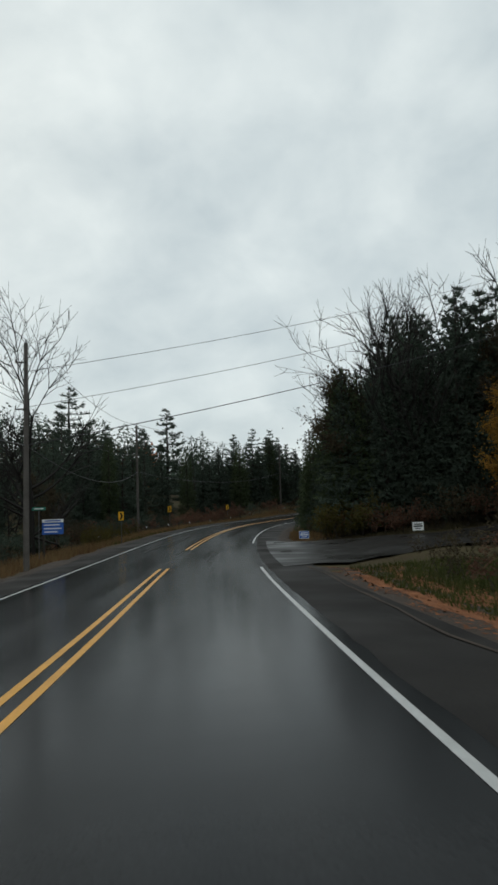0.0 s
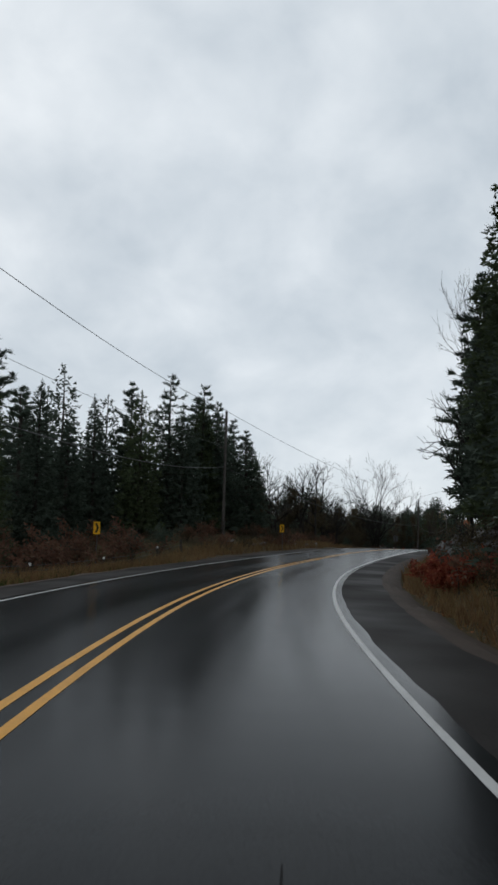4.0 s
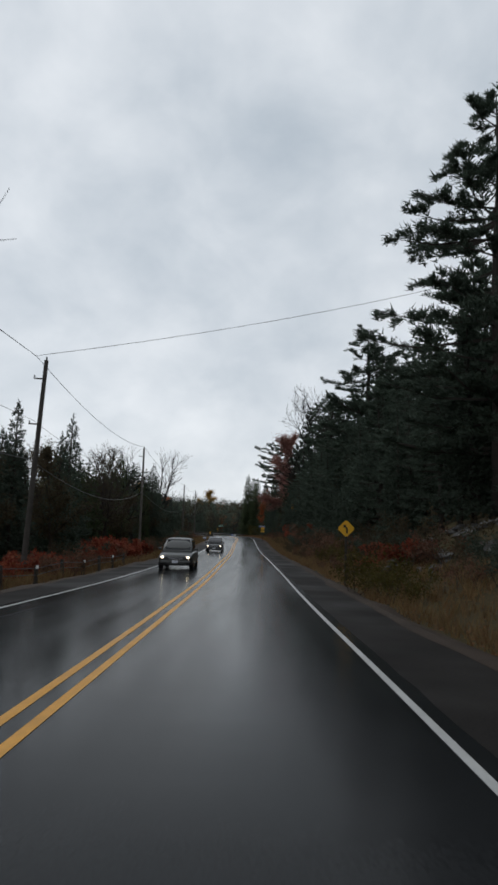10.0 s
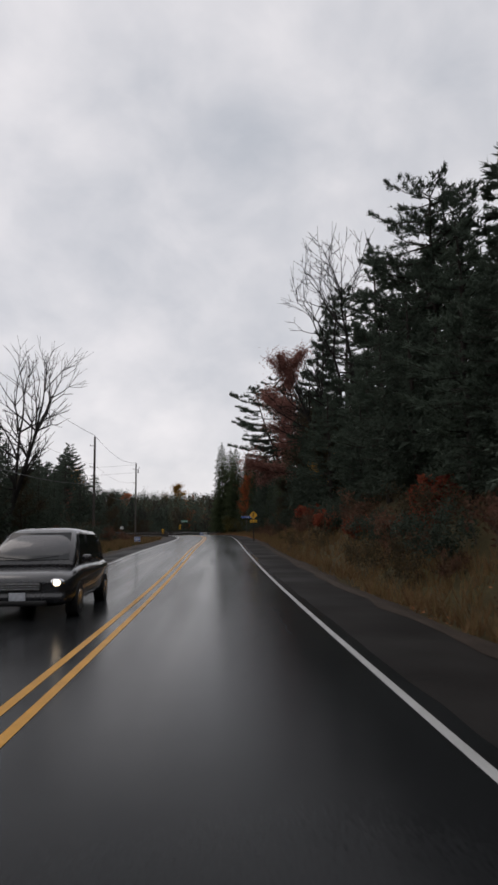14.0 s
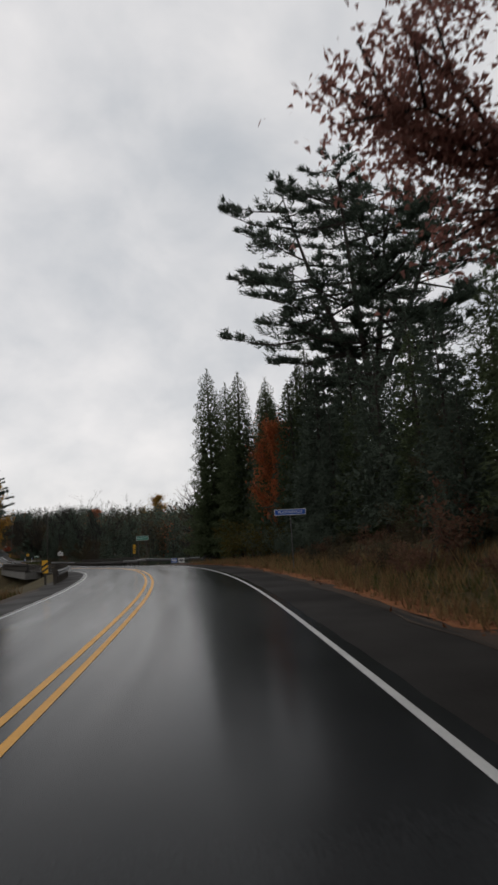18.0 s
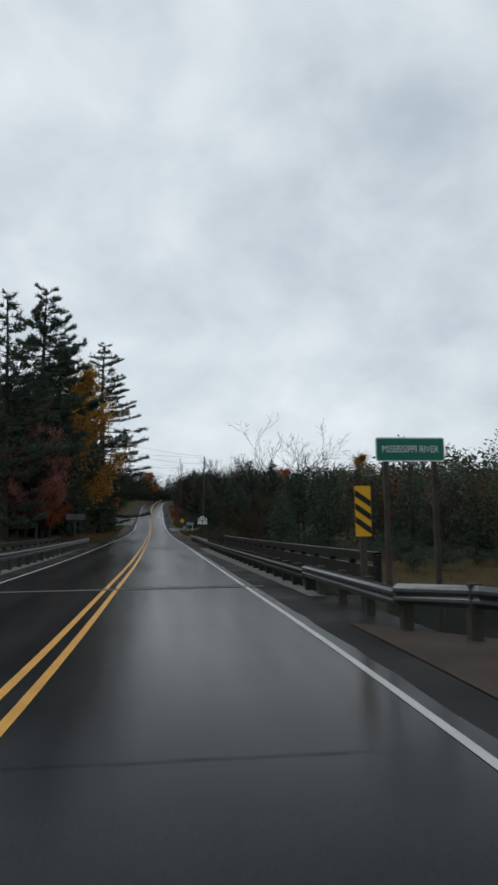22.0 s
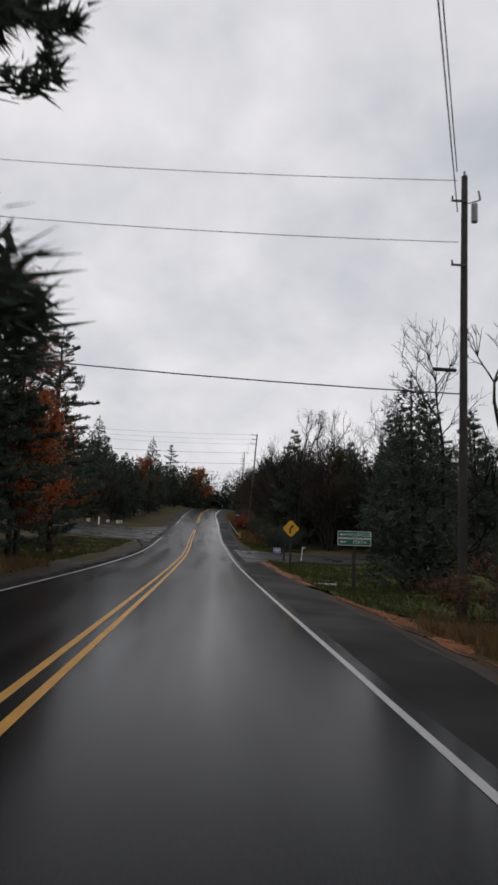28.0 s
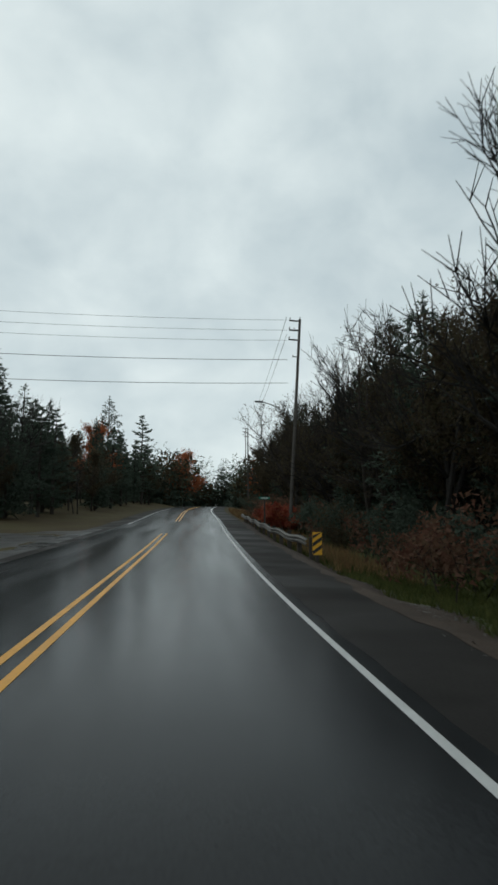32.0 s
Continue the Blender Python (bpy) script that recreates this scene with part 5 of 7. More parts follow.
for t0, t1, a, b in ((17.3, 21.7, 5.2, 6.4), (25.8, 29.4, 5.2, 6.2), (29.6, 31.2, 5.2, 6.0), (-2, 1.6, 5.1, 7.6), (9.0, 13.0, 5.1, 6.0), (2.9, 9.0, 5.1, 5.9), (13.0, 17.3, 5.1, 5.9)):
    sheet("gravel_verge", M["gravel"], t0, t1, a, b, 0.03, int((t1 - t0) * 10), 3, "wet brown gravel edge of the road", "verge", ragged=True)
for t0, t1, a, b in ((-2, 3.0, -5.1, -6.6), (3.0, 20.0, -5.1, -6.0), (29.0, 33.0, -4.5, -6.2)):
    sheet("gravel_verge", M["gravel"], t0, t1, a, b, 0.03, int((t1 - t0) * 10), 3, "wet brown gravel edge of the road", "verge", ragged=True)
sheet("gravel_verge", M["gravel"], 33.6, 36.0, 5.25, 6.0, 0.03, 40, 3, "wet brown gravel edge of the road", "verge", ragged=True)
sheet("gravel_verge", M["gravel"], 32.05, 33.6, 5.2, 6.35, 0.045, 24, 4, "crushed stone along the shoulder", "verge", ragged=True)

for t0, t1, a, b in ((18.6, 21.7, 5.75, 6.7), (25.9, 29.3, 5.7, 6.6), (29.6, 31.1, 5.35, 6.0), (0.0, 1.5, 6.2, 7.8)):
    sheet("leaf_drift", M["litter"], t0, t1, a, b, 0.045, int((t1 - t0) * 22), 4, "orange brown drift of fallen leaves along the road", "leaves", ragged=True)

verts, faces = [], []
for k, t in enumerate(np.arange(26.2, 32.95, 0.1)):
    inn = max(0.0, (t - 32.0)) * 2.0
    for lat, up in ((-3.72, 0.0), (-3.76, 0.09), (-4.02, 0.11), (-4.08, 0.0)):
        verts.append(at(t, lat - inn, up))
    if k:
        for n in range(3):
            a = 4 * (k - 1) + n
            faces.append((a, a + 4, a + 5, a + 1))
tagged(new("kerb", mesh_from("kerb", verts, faces, M["shoulder"])), "low dark asphalt kerb along the far lane", "kerb", kind="structure")


# cracks and tar seals in the surface
def crack(t, lat, length, across=False, width=0.05, wander=0.035, seed=0):
    r = random.Random(seed)
    verts, faces, n = [], [], max(4, int(length / 0.22))
    dt = length / n / float(of(np.gradient(CHAIN, CLOCK), t))
    off = 0.0
    for k in range(n + 1):
        off += r.gauss(0, wander) * 0.5
        w = width * 0.30 * r.uniform(0.3, 1.3) * (0.3 if k in (0, n) else 1)
        if across:
            c = (t + off * 0.03, lat + length * k / n)
            verts += [at(c[0] - w / 34, c[1], 0.004), at(c[0] + w / 34, c[1], 0.004)]
        else:
            c = (t + dt * k, lat + off)
            verts += [at(c[0], c[1] - w, 0.004), at(c[0], c[1] + w, 0.004)]
        if k:
            faces.append((2 * k - 2, 2 * k - 1, 2 * k + 1, 2 * k))
    part("tar_seal", mesh_from("tar_seal", verts, faces, M["crack"]), parent=road, label="black tar-sealed crack")


r = random.Random(5)
for t, lat, length, across, width in (
    (1.8, 1.5, 5, False, 0.06), (2.0, 1.9, 5, False, 0.05), (2.7, -2.6, 12, False, 0.30), (3.0, -1.7, 11, False, 0.26), (2.4, -2.2, 9, False, 0.2), (3.6, 2.0, 10, False, 0.07),
    (12.42, 1.9, 1.6, True, 0.12), (12.2, 1.9, 3.6, False, 0.05), (9.2, 0.9, 2.2, True, 0.06), (9.5, 0.8, 2.4, True, 0.05), (8.4, 0.7, 2.6, True, 0.06), (8.7, 0.9, 2.2, True, 0.05), (7.8, 0.6, 2.6, True, 0.05),
    (7.5, 0.8, 2.4, True, 0.05), (7.1, 1.0, 2.0, True, 0.05), (6.7, 0.6, 2.4, True, 0.05), (6.4, 0.9, 2.2, True, 0.04), (6.1, 0.8, 2.2, True, 0.05), (5.4, 0.8, 2.4, True, 0.05), (4.7, 1.0, 2.0, True, 0.04),
    (10.4, -2.8, 10, False, 0.07), (11.6, -2.6, 8, False, 0.06), (13.4, 2.9, 5, False, 0.05), (14.6, 2.9, 4, False, 0.05), (19.6, 0.2, 3.0, True, 0.04),
    (20.3, 0.4, 2.6, True, 0.05), (22.3, 0.3, 2.9, True, 0.05), (22.7, 0.4, 2.5, True, 0.04), (25.7, 1.3, 9, False, 0.10), (25.8, 1.6, 6, False, 0.07), (25.9, -2.6, 14, False, 0.09),
    (27.8, 2.9, 4, False, 0.05), (33.1, 0.9, 2.0, True, 0.05), (33.4, -2.5, 18, False, 0.09), (34.0, -3.0, 14, False, 0.07), (32.4, -2.9, 14, False, 0.07),
):
    crack(t, lat, length, across, width, seed=r.randrange(10**6))
for t in (23.15, 25.32):
    for a, b, key, label in ((0.0, 0.007, "crack", "black bridge expansion joint"), (0.007, 0.022, "concrete", "worn pale nosing of the bridge joint"), (0.022, 0.027, "crack", "black bridge expansion joint"), (0.045, 0.048, "crack", "black bridge expansion joint")):
        part("expansion_joint", ribbon("expansion_joint", M[key], t + a, t + b, -4.0, 4.0, 0.006, step=b - a), parent=road, label=label)


# loose leaves and grass
def strew(name, material, label, spots, size, seed, flat=True):
    rr = random.Random(seed)
    soup = Soup()
    for t0, t1, lat0, lat1, count in spots:
        for k in range(count):
            t, lat = rr.uniform(t0, t1), rr.uniform(lat0, lat1)
            p = np.array(land(t, lat)) + np.array([0, 0, 0.05])
            if flat:
                d = unit(rr, 0.12)
                soup.leaf(p, d, np.array([0, 0, 1.0]), size * rr.uniform(0.6, 1.4), size * 0.4)
            else:
                for j in range(5):
                    d = unit(rr, 0.2) * 0.45 + np.array([0, 0, 1.0])
                    soup.leaf(p + np.array([rr.gauss(0, 0.06), rr.gauss(0, 0.06), -0.05]), d, unit(rr), size * rr.uniform(0.5, 1.2), 0.016)
    return tagged(new(name, soup.mesh(name, material)), label, "stones" if "stone" in name else "leaves" if flat else "grass", kind="stuff")


strew("fallen_leaves", M["litter"], "orange brown fallen leaves along the shoulder", (
    (17.4, 21.6, 5.4, 6.9, 5200), (25.8, 29.4, 5.5, 6.9, 4200), (29.6, 31.2, 5.6, 6.4, 1600), (0.0, 1.6, 6.0, 8.5, 1500), (3.0, 17.0, 6.0, 8.5, 4500), (30.0, 33.0, -9, -6.4, 1600), (26.0, 30.0, -9, -5.0, 1800), (2.8, 4.5, 5.6, 9, 900), (0.0, 1.6, 5.6, 8.2, 2500), (18.6, 21.9, 5.3, 7.4, 5000)), 0.11, 21)
strew("crushed_stone", M["concrete"], "pale crushed stone scattered on the shoulder", ((32.0, 33.7, 5.1, 6.5, 4500),), 0.07, 24)
strew("verge_grass", M["drygrass"], "dry brown grass and weeds on the verge", (
    (3.0, 21.6, 6.0, 9.5, 10000), (9.0, 20.0, -9.5, -6.0, 6000), (25.8, 29.0, 6.5, 10, 3500), (-1, 4.5, -9.5, -6.4, 4000), (4.5, 9.0, -9, -6.0, 2500), (26.4, 30.0, -10, -5.5, 3500), (22.6, 26.0, 9, 40, 3500), (33.4, 40, 6.2, 9, 3000)), 0.5, 22, False)
strew("green_grass", M["grassblade"], "short wet green grass on the verge", (
    (0.2, 1.6, 6.6, 12, 3500), (29.2, 31.2, 6.0, 14, 6000), (32.1, 33.5, 6.4, 11, 2500), (32.2, 35.5, 6.0, 9.0, 4500), (3.2, 6.5, -9.0, -6.4, 3000), (15.5, 20.0, -9, -6.2, 4000), (17.6, 21.6, 6.6, 9, 3000), (30.0, 33.0, -14, -6.2, 4000)), 0.22, 23, False)


# ---------------------------------------------------------------- rock cut
def rock(name, p, size, seed, label, squash=(1.0, 1.0, 0.8), turn=0.0, fine=3):
    bm = bmesh.new()
    bmesh.ops.create_icosphere(bm, subdivisions=fine, radius=1.0)
    rr = random.Random(seed)
    cuts = [(Vector(unit(rr)), rr.uniform(0.55, 0.85)) for _ in range(13)]
    o = Vector((seed * 1.7, seed * 0.9, seed * 0.3))
    for v in bm.verts:
        for n, d in cuts:
            over = v.co.dot(n) - d
            if over > 0:
                v.co -= n * over * 0.92
        v.co += v.normal * (0.10 * noise.noise(v.co * 2.2 + o) + 0.13 * noise.noise(v.co * 4.5 + o) + 0.07 * noise.noise(v.co * 11 + o))
        step = 1 + 0.10 * math.copysign(1, math.sin(v.co.z * 8 + 2 * noise.noise(v.co * 1.3 + o)))
        v.co.x, v.co.y = v.co.x * step, v.co.y * step
        v.co = Vector((v.co.x * squash[0], v.co.y * squash[1], v.co.z * squash[2])) * size
    me = bpy.data.meshes.new(name)
    bm.to_mesh(me)
    bm.free()
    me.materials.append(M["rock"])
    ob = new(name, me)
    ob.matrix_world = Matrix.Translation(p) @ pose(0, 0, 0, rr.uniform(-12, 12), -18 + rr.uniform(-14, 14), turn + rr.uniform(-35, 35))
    return tagged(ob, label, "rock", "rocks of the road cut")


rr = random.Random(3)
for k in range(70):
    t = rr.uniform(8.2, 12.3)
    lat = rr.uniform(8.6, 12.6)
    rock("boulder", land(t, lat) + Vector((0, 0, 0.05)), rr.uniform(0.25, 0.65) * (1.15 if t < 10.4 else 0.8), k + 1, "grey lichened granite ledge of the road cut", (1.3, 0.9, 0.75), yaw_of(t))
# the cut face: broken slabs stepping back up the slope
for k in range(44):
    t, row = 8.2 + 2.5 * (k // 2) / 22 + rr.uniform(-0.03, 0.03), k % 2
    lat = 8.8 + 1.4 * row + rr.uniform(-0.35, 0.45)
    rock("boulder", land(t, lat) + Vector((0, 0, 0.15)), rr.uniform(0.4, 0.95), k + 300, "streaked pale granite ledge of the road cut", (0.9, 1.5, 0.8), yaw_of(t), 4)
for k, (t, lat, size) in enumerate(((12.05, 9.2, 0.8), (12.15, 9.9, 0.75), (12.2, 10.7, 0.8))):
    rock("boulder", land(t, lat), size, k + 200, "streaked pale granite ledge of the road cut", (1.5, 0.9, 0.7), yaw_of(t), 5)
for k in range(12):
    t = 6.3 + 1.2 * k / 12
    rock("boulder", land(t, 8.2 + rr.uniform(-0.3, 0.5)) + Vector((0, 0, 0.3)), rr.uniform(0.7, 1.15), k + 400, "streaked pale granite ledge of the road cut", (0.9, 1.4, 0.9), yaw_of(t), 4)
for k in range(22):
    t = rr.uniform(5.2, 8.3)
    rock("boulder", land(t, rr.uniform(8.6, 11.5)) + Vector((0, 0, 0.05)), rr.uniform(0.3, 0.9), k + 120, "grey lichened granite among the trees", (1.4, 0.9, 0.7), yaw_of(t))
for k in range(12):
    rock("boulder", land(rr.uniform(7.1, 8.6), rr.uniform(-9.6, -7.4)) + Vector((0, 0, 0.0)), rr.uniform(0.25, 0.5), k + 90, "low mossy rock ledge across the road", (1.5, 1.0, 0.55))
for k, (t, lat, ln, turn) in enumerate(((8.45, -7.8, 1.7, 20), (8.6, -7.4, 1.5, -25), (9.0, -7.6, 1.6, 12))):
    soup = Soup()
    a, q = np.zeros(3), random.Random(k)
    for j in range(6):
        b = a + np.array([ln / 6, q.gauss(0, 0.05), q.gauss(0, 0.05)])
        soup.limb(a, b, 0.11 - 0.01 * j, 0.10 - 0.01 * j, 7)
        a = b
    soup.limb(np.array([ln * 0.5, 0, 0]), np.array([ln * 0.75, 0.3, 0.25]), 0.06, 0.03, 5)
    ob = new("log", soup.mesh("log", M["birch"]))
    ob.matrix_world = Matrix.Translation(land(t, lat) + Vector((0, 0, 0.1))) @ pose(0, 0, 0, 0, 0, yaw_of(t) + 90 + turn)
    tagged(ob, "pale fallen log on the bank", "log", "fallen logs")


# ---------------------------------------------------------------- signs
def stand(t, lat, up=0.0, turn=0.0):
    p = land(t, lat) if abs(lat) > 5.4 else at(t, lat, drop(t, lat))
    return Matrix.Translation(p) @ pose(0, 0, up, 0, 0, yaw_of(t) + turn)


def board(name, w, h, z, material, parent, edge=None, y=0.0, corner=0.03, x=0.0):
    """A sheet-metal board with rounded corners, its face to the near side."""
    def outline(bm, ww, hh, r, y0, depth):
        pts = []
        for sx, sz, a0 in ((1, 1, 0), (-1, 1, 90), (-1, -1, 180), (1, -1, 270)):
            for k in range(4):
                a = radians(a0 + 30 * k)
                pts.append((x + sx * (ww / 2 - r) + r * math.cos(a), z + sz * (hh / 2 - r) + r * math.sin(a)))
        front = [bm.verts.new((px, y0 - depth, pz)) for px, pz in pts]
        back = [bm.verts.new((px, y0, pz)) for px, pz in pts]
        bm.faces.new(front)
        bm.faces.new(back[::-1])
        for k in range(len(pts)):
            bm.faces.new((front[k], back[k], back[(k + 1) % len(pts)], front[(k + 1) % len(pts)]))

    bm = bmesh.new()
    if edge:
        outline(bm, w, h, corner, y, 0.004)
        b = part("border", bm, M[edge], parent)
        bm = bmesh.new()
        outline(bm, w - 0.05, h - 0.05, max(0.01, corner - 0.02), y - 0.004, 0.004)
        return part(name, bm, M[material], parent)
    outline(bm, w, h, corner, y, 0.006)
    return part(name, bm, M[material], parent)


def shape(name, polygons, material, parent, y=-0.012):
    """Flat cut-outs on a board, from points across and up."""
    bm = bmesh.new()
    for pts in polygons:
        f = bm.faces.new([bm.verts.new((px, y, pz)) for px, pz in pts])
        made = bmesh.ops.extrude_face_region(bm, geom=[f])["geom"]
        bmesh.ops.translate(bm, vec=(0, -0.002, 0), verts=[v for v in made if isinstance(v, bmesh.types.BMVert)])
    bmesh.ops.recalc_face_normals(bm, faces=bm.faces)
    return part(name, bm, M[material], parent)


def lettering(text, size, z, material, parent, x=0.0, y=-0.012, squeeze=1.0):
    cu = bpy.data.curves.new("lettering", "FONT")
    cu.body, cu.size, cu.align_x, cu.align_y, cu.extrude = text, size, "CENTER", "CENTER", 0.001
    tmp = new("lettering", cu)
    me = bpy.data.meshes.new_from_object(tmp.evaluated_get(bpy.context.evaluated_depsgraph_get()))
    bpy.data.objects.remove(tmp)
    me.materials.append(M[material])
    ob = part("lettering", me, parent=parent)
    ob.matrix_local = pose(x, y, z, 90, 0, 0) @ Matrix.Diagonal((squeeze, 1, 1, 1))
    return ob


def bars(rows, material, parent, y=-0.012):
    """Plain bars where writing stands that cannot be read: x, z, width, height."""
    for bx, bz, bw, bh in rows:
        shape("text_bar", [[(bx - bw / 2, bz - bh / 2), (bx + bw / 2, bz - bh / 2), (bx + bw / 2, bz + bh / 2), (bx - bw / 2, bz + bh / 2)]], material, parent, y)


def post(parent, top, kind="wood", r=0.05, x=0.0, y=0.05):
    bm = bmesh.new()
    if kind == "steel":
        box(bm, (0.05, 0.03, top + 0.3), (x, y - 0.02, top / 2 - 0.15), 0.006)
    else:
        box(bm, (2 * r, 2 * r, top + 0.3), (x, y + r - 0.045, top / 2 - 0.15), 0.012)
    return part("post", bm, M["steel" if kind == "steel" else "wood"], parent)


def chevron_sign(t, lat, up, turn=0.0):
    s = thing("chevron_sign", stand(t, lat, 0, turn), "yellow curve marker with a black chevron on a post", "road sign", "chevron signs on the bend")
    top = at(t, lat, up).z - s.matrix_world.translation.z
    post(s, top + 0.35, "steel")
    board("panel", 0.46, 0.62, top, "signyellow", s)
    shape("chevron", [[(-0.13, top + 0.24), (0.02, top + 0.24), (0.17, top), (0.02, top - 0.24), (-0.13, top - 0.24), (0.01, top)]], "signblack", s, -0.008)
    return s


for t, lat, up in ((3.2, -6.0, 1.8), (4.6, -7.6, 1.9), (6.1, -8.9, 1.7), (7.6, -6.0, 1.8)):
    chevron_sign(t, lat, up, -22)


def diamond_sign(t, lat, up, glyph, tab="", half=0.40):
    s = thing("diamond_sign", stand(t, lat), "yellow diamond warning sign with a black arrow on a wooden post", "road sign", "warning signs")
    z = at(t, lat, up).z - s.matrix_world.translation.z
    post(s, z + 0.3, "wood")
    bm = bmesh.new()
    for y0, d in ((0.0, 0.006),):
        pts = [(0, half), (-half, 0), (0, -half), (half, 0)]
        f = bm.faces.new([bm.verts.new((px, y0, z + pz)) for px, pz in pts])
        made = bmesh.ops.extrude_face_region(bm, geom=[f])["geom"]
        bmesh.ops.translate(bm, vec=(0, -d, 0), verts=[v for v in made if isinstance(v, bmesh.types.BMVert)])
    bmesh.ops.bevel(bm, geom=[e for e in bm.edges if abs(e.verts[0].co.y - e.verts[1].co.y) > 0.001], offset=0.05, segments=3, affect="EDGES")
    bmesh.ops.recalc_face_normals(bm, faces=bm.faces)
    part("panel", bm, M["signyellow"], s)
    k, u = {"left": -1, "right": 1}.get(glyph, 0), half / 0.53
    if k:
        poly = [(-0.10 * k, -0.28), (0.0 * k, -0.28), (0.0, -0.02), (0.11 * k, 0.10), (0.04 * k, 0.16), (-0.10 * k, 0.0)]
        poly2 = [(0.0, 0.20), (0.16 * k, 0.22), (0.15 * k, 0.04)]
        shape("arrow", [[(px * u, z + pz * u) for px, pz in (poly if k > 0 else poly[::-1])], [(px * u, z + pz * u) for px, pz in poly2]], "signblack", s, -0.008)
    else:
        shape("arrow", [[(px * u, z + pz * u) for px, pz in q] for q in ([(-0.04, -0.28), (0.04, -0.28), (0.04, 0.14), (-0.04, 0.14)], [(-0.12, 0.13), (0.12, 0.13), (0.0, 0.31)], [(-0.21, -0.09), (-0.04, -0.09), (-0.04, -0.01), (-0.21, -0.01)])], "signblack", s, -0.008)
    if tab:
        board("name_tab", 0.64, 0.26, z - 0.55, "signyellow", s)
        lettering(tab, 0.19, z - 0.55, "signblack", s, squeeze=0.8)
    return s


diamond_sign(11.9, 6.1, 2.3, "left")
diamond_sign(17.6, 4.95, 2.4, "side", "Fallbrook")
diamond_sign(30.3, 6.2, 2.2, "right", half=0.48)


def hazard_board(t, lat, up, h=0.9, lean=1):
    s = thing("hazard_marker", stand(t, lat), "black and yellow striped hazard marker by the guard rail", "road sign", "hazard markers")
    z = at(t, lat, up).z - s.matrix_world.translation.z
    post(s, z + h / 2 - 0.1, "wood", 0.06)
    board("panel", 0.32, h, z, "signyellow", s)
    polys, k = [], -h / 2
    while k < h / 2 + 0.2:
        pts = [(-0.155, k), (0.155, k - 0.22 * lean), (0.155, k - 0.22 * lean + 0.13), (-0.155, k + 0.13)]
        pts = [(px, min(max(pz, -h / 2 + 0.005), h / 2 - 0.005)) for px, pz in pts]
        if pts[2][1] - pts[1][1] > 0.02 or pts[3][1] - pts[0][1] > 0.02:
            if pts[3][1] - pts[0][1] > 0.004 and pts[2][1] - pts[1][1] > 0.004:
                polys.append([(px, z + pz) for px, pz in pts])
        k += 0.26
    for poly in polys:
        shape("stripe", [poly], "signblack", s, -0.008)
    return s


hazard_board(22.83, 5.2, 1.82, 0.98, 1)
hazard_board(20.3, -5.5, 0.9, 0.7, -1)
hazard_board(33.55, 5.9, 0.45, 0.75, -1)

# the river's name board
s = thing("river_sign", stand(22.83, 6.2), "green river name board with white letters over the rail", "road sign")
z = at(22.83, 6.2, 3.03).z - s.matrix_world.translation.z
for px in (-0.5, 0.5):
    post(s, z + 0.2, "wood", 0.05, px)
board("panel", 1.42, 0.48, z, "signgreen", s, "signwhite", corner=0.05)
lettering("MISSISSIPPI RIVER", 0.2, z, "signwhite", s, squeeze=0.78)

s = thing("village_sign", stand(19.9, 7.0), "blue village name board with white letters on a post", "road sign")
z = at(19.9, 7.0, 2.72).z - s.matrix_world.translation.z
post(s, z - 0.05, "steel")
board("panel", 1.58, 0.29, z, "signblue", s, "signwhite", corner=0.02)
lettering("PLAYFAIRVILLE", 0.185, z, "signwhite", s, squeeze=1.0)

s = thing("direction_sign", stand(29.55, 7.1), "green direction board with white letters and arrows", "road sign")
z = at(29.55, 7.1, 1.75).z - s.matrix_world.translation.z
post(s, z + 0.2, "wood", 0.06)
for k, word in ((1, "FALLBROOK"), (-1, "PERTH")):
    zz = z + 0.135 * k
    board("panel", 1.25, 0.26, zz, "signgreen", s, "signwhite", corner=0.02)
    lettering(word, 0.17, zz, "signwhite", s, x=0.2)
    shape("arrow", [[(-0.55, zz), (-0.46, zz - 0.06), (-0.46, zz + 0.06)], [(-0.46, zz - 0.02), (-0.30, zz - 0.02), (-0.30, zz + 0.02), (-0.46, zz + 0.02)]], "signwhite", s)

# blue board and street name by the first pole
s = thing("notice_board", stand(2.45, -7.2), "blue notice board with white lines of print on a post", "sign")
post(s, 2.3, "wood", 0.05, -0.5)
board("panel", 1.15, 0.62, 1.85, "signblue", s)
board("heading", 1.15, 0.17, 2.26, "signwhite", s)
bars([(0, 2.26, 0.85, 0.06)], "signblue", s)
bars([(-0.05, 2.04, 0.85, 0.06), (0.0, 1.85, 0.95, 0.06), (-0.1, 1.67, 0.7, 0.06)], "signwhite", s)
s = thing("street_sign", stand(2.5, -8.2), "small green street name plate on a post", "sign")
post(s, 2.9, "steel")
board("panel", 0.75, 0.17, 2.95, "signgreen", s)
bars([(0, 2.95, 0.5, 0.05)], "signwhite", s)
s = thing("street_sign", stand(35.4, 6.6), "green street name plates on a wooden post", "sign")
post(s, 2.3, "wood", 0.06)
board("panel", 0.8, 0.18, 2.35, "signgreen", s)
bars([(0, 2.35, 0.5, 0.06)], "signwhite", s)


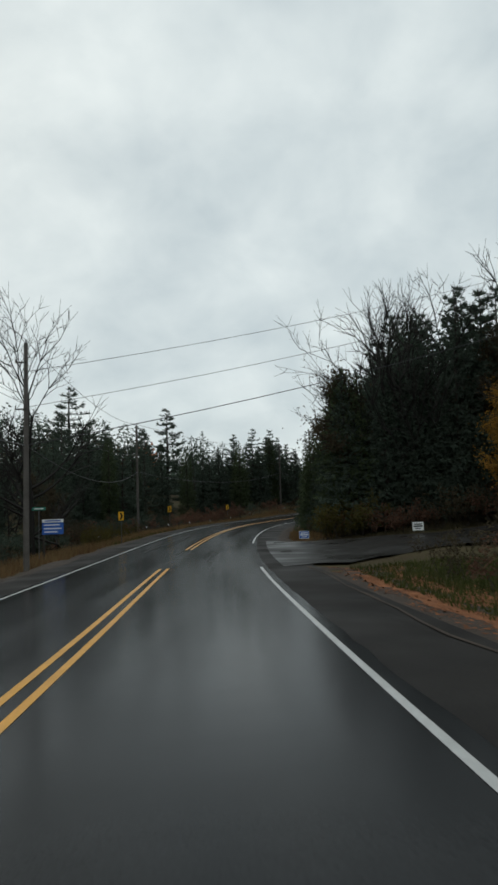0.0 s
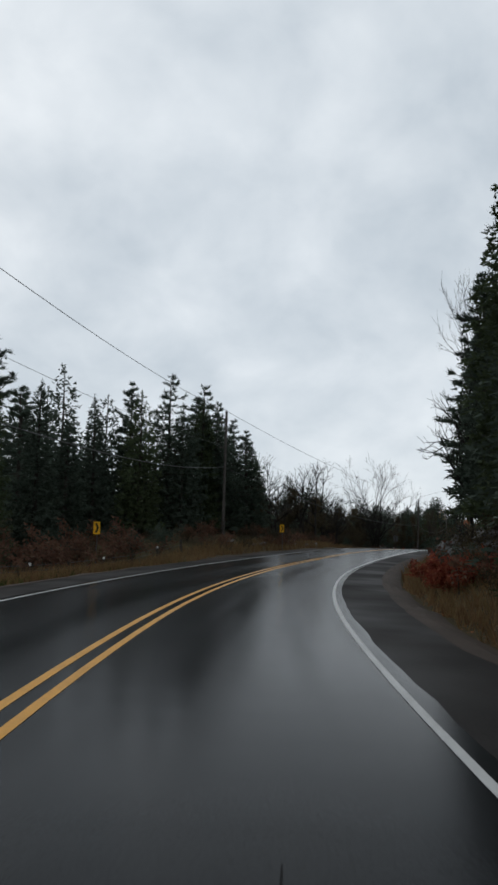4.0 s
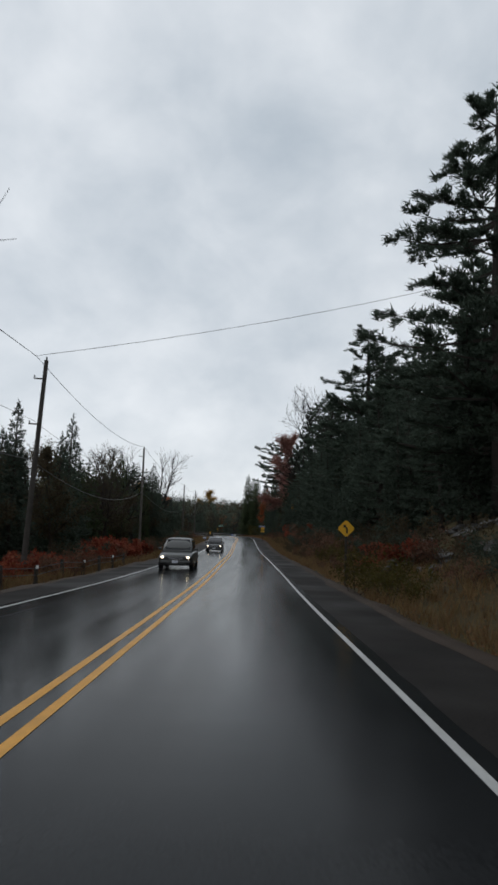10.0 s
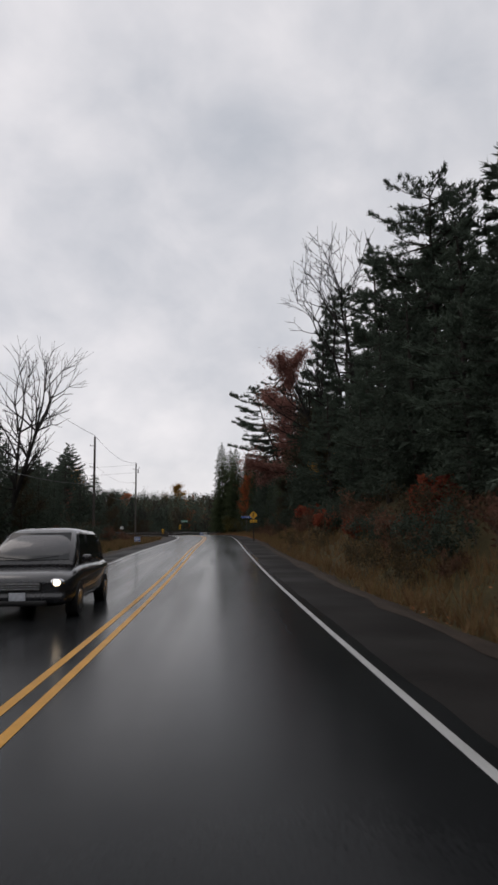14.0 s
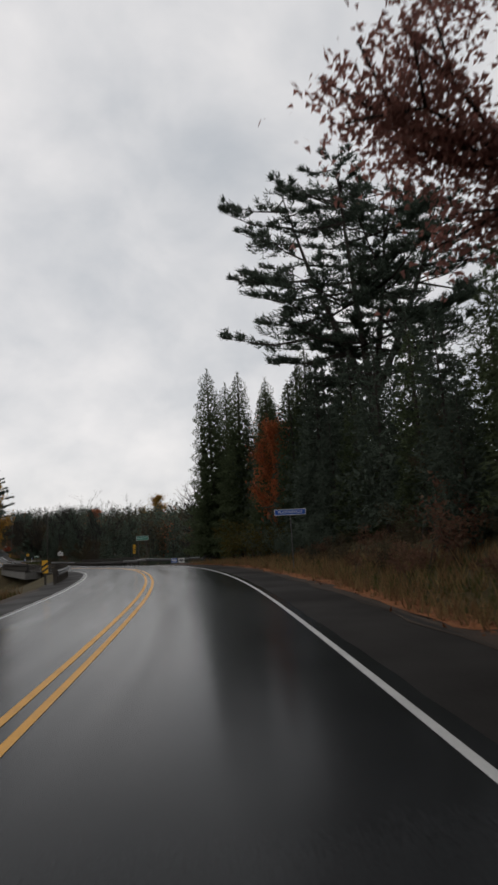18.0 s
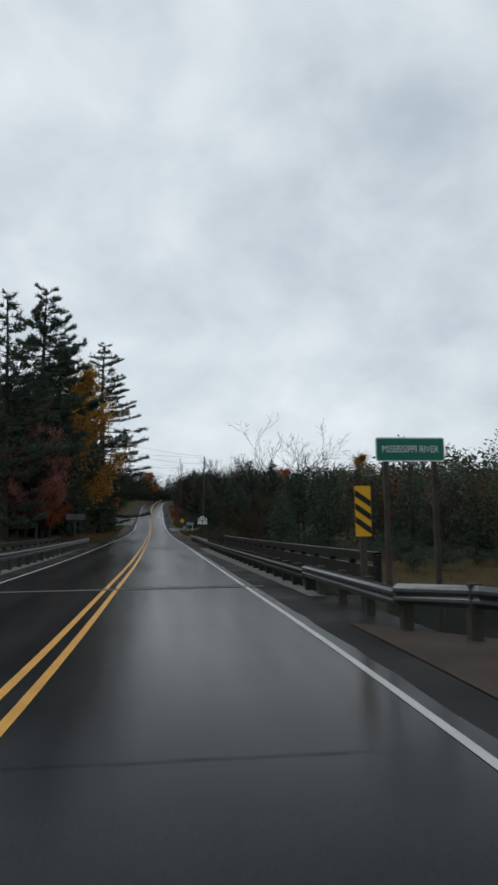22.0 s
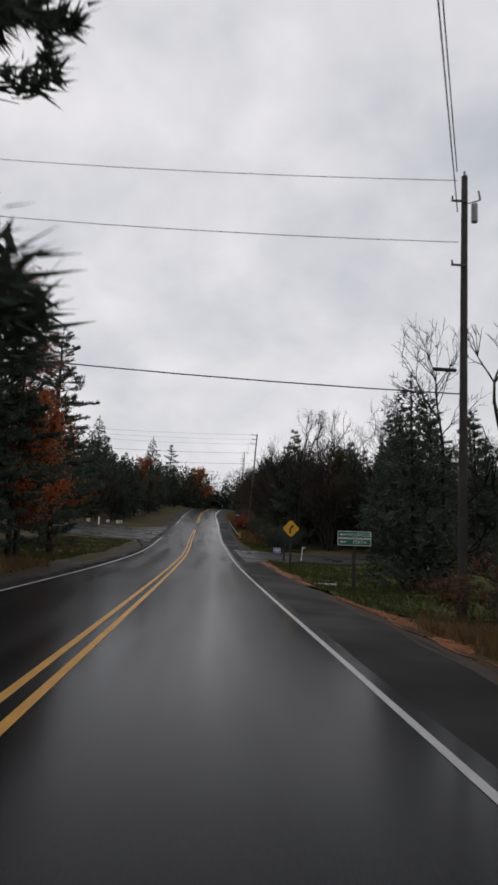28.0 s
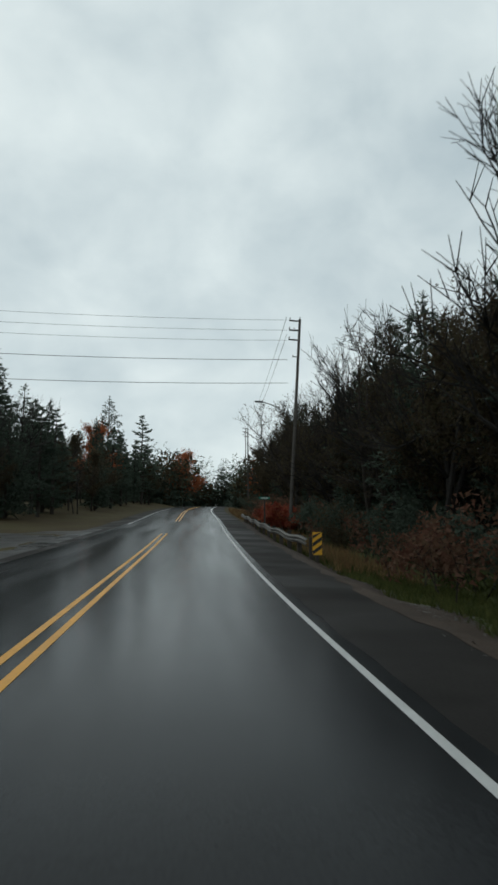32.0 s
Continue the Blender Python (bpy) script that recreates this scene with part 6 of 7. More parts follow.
def lawn_sign(t, lat, material, ink, turn=0.0, w=0.62, h=0.46, z=0.52, label="small blue lawn sign with white print on wire legs"):
    s = thing("lawn_sign", stand(t, lat, 0, turn), label, "lawn sign", "small lawn signs")
    for px in (-0.2, 0.2):
        bm = bmesh.new()
        tube(bm, (px, 0.01, -0.15), (px, 0.01, z), 0.006, 0.006, 6)
        part("wire_leg", bm, M["steel"], s)
    board("panel", w, h, z, material, s, "signwhite" if ink == "signwhite" else None, corner=0.01)
    bars([(0, z + 0.11, w * 0.7, 0.06), (0, z, w * 0.8, 0.08), (0, z - 0.12, w * 0.55, 0.04)], ink, s)
    return s


WHITE_SIGN = "small white lawn sign with dark print on wire legs"
lawn_sign(2.75, 6.6, "signblue", "signwhite", 12)
lawn_sign(2.5, 12.6, "signwhite", "signblack", 0, label=WHITE_SIGN)
lawn_sign(17.75, -6.2, "signblue", "signwhite", -15)
lawn_sign(22.35, 7.6, "signblue", "signwhite", 0, 0.66, 0.5)
lawn_sign(22.35, 8.4, "signwhite", "signblack", 0, 0.66, 0.5, label=WHITE_SIGN)
lawn_sign(31.7, 7.7, "signblue", "signwhite", 0)
for t, lat, w in ((34.6, -15.5, 0.5), (34.75, -13.0, 0.6), (34.8, -11.4, 0.9)):
    lawn_sign(t, lat, "signwhite" if w != 0.6 else "signblue", "signblack" if w != 0.6 else "signwhite", 0, w, 0.4, label=WHITE_SIGN if w != 0.6 else "small blue lawn sign with white print on wire legs")
bm = bmesh.new()
s = thing("marker_post", stand(34.7, -14.2), "white marker post beside the side road", "post")
part("post", box(bm, (0.22, 0.12, 1.2), (0, 0, 0.5), 0.02), M["signwhite"], s)

# the backs of boards that face the other way
for t, lat, up, w, h, name in ((10.3, -6.0, 1.75, 0.6, 0.8, "speed"), (25.85, -6.0, 2.5, 1.6, 0.5, "name")):
    s = thing("sign_back", stand(t, lat), "grey metal back of a road sign on a post", "road sign", "signs seen from behind")
    z = at(t, lat, up).z - s.matrix_world.translation.z
    post(s, z + 0.3, "wood", 0.05, 0, -0.06)
    board("panel", w, h, z, "signback", s)

# route markers past the bridge
s = thing("route_marker", stand(26.7, 6.0), "cluster of white route shields and arrow tabs on a post", "road sign")
z = at(26.7, 6.0, 2.1).z - s.matrix_world.translation.z
post(s, z + 0.5, "wood", 0.06)
for px in (-0.27, 0.27):
    shape("shield", [[(px - 0.15, z - 0.02), (px + 0.15, z - 0.02), (px + 0.24, z + 0.36), (px - 0.24, z + 0.36)]], "signwhite", s, -0.002)
    bars([(px, z + 0.2, 0.22, 0.16)], "signblack", s, -0.006)
    board("arrow_tab", 0.5, 0.22, z - 0.16, "signwhite", s, x=px)
    shape("arrow", [[(px - 0.15, z - 0.16), (px, z - 0.23), (px, z - 0.09)], [(px, z - 0.18), (px + 0.15, z - 0.18), (px + 0.15, z - 0.14), (px, z - 0.14)]], "signblack", s)
board("top_tab", 0.42, 0.2, z + 0.49, "signwhite", s)
bars([(0, z + 0.49, 0.28, 0.07)], "signblack", s)


# ---------------------------------------------------------------- rails, posts
def rail_run(t0, t1, lat0, lat1, height=0.72, gap=2.0, name="guard_rail", label="galvanised steel guard rail on wooden posts", sag=0.0, flare=None, material="steel", post="wood", thick=0.16):
    """A W-beam on posts; the beam is one bent sheet."""
    s = thing(name, Matrix.Identity(4), label, "guard rail", "guard rails")
    length = float(of(CHAIN, t1) - of(CHAIN, t0))
    prof = [(-0.155, 0.0), (-0.12, 0.0), (-0.085, 1.0), (-0.045, 1.0), (0.0, 0.1), (0.045, 1.0), (0.085, 1.0), (0.12, 0.0), (0.155, 0.0)]
    side = 1 if lat0 > 0 else -1
    n = max(2, int(length / 1.0))
    verts, faces = [], []
    for k in range(n + 1):
        t = ahead(t0, length * k / n)
        lat = lat0 + (lat1 - lat0) * k / n
        if flare:
            lat += flare(t)
        dip = sag * math.sin(k * 0.9) * 0.5
        z0 = height - 0.155 + dip
        for layer in (0.0, 0.005):
            for pz, px in prof:
                verts.append(at(t, lat - side * (0.08 * px - layer), z0 + pz))
        w = len(prof)
        if k:
            a, b = 2 * w * (k - 1), 2 * w * k
            for j in range(w - 1):
                faces.append((a + j, b + j, b + j + 1, a + j + 1))
                faces.append((a + w + j, a + w + j + 1, b + w + j + 1, b + w + j))
            faces.append((a, a + w, b + w, b))
            faces.append((a + w - 1, b + w - 1, b + 2 * w - 1, a + 2 * w - 1))
    me = mesh_from("beam", verts, faces, M[material])
    part("beam", me, parent=s)
    bm = bmesh.new()
    box(bm, (thick, 0.2, height + 0.9), (0, 0, (height - 0.9) / 2 + 0.03), 0.012)
    pm = bpy.data.meshes.new("post")
    bm.to_mesh(pm)
    bm.free()
    pm.materials.append(M[post])
    for k in range(int(length / gap) + 1):
        t = ahead(t0, k * gap)
        lat = lat0 + (lat1 - lat0) * k * gap / length + (flare(t) if flare else 0)
        o = part("post", pm, parent=s)
        o.matrix_world = Matrix.Translation(at(t, lat + side * 0.14, 0)) @ pose(0, 0, 0, 0, 0, yaw_of(t))
    return s


rail_run(22.65, 23.1, 4.85, 4.9, height=0.6)
rail_run(23.1, 25.3, 4.9, 4.9, height=0.52, gap=1.75, label="dark wet guard rail on black bridge posts", post="darkpost", thick=0.25, material="darkrail")
rail_run(25.3, 27.0, 4.9, 5.0, height=0.62)
rail_run(20.2, 25.75, -4.7, -4.7)
# the approach rail that swings round into the driveway
s = thing("guard_rail", Matrix.Identity(4), "galvanised guard rail turning in along the driveway", "guard rail", "guard rails")
verts, faces = [], []
prof = [(-0.155, 0.0), (-0.085, 0.08), (-0.045, 0.08), (0.0, 0.01), (0.045, 0.08), (0.085, 0.08), (0.155, 0.0)]
turn = [(22.65, 4.85), (22.58, 5.6), (22.54, 7.0), (22.52, 9.0), (22.52, 11.0), (22.52, 13.0)]
for k, (t, lat) in enumerate(turn):
    base = at(t, lat, 0.0)
    base.z = max(land(t, lat).z, base.z - 0.25)
    back = Vector((math.cos(heading(t) + 1.57), math.sin(heading(t) + 1.57), 0)) if k else Vector((1, 0, 0))
    for pz, px in prof:
        verts.append(base - back * px + Vector((0, 0, 0.57 + pz)))
    if k:
        w = len(prof)
        faces += [(w * (k - 1) + j, w * k + j, w * k + j + 1, w * (k - 1) + j + 1) for j in range(w - 1)]
    if k:
        o = part("post", box(bmesh.new(), (0.18, 0.18, 1.5), (0, 0, 0), 0.012), M["wood"], s)
        o.matrix_world = Matrix.Translation(base + back * 0.12 + Vector((0, 0, 0.0))) @ pose(0, 0, 0, 0, 0, yaw_of(t))
part("beam", mesh_from("beam", verts, faces, M["steel"]), parent=s)
rail_run(33.65, 36.2, 5.8, 5.6, height=0.55, gap=3.0, label="old bent guard rail leaning along the ditch", sag=0.1, material="concrete")

# bridge: deck edge, parapets
for side in (1, -1):
    s = thing("bridge_parapet", Matrix.Identity(4), "old bridge parapet with posts and two broad dark beams", "bridge", "bridge parapets")
    t0, t1, lat = 23.0, 25.4, 6.3 * side
    verts, faces = [], []
    for k, t in enumerate(np.linspace(t0, t1, 26)):
        for dl, up in ((-0.28, -0.03), (-0.28, 0.10), (0.28, 0.10), (0.28, -0.7)):
            verts.append(at(t, lat + dl, up))
        if k:
            faces += [(4 * (k - 1) + j, 4 * k + j, 4 * k + (j + 1) % 4, 4 * (k - 1) + (j + 1) % 4) for j in range(4)]
    part("kerb_beam", mesh_from("kerb_beam", verts, faces, M["darkrail"]), parent=s)
    for up, hgt in ((0.82, 0.22), (0.38, 0.44)):
        verts, faces = [], []
        for k, t in enumerate(np.linspace(t0, t1, 26)):
            for dl, dz in ((-0.09, -hgt / 2), (-0.09, hgt / 2), (0.09, hgt / 2), (0.09, -hgt / 2)):
                verts.append(at(t, lat + dl, up + dz))
            if k:
                faces += [(4 * (k - 1) + j, 4 * k + j, 4 * k + (j + 1) % 4, 4 * (k - 1) + (j + 1) % 4) for j in range(4)]
        part("rail", mesh_from("rail", verts, faces, M["darkrail"]), parent=s)
    pm = bpy.data.meshes.new("post")
    box_bm = box(bmesh.new(), (0.15, 0.24, 0.85), (0.0, 0, 0.45), 0.02)
    box_bm.to_mesh(pm)
    box_bm.free()
    pm.materials.append(M["darkpost"])
    span = float(of(CHAIN, t1) - of(CHAIN, t0))
    for k in range(int(span / 2.2) + 1):
        t = ahead(t0, 2.2 * k)
        o = part("post", pm, parent=s)
        o.matrix_world = Matrix.Translation(at(t, lat, 0)) @ pose(0, 0, 0, 0, 0, yaw_of(t))
for side in (1, -1):
    lo, hi = (5.05, 6.02) if side > 0 else (-6.02, -5.05)
    tagged(new("footway", ribbon("footway", M["footway"], 23.0, 25.4, lo, hi, -0.018 if side > 0 else 0.0, up1=0.0 if side > 0 else -0.018)), "flooded narrow footway along the bridge parapet", "footway", kind="structure")
verts = [at(t, lat, up) for t in np.linspace(23.0, 25.4, 14) for lat, up in ((-6.6, -0.03), (6.6, -0.03), (6.6, -0.8), (-6.6, -0.8))]
faces = [(4 * k + j, 4 * k + (j + 1) % 4, 4 * k + 4 + (j + 1) % 4, 4 * k + 4 + j) for k in range(13) for j in range(4)] + [(0, 1, 2, 3), (52, 55, 54, 53)]
tagged(new("bridge_deck", mesh_from("bridge_deck", verts, faces, M["concrete"])), "concrete deck of the river bridge", "bridge", kind="structure")
water_z = at(24.2, 0).z - 3.3
verts = [Vector((*at(t, lat)[:2], water_z)) for t in (22.3, 22.9, 23.5, 24.2, 24.9, 25.5, 26.3) for lat in (-94, -40, 0, 40, 94)]
faces = [(5 * k + j, 5 * k + j + 1, 5 * k + 6 + j, 5 * k + 5 + j) for k in range(6) for j in range(4)]
tagged(new("water", mesh_from("water", verts, faces, M["water"])), "dark rippled river water reflecting the sky", "river", kind="structure")

# cable guide posts on the outside of the bends
def guide_fence(t0, t1, lat, gap, height, label):
    s = thing("guide_fence", Matrix.Identity(4), label, "fence", "cable guide fences")
    length = float(of(CHAIN, t1) - of(CHAIN, t0))
    bm = bmesh.new()
    tube(bm, (0, 0, -0.4), (0, 0, height), 0.09, 0.08, 8)
    pm = bpy.data.meshes.new("post")
    bm.to_mesh(pm)
    bm.free()
    pm.materials.append(M["wood"])
    tops = []
    for k in range(int(length / gap) + 1):
        t = ahead(t0, k * gap)
        p = land(t, lat)
        o = part("post", pm, parent=s)
        o.matrix_world = Matrix.Translation(p) @ pose(0, 0, 0, PLANT.gauss(0, 2), PLANT.gauss(0, 2), 0)
        if k % 2 == 0:
            c = box(bmesh.new(), (0.1, 0.02, 0.12), (0, -0.1, height - 0.06), 0.004)
            c = part("reflector", c, M["signwhite"], o)
        tops.append(np.array(p))
    for up in (height * 0.55, height * 0.85):
        soup = Soup()
        soup.pipe([a + (0, 0, up) for a in tops], 0.014, 0.014, 5)
        part("cable", soup.mesh("cable", M["wire"]), parent=s)
    return s


guide_fence(3.5, 7.0, -9.0, 3.6, 0.75, "grey wooden guide posts strung with cable")
guide_fence(9.8, 12.9, -6.2, 3.8, 0.8, "grey wooden guide posts strung with cable before red sumac")


# ---------------------------------------------------------------- poles and wires
def utility_pole(t, lat, up, lean=0.0, arm=False, lamp=False, cans=False, r=0.14):
    base = land(t, lat)
    h = at(t, lat, up).z - base.z
    s = thing("utility_pole", Matrix.Translation(base) @ pose(0, 0, 0, 0, lean, yaw_of(t)), "weathered grey wooden utility pole", "utility pole", "roadside utility poles")
    bm = bmesh.new()
    tube(bm, (0, 0, -0.5), (0, 0, h), r, r * 0.68, 12)
    part("pole", bm, M["pole"], s)
    bm = bmesh.new()
    tube(bm, (0, 0, h - 0.02), (0, 0, h + 0.16), 0.03, 0.045, 8)
    part("insulator", bm, M["insulator"], s)
    for z in (h - 0.9, h - 3.0):
        bm = bmesh.new()
        box(bm, (0.5, 0.06, 0.06), (-0.2, -0.12, z), 0.01)
        tube(bm, (-0.42, -0.12, z), (-0.42, -0.12, z + 0.14), 0.02, 0.035, 8)
        part("bracket", bm, M["pole"], s)
    if arm:
        for k in range(3):
            bm = bmesh.new()
            box(bm, (0.9, 0.09, 0.10), (-0.35, 0, h - 0.15 - 0.75 * k), 0.01)
            tube(bm, (-0.75, 0, h - 0.1 - 0.75 * k), (-0.75, 0, h + 0.08 - 0.75 * k), 0.03, 0.045, 8)
            part("crossarm", bm, M["pole"], s)
    if cans:
        bm = bmesh.new()
        tube(bm, (0.32, 0, h - 1.5), (0.32, 0, h - 0.9), 0.1, 0.1, 12)
        tube(bm, (0.1, 0, h - 0.9), (0.5, 0, h - 0.75), 0.02, 0.02, 6)
        tube(bm, (0.5, 0, h - 0.75), (0.45, 0, h - 0.45), 0.04, 0.03, 8)
        part("fuse_cutout", bm, M["insulator"], s)
        bm = bmesh.new()
        tube(bm, (-0.95, -0.05, h - 6.3), (-0.25, -0.05, h - 6.3), 0.06, 0.06, 10)
        part("cable_splice", bm, M["wire"], s)
    if lamp:
        soup = Soup()
        a = np.array([0.0, 0, h * 0.52])
        for k in range(6):
            b = np.array([-0.42 * (k + 1), 0, h * 0.52 + 1.25 * math.sin((k + 1) / 6 * 1.4)])
            soup.limb(a, b, 0.035, 0.035, 6)
            a = b
        part("lamp_arm", soup.mesh("lamp_arm", M["steel"]), parent=s)
        bm = bmesh.new()
        box(bm, (0.6, 0.22, 0.12), (a[0] - 0.25, 0, a[2]), 0.04)
        part("lamp_head", bm, M["signback"], s)
    return base + Vector((0, 0, h)), s


def wire(a, b, sag, r=0.016, label="thin black overhead power wire"):
    soup = Soup()
    a, b = np.array(a), np.array(b)
    n = 14
    pts = [a + (b - a) * k / n - np.array([0, 0, sag * 4 * (k / n) * (1 - k / n)]) for k in range(n + 1)]
    soup.pipe(pts, r, r, 4)
    tagged(new("overhead_wire", soup.mesh("overhead_wire", M["wire"])), label, "wire", "overhead wires")


tops = {}
for key, t, lat, up, more in (
    ("a", 2.0, -6.4, 9.9, {}), ("b", 4.3, -9.4, 10.3, {}), ("c", 7.4, -9.9, 11.4, {"lean": 1.0}), ("d", 11.9, -8.2, 9.6, {"lean": 2.5}), ("e", 14.3, -9.4, 10.9, {}), ("f", 17.8, -10.6, 10.6, {}), ("g", 20.0, -9.8, 11.3, {"cans": True}),
    ("u", 26.3, -10.5, 12.0, {}), ("v", 29.2, 9.0, 13.1, {"cans": True, "lean": 1.0}), ("w", 35.4, 8.4, 15.6, {"arm": True, "lamp": True, "lean": 3.5}), ("y", 40.8, 9.6, 15.0, {"arm": True}), ("x", 43.6, 8.0, 20.0, {"arm": True}),
    ("l", 30.0, -9.6, 11.0, {}), ("z", -2.5, -8.5, 10.5, {}),
):
    tops[key], _ = utility_pole(t, lat, up, **more)
UP = Vector((0, 0, 1))
for a, b in ("za", "ab", "bc", "cd", "de", "ef", "fg"):
    wire(tops[a] + UP * 0.15, tops[b] + UP * 0.15, 0.9, 0.018)
    wire(tops[a] - UP * 2.8, tops[b] - UP * 2.8, 0.8, 0.010)
    wire(tops[a] - UP * 4.6, tops[b] - UP * 4.6, 1.3, 0.022, "thick black overhead telephone cable")
for a, b in ("uv", "wy", "yx"):
    wire(tops[a] + UP * 0.15, tops[b] + UP * 0.15, 0.7)
    wire(tops[a] - UP * 1.2, tops[b] - UP * 1.2, 0.7)
# spans across the road
for key, t, lat, drops in (("a", 2.9, 30, (1.3, 2.9, 4.6)), ("d", 12.6, 24, (-0.2,)), ("v", 29.6, -30, (0.15, 2.2, 7.0)), ("w", 35.0, -40, (0.1, 0.9, 1.7, 3.2, 5.0)), ("g", 21.2, -60, (0.2, 1.4))):
    for k in drops:
        end = at(t, lat, 0)
        end.z = tops[key].z - k + {"d": 11.5, "a": 10.5, "v": 4.8}.get(key, 0.3)
        wire(tops[key] - UP * k, end, 0.7, 0.02 if k > 3 else 0.012)


# ---------------------------------------------------------------- letter boxes, bin, culvert
s = thing("letter_box_post", stand(31.2, 7.4), "grey wooden post with a flat letter box shelf", "letter box")
part("post", box(bmesh.new(), (0.14, 0.14, 1.5), (0, 0, 0.45), 0.015), M["wood"], s)
part("shelf", box(bmesh.new(), (0.62, 0.36, 0.06), (0, 0, 1.22), 0.012), M["wood"], s)
s = thing("number_post", stand(31.3, 8.9), "white leaning post with a small blue number plate", "post")
part("post", box(bmesh.new(), (0.09, 0.09, 1.4), (0.04, 0, 0.5), 0.01, (0, 5, 0)), M["signwhite"], s)
board("number_plate", 0.3, 0.13, 1.16, "signblue", s, x=0.24)
bars([(0.24, 1.16, 0.18, 0.05)], "signwhite", s)
s = thing("waste_bin", stand(22.0, 9.2), "dark plastic bin beside the driveway", "bin")
bm = bmesh.new()
tube(bm, (0, 0, 0), (0, 0, 0.62), 0.2, 0.25, 16)
part("body", bm, M["tyre"], s)
bm = bmesh.new()
tube(bm, (0, 0, 0.62), (0, 0, 0.70), 0.27, 0.22, 16)
part("lid", bm, M["tyre"], s)
s = thing("culvert_pipe", stand(29.82, 6.7, 0.05, 65), "corrugated steel culvert end in the ditch", "pipe")
soup = Soup()
for k in range(10):
    soup.limb((0, -0.6 + 0.1 * k, 0), (0, -0.55 + 0.1 * k, 0), 0.09, 0.105, 16)
    soup.limb((0, -0.55 + 0.1 * k, 0), (0, -0.5 + 0.1 * k, 0), 0.105, 0.09, 16)
part("barrel", soup.mesh("barrel", M["insulator"]), parent=s)


# ---------------------------------------------------------------- vehicles
def loft(bm, rings):
    """Joins rings of points into a closed skin."""
    rows = [[bm.verts.new(p) for p in ring] for ring in rings]
    n = len(rows[0])
    for a, b in zip(rows, rows[1:]):
        for k in range(n):
            bm.faces.new((a[k], a[(k + 1) % n], b[(k + 1) % n], b[k]))
    bm.faces.new(rows[0][::-1])
    bm.faces.new(rows[-1])
    bmesh.ops.recalc_face_normals(bm, faces=bm.faces)
    return bm


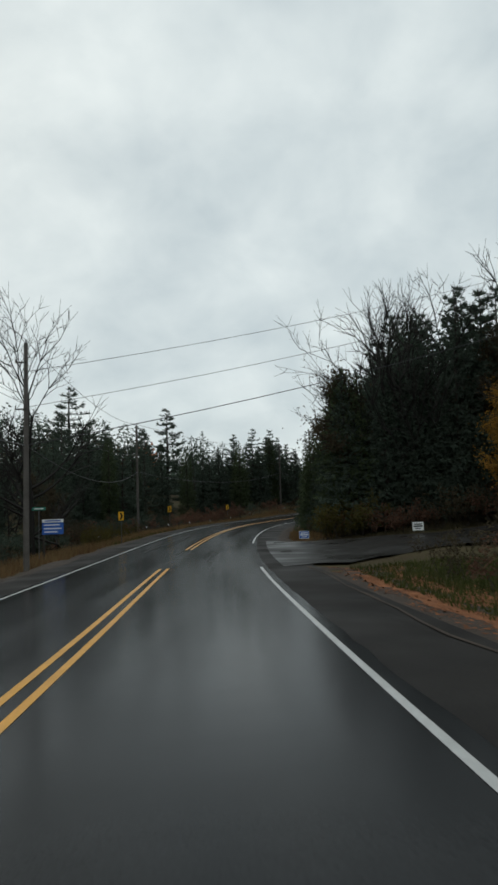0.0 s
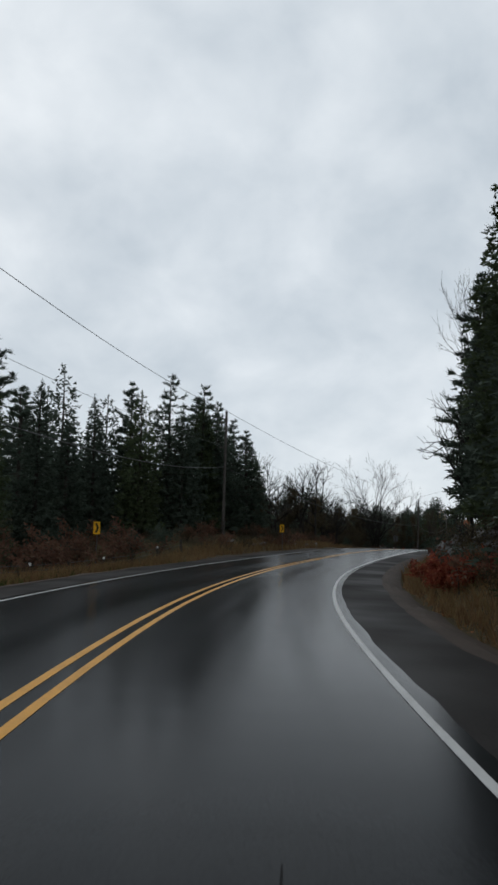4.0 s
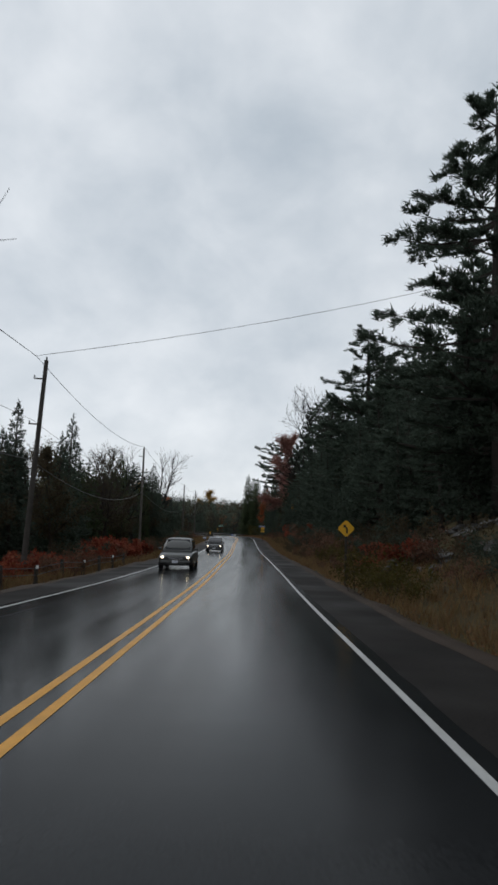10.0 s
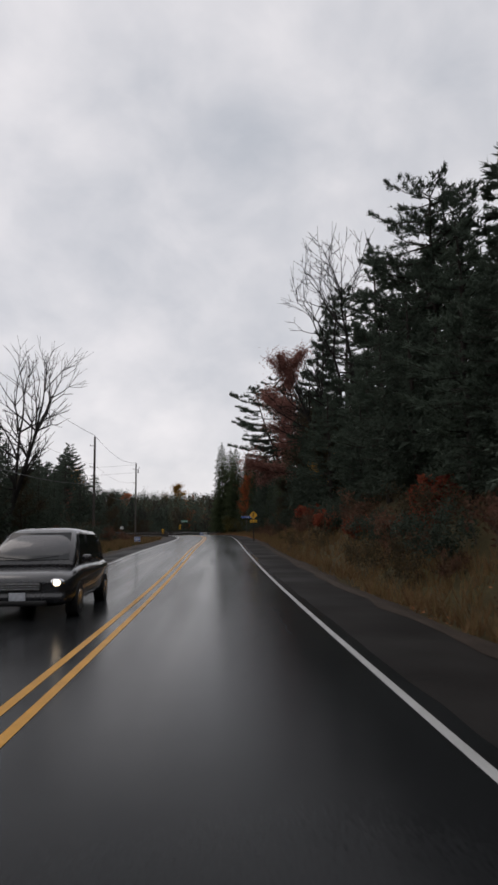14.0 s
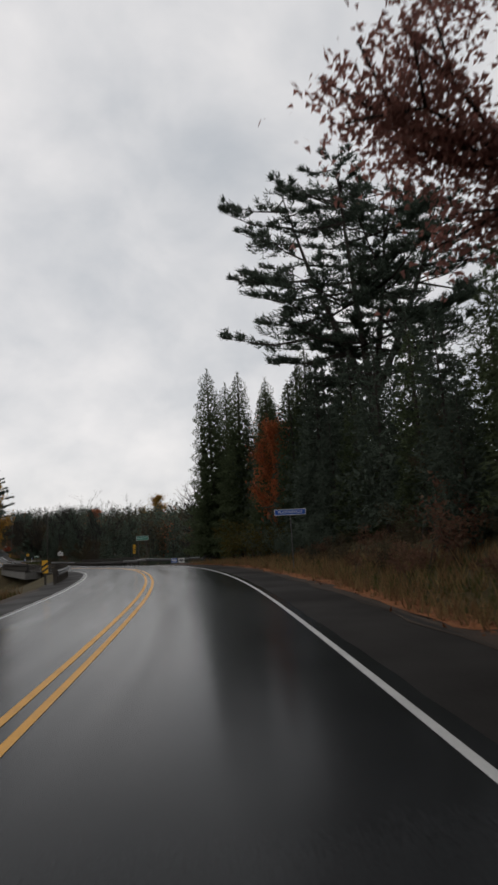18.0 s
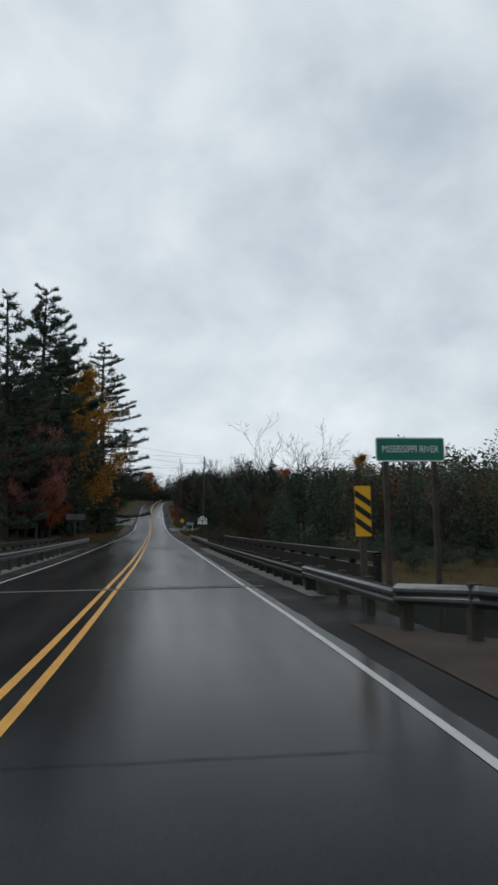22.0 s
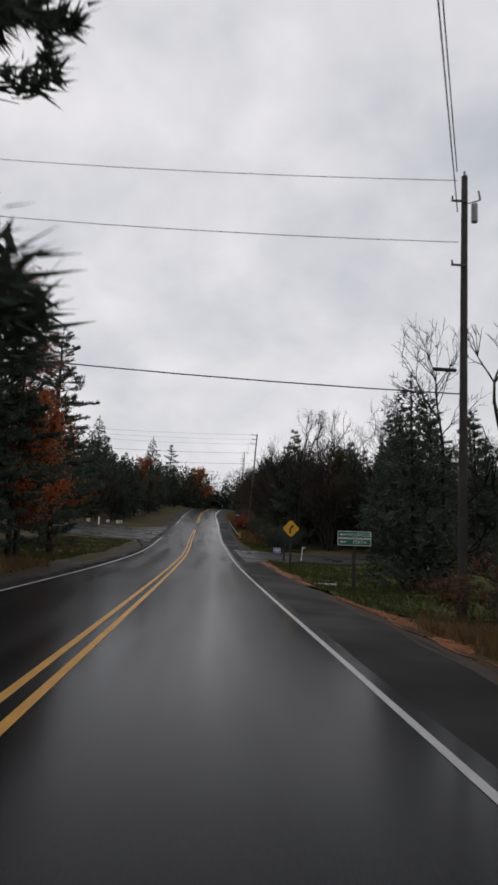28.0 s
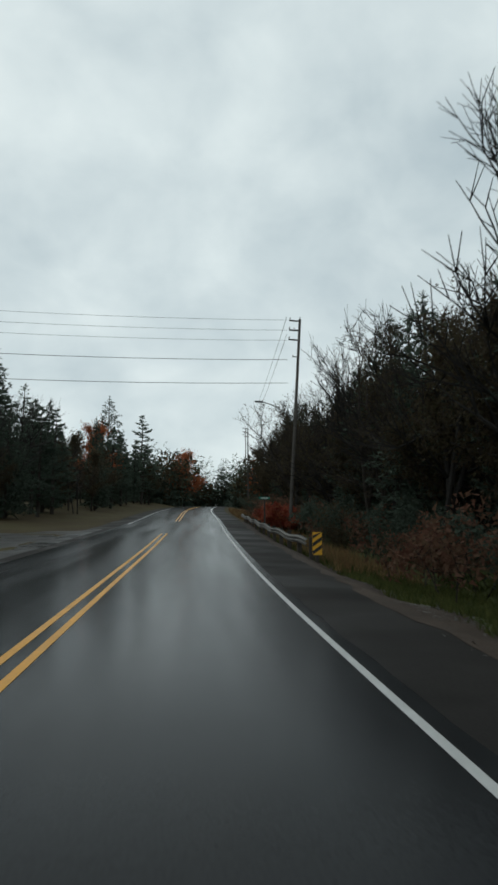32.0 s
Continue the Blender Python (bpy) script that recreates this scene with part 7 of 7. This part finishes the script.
def car(t, lat, width, height, length, label, van=False):
    """An oncoming car: it looks back down the lane, with its lamps lit."""
    s = thing("minivan" if van else "suv", Matrix.Translation(at(t, lat, 0.0)) @ pose(0, 0, 0, 0, 0, yaw_of(t)), label, "car", "oncoming cars")
    w, belt_z = width / 2, height * 0.58
    paint = M["carpaint" if van else "greypaint"]

    def ring(y, z0, z1, half, p=4.0, n=20):
        pts = []
        for k in range(n):
            c, q = math.cos(2 * math.pi * (k + 0.5) / n), math.sin(2 * math.pi * (k + 0.5) / n)
            pts.append((half * math.copysign(abs(c) ** (2 / p), c), y, (z0 + z1) / 2 + (z1 - z0) / 2 * math.copysign(abs(q) ** (2 / p), q)))
        return pts

    def skin(name, rows, p):
        ob = part(name, loft(bmesh.new(), [ring(*row, p) for row in rows]), paint, s)
        for f in ob.data.polygons:
            f.use_smooth = len(f.vertices) == 4
        return ob

    b = belt_z
    skin("body", ((0.0, 0.38, b * 0.70, w * 0.76), (0.07, 0.28, b * 0.79, w * 0.91), (0.3, 0.24, b * 0.87, w * 0.98), (0.85, 0.22, b * 0.95, w), (1.3, 0.22, b * 1.0, w), (length * 0.5, 0.22, b * 1.02, w), (length - 0.4, 0.24, b * 1.02, w), (length - 0.06, 0.34, b * 0.95, w * 0.94), (length, 0.45, b * 0.85, w * 0.86)), 5.0)
    y0 = 0.80 if van else 1.05
    rake = 0.95 if van else 0.78
    skin("cabin", ((y0, b * 0.9, b * 1.0, w * 0.88), (y0 + rake * 0.5, b * 0.9, b + (height - b) * 0.52, w * 0.84), (y0 + rake, b * 0.9, height * 0.965, w * 0.76), (y0 + rake + 0.5, b * 0.9, height, w * 0.74), (length - 0.8, b * 0.9, height * 0.985, w * 0.74), (length - 0.25, b * 0.9, height * 0.86, w * 0.78), (length - 0.04, b * 0.9, b * 1.03, w * 0.82)), 6.0)

    def pane(name, pts, material="carglass", parent=None):
        bm = bmesh.new()
        f = bm.faces.new([bm.verts.new(p) for p in pts])
        f.normal_update()
        made = bmesh.ops.extrude_face_region(bm, geom=[f])["geom"]
        bmesh.ops.translate(bm, vec=f.normal * 0.03, verts=[v for v in made if isinstance(v, bmesh.types.BMVert)])
        bmesh.ops.recalc_face_normals(bm, faces=bm.faces)
        return part(name, bm, M[material], parent or s)

    lo, hi = y0 + rake * 0.10, y0 + rake * 0.92
    zl, zh = b + (height - b) * 0.12, b + (height - b) * 0.86
    glass = pane("windscreen", [(-w * 0.76, lo, zl), (w * 0.76, lo, zl), (w * 0.64, hi, zh), (-w * 0.64, hi, zh)])
    for sx in (-1, 1):
        part("wiper", box(bmesh.new(), (w * 0.7, 0.02, 0.02), (sx * w * 0.3 - 0.1, lo - 0.03, zl + 0.03), 0.004, (0, -6 * sx, 0)), M["signblack"], glass)
        for a, e in ((hi + 0.12, length * 0.5), (length * 0.53, length * 0.8)):
            pane("side_window", [(sx * w * 0.87, a - 0.25, b * 1.06), (sx * w * 0.87, e, b * 1.06), (sx * w * 0.77, e - 0.05, height * 0.92), (sx * w * 0.77, a, height * 0.92)])
        bm = bmesh.new()
        bmesh.ops.create_uvsphere(bm, u_segments=16, v_segments=10, radius=1.0, matrix=Matrix.Translation((sx * w * 0.70, 0.12, b * 0.68)) @ Matrix.Diagonal((0.19, 0.13, 0.095, 1)))
        lamp = part("headlight", bm, M["chrome"], s, "chrome headlight housing")
        bm = bmesh.new()
        bmesh.ops.create_uvsphere(bm, u_segments=14, v_segments=8, radius=1.0, matrix=Matrix.Translation((sx * w * 0.72, 0.02, b * 0.68)) @ Matrix.Diagonal((0.075, 0.045, 0.065, 1)))
        part("lit_lens", bm, M["headlight"], lamp, "lit warm white lens")
        part("wing_mirror", box(bmesh.new(), (0.2, 0.12, 0.15), (sx * (w + 0.06), y0 + 0.45, b * 1.1), 0.05), paint, s)
        for y in (0.85, length - 0.9):
            bm = bmesh.new()
            tube(bm, (sx * (w - 0.22), y, 0.34), (sx * (w + 0.01), y, 0.34), 0.34, 0.33, 20)
            wheel = part("wheel", bm, M["tyre"], s)
            bm = bmesh.new()
            tube(bm, (sx * (w + 0.0), y, 0.34), (sx * (w + 0.02), y, 0.34), 0.21, 0.19, 16)
            part("rim", bm, M["chrome"], wheel)
    grille = part("grille", box(bmesh.new(), (w * 0.82, 0.06, 0.15), (0, 0.0, b * 0.62), 0.03), M["signblack"], s)
    for dz in (-0.045, 0.0, 0.045):
        part("chrome_bar", box(bmesh.new(), (w * 0.8, 0.02, 0.014), (0, -0.035, b * 0.62 + dz), 0.004), M["chrome"], grille)
    part("bumper", box(bmesh.new(), (w * 1.8, 0.24, 0.2), (0, 0.05, 0.42), 0.08), paint, s)
    part("air_intake", box(bmesh.new(), (w * 1.1, 0.1, 0.1), (0, -0.03, 0.33), 0.03), M["signblack"], s)
    part("number_plate", box(bmesh.new(), (0.30, 0.02, 0.15), (0, -0.085, 0.45), 0.004), M["plate"], s)
    return s


car(12.2, -2.0, 1.82, 1.68, 4.5, "dark grey SUV with lit headlights in the oncoming lane")
car(14.75, -1.95, 1.95, 1.75, 4.9, "black minivan with lit headlights in the oncoming lane", True)
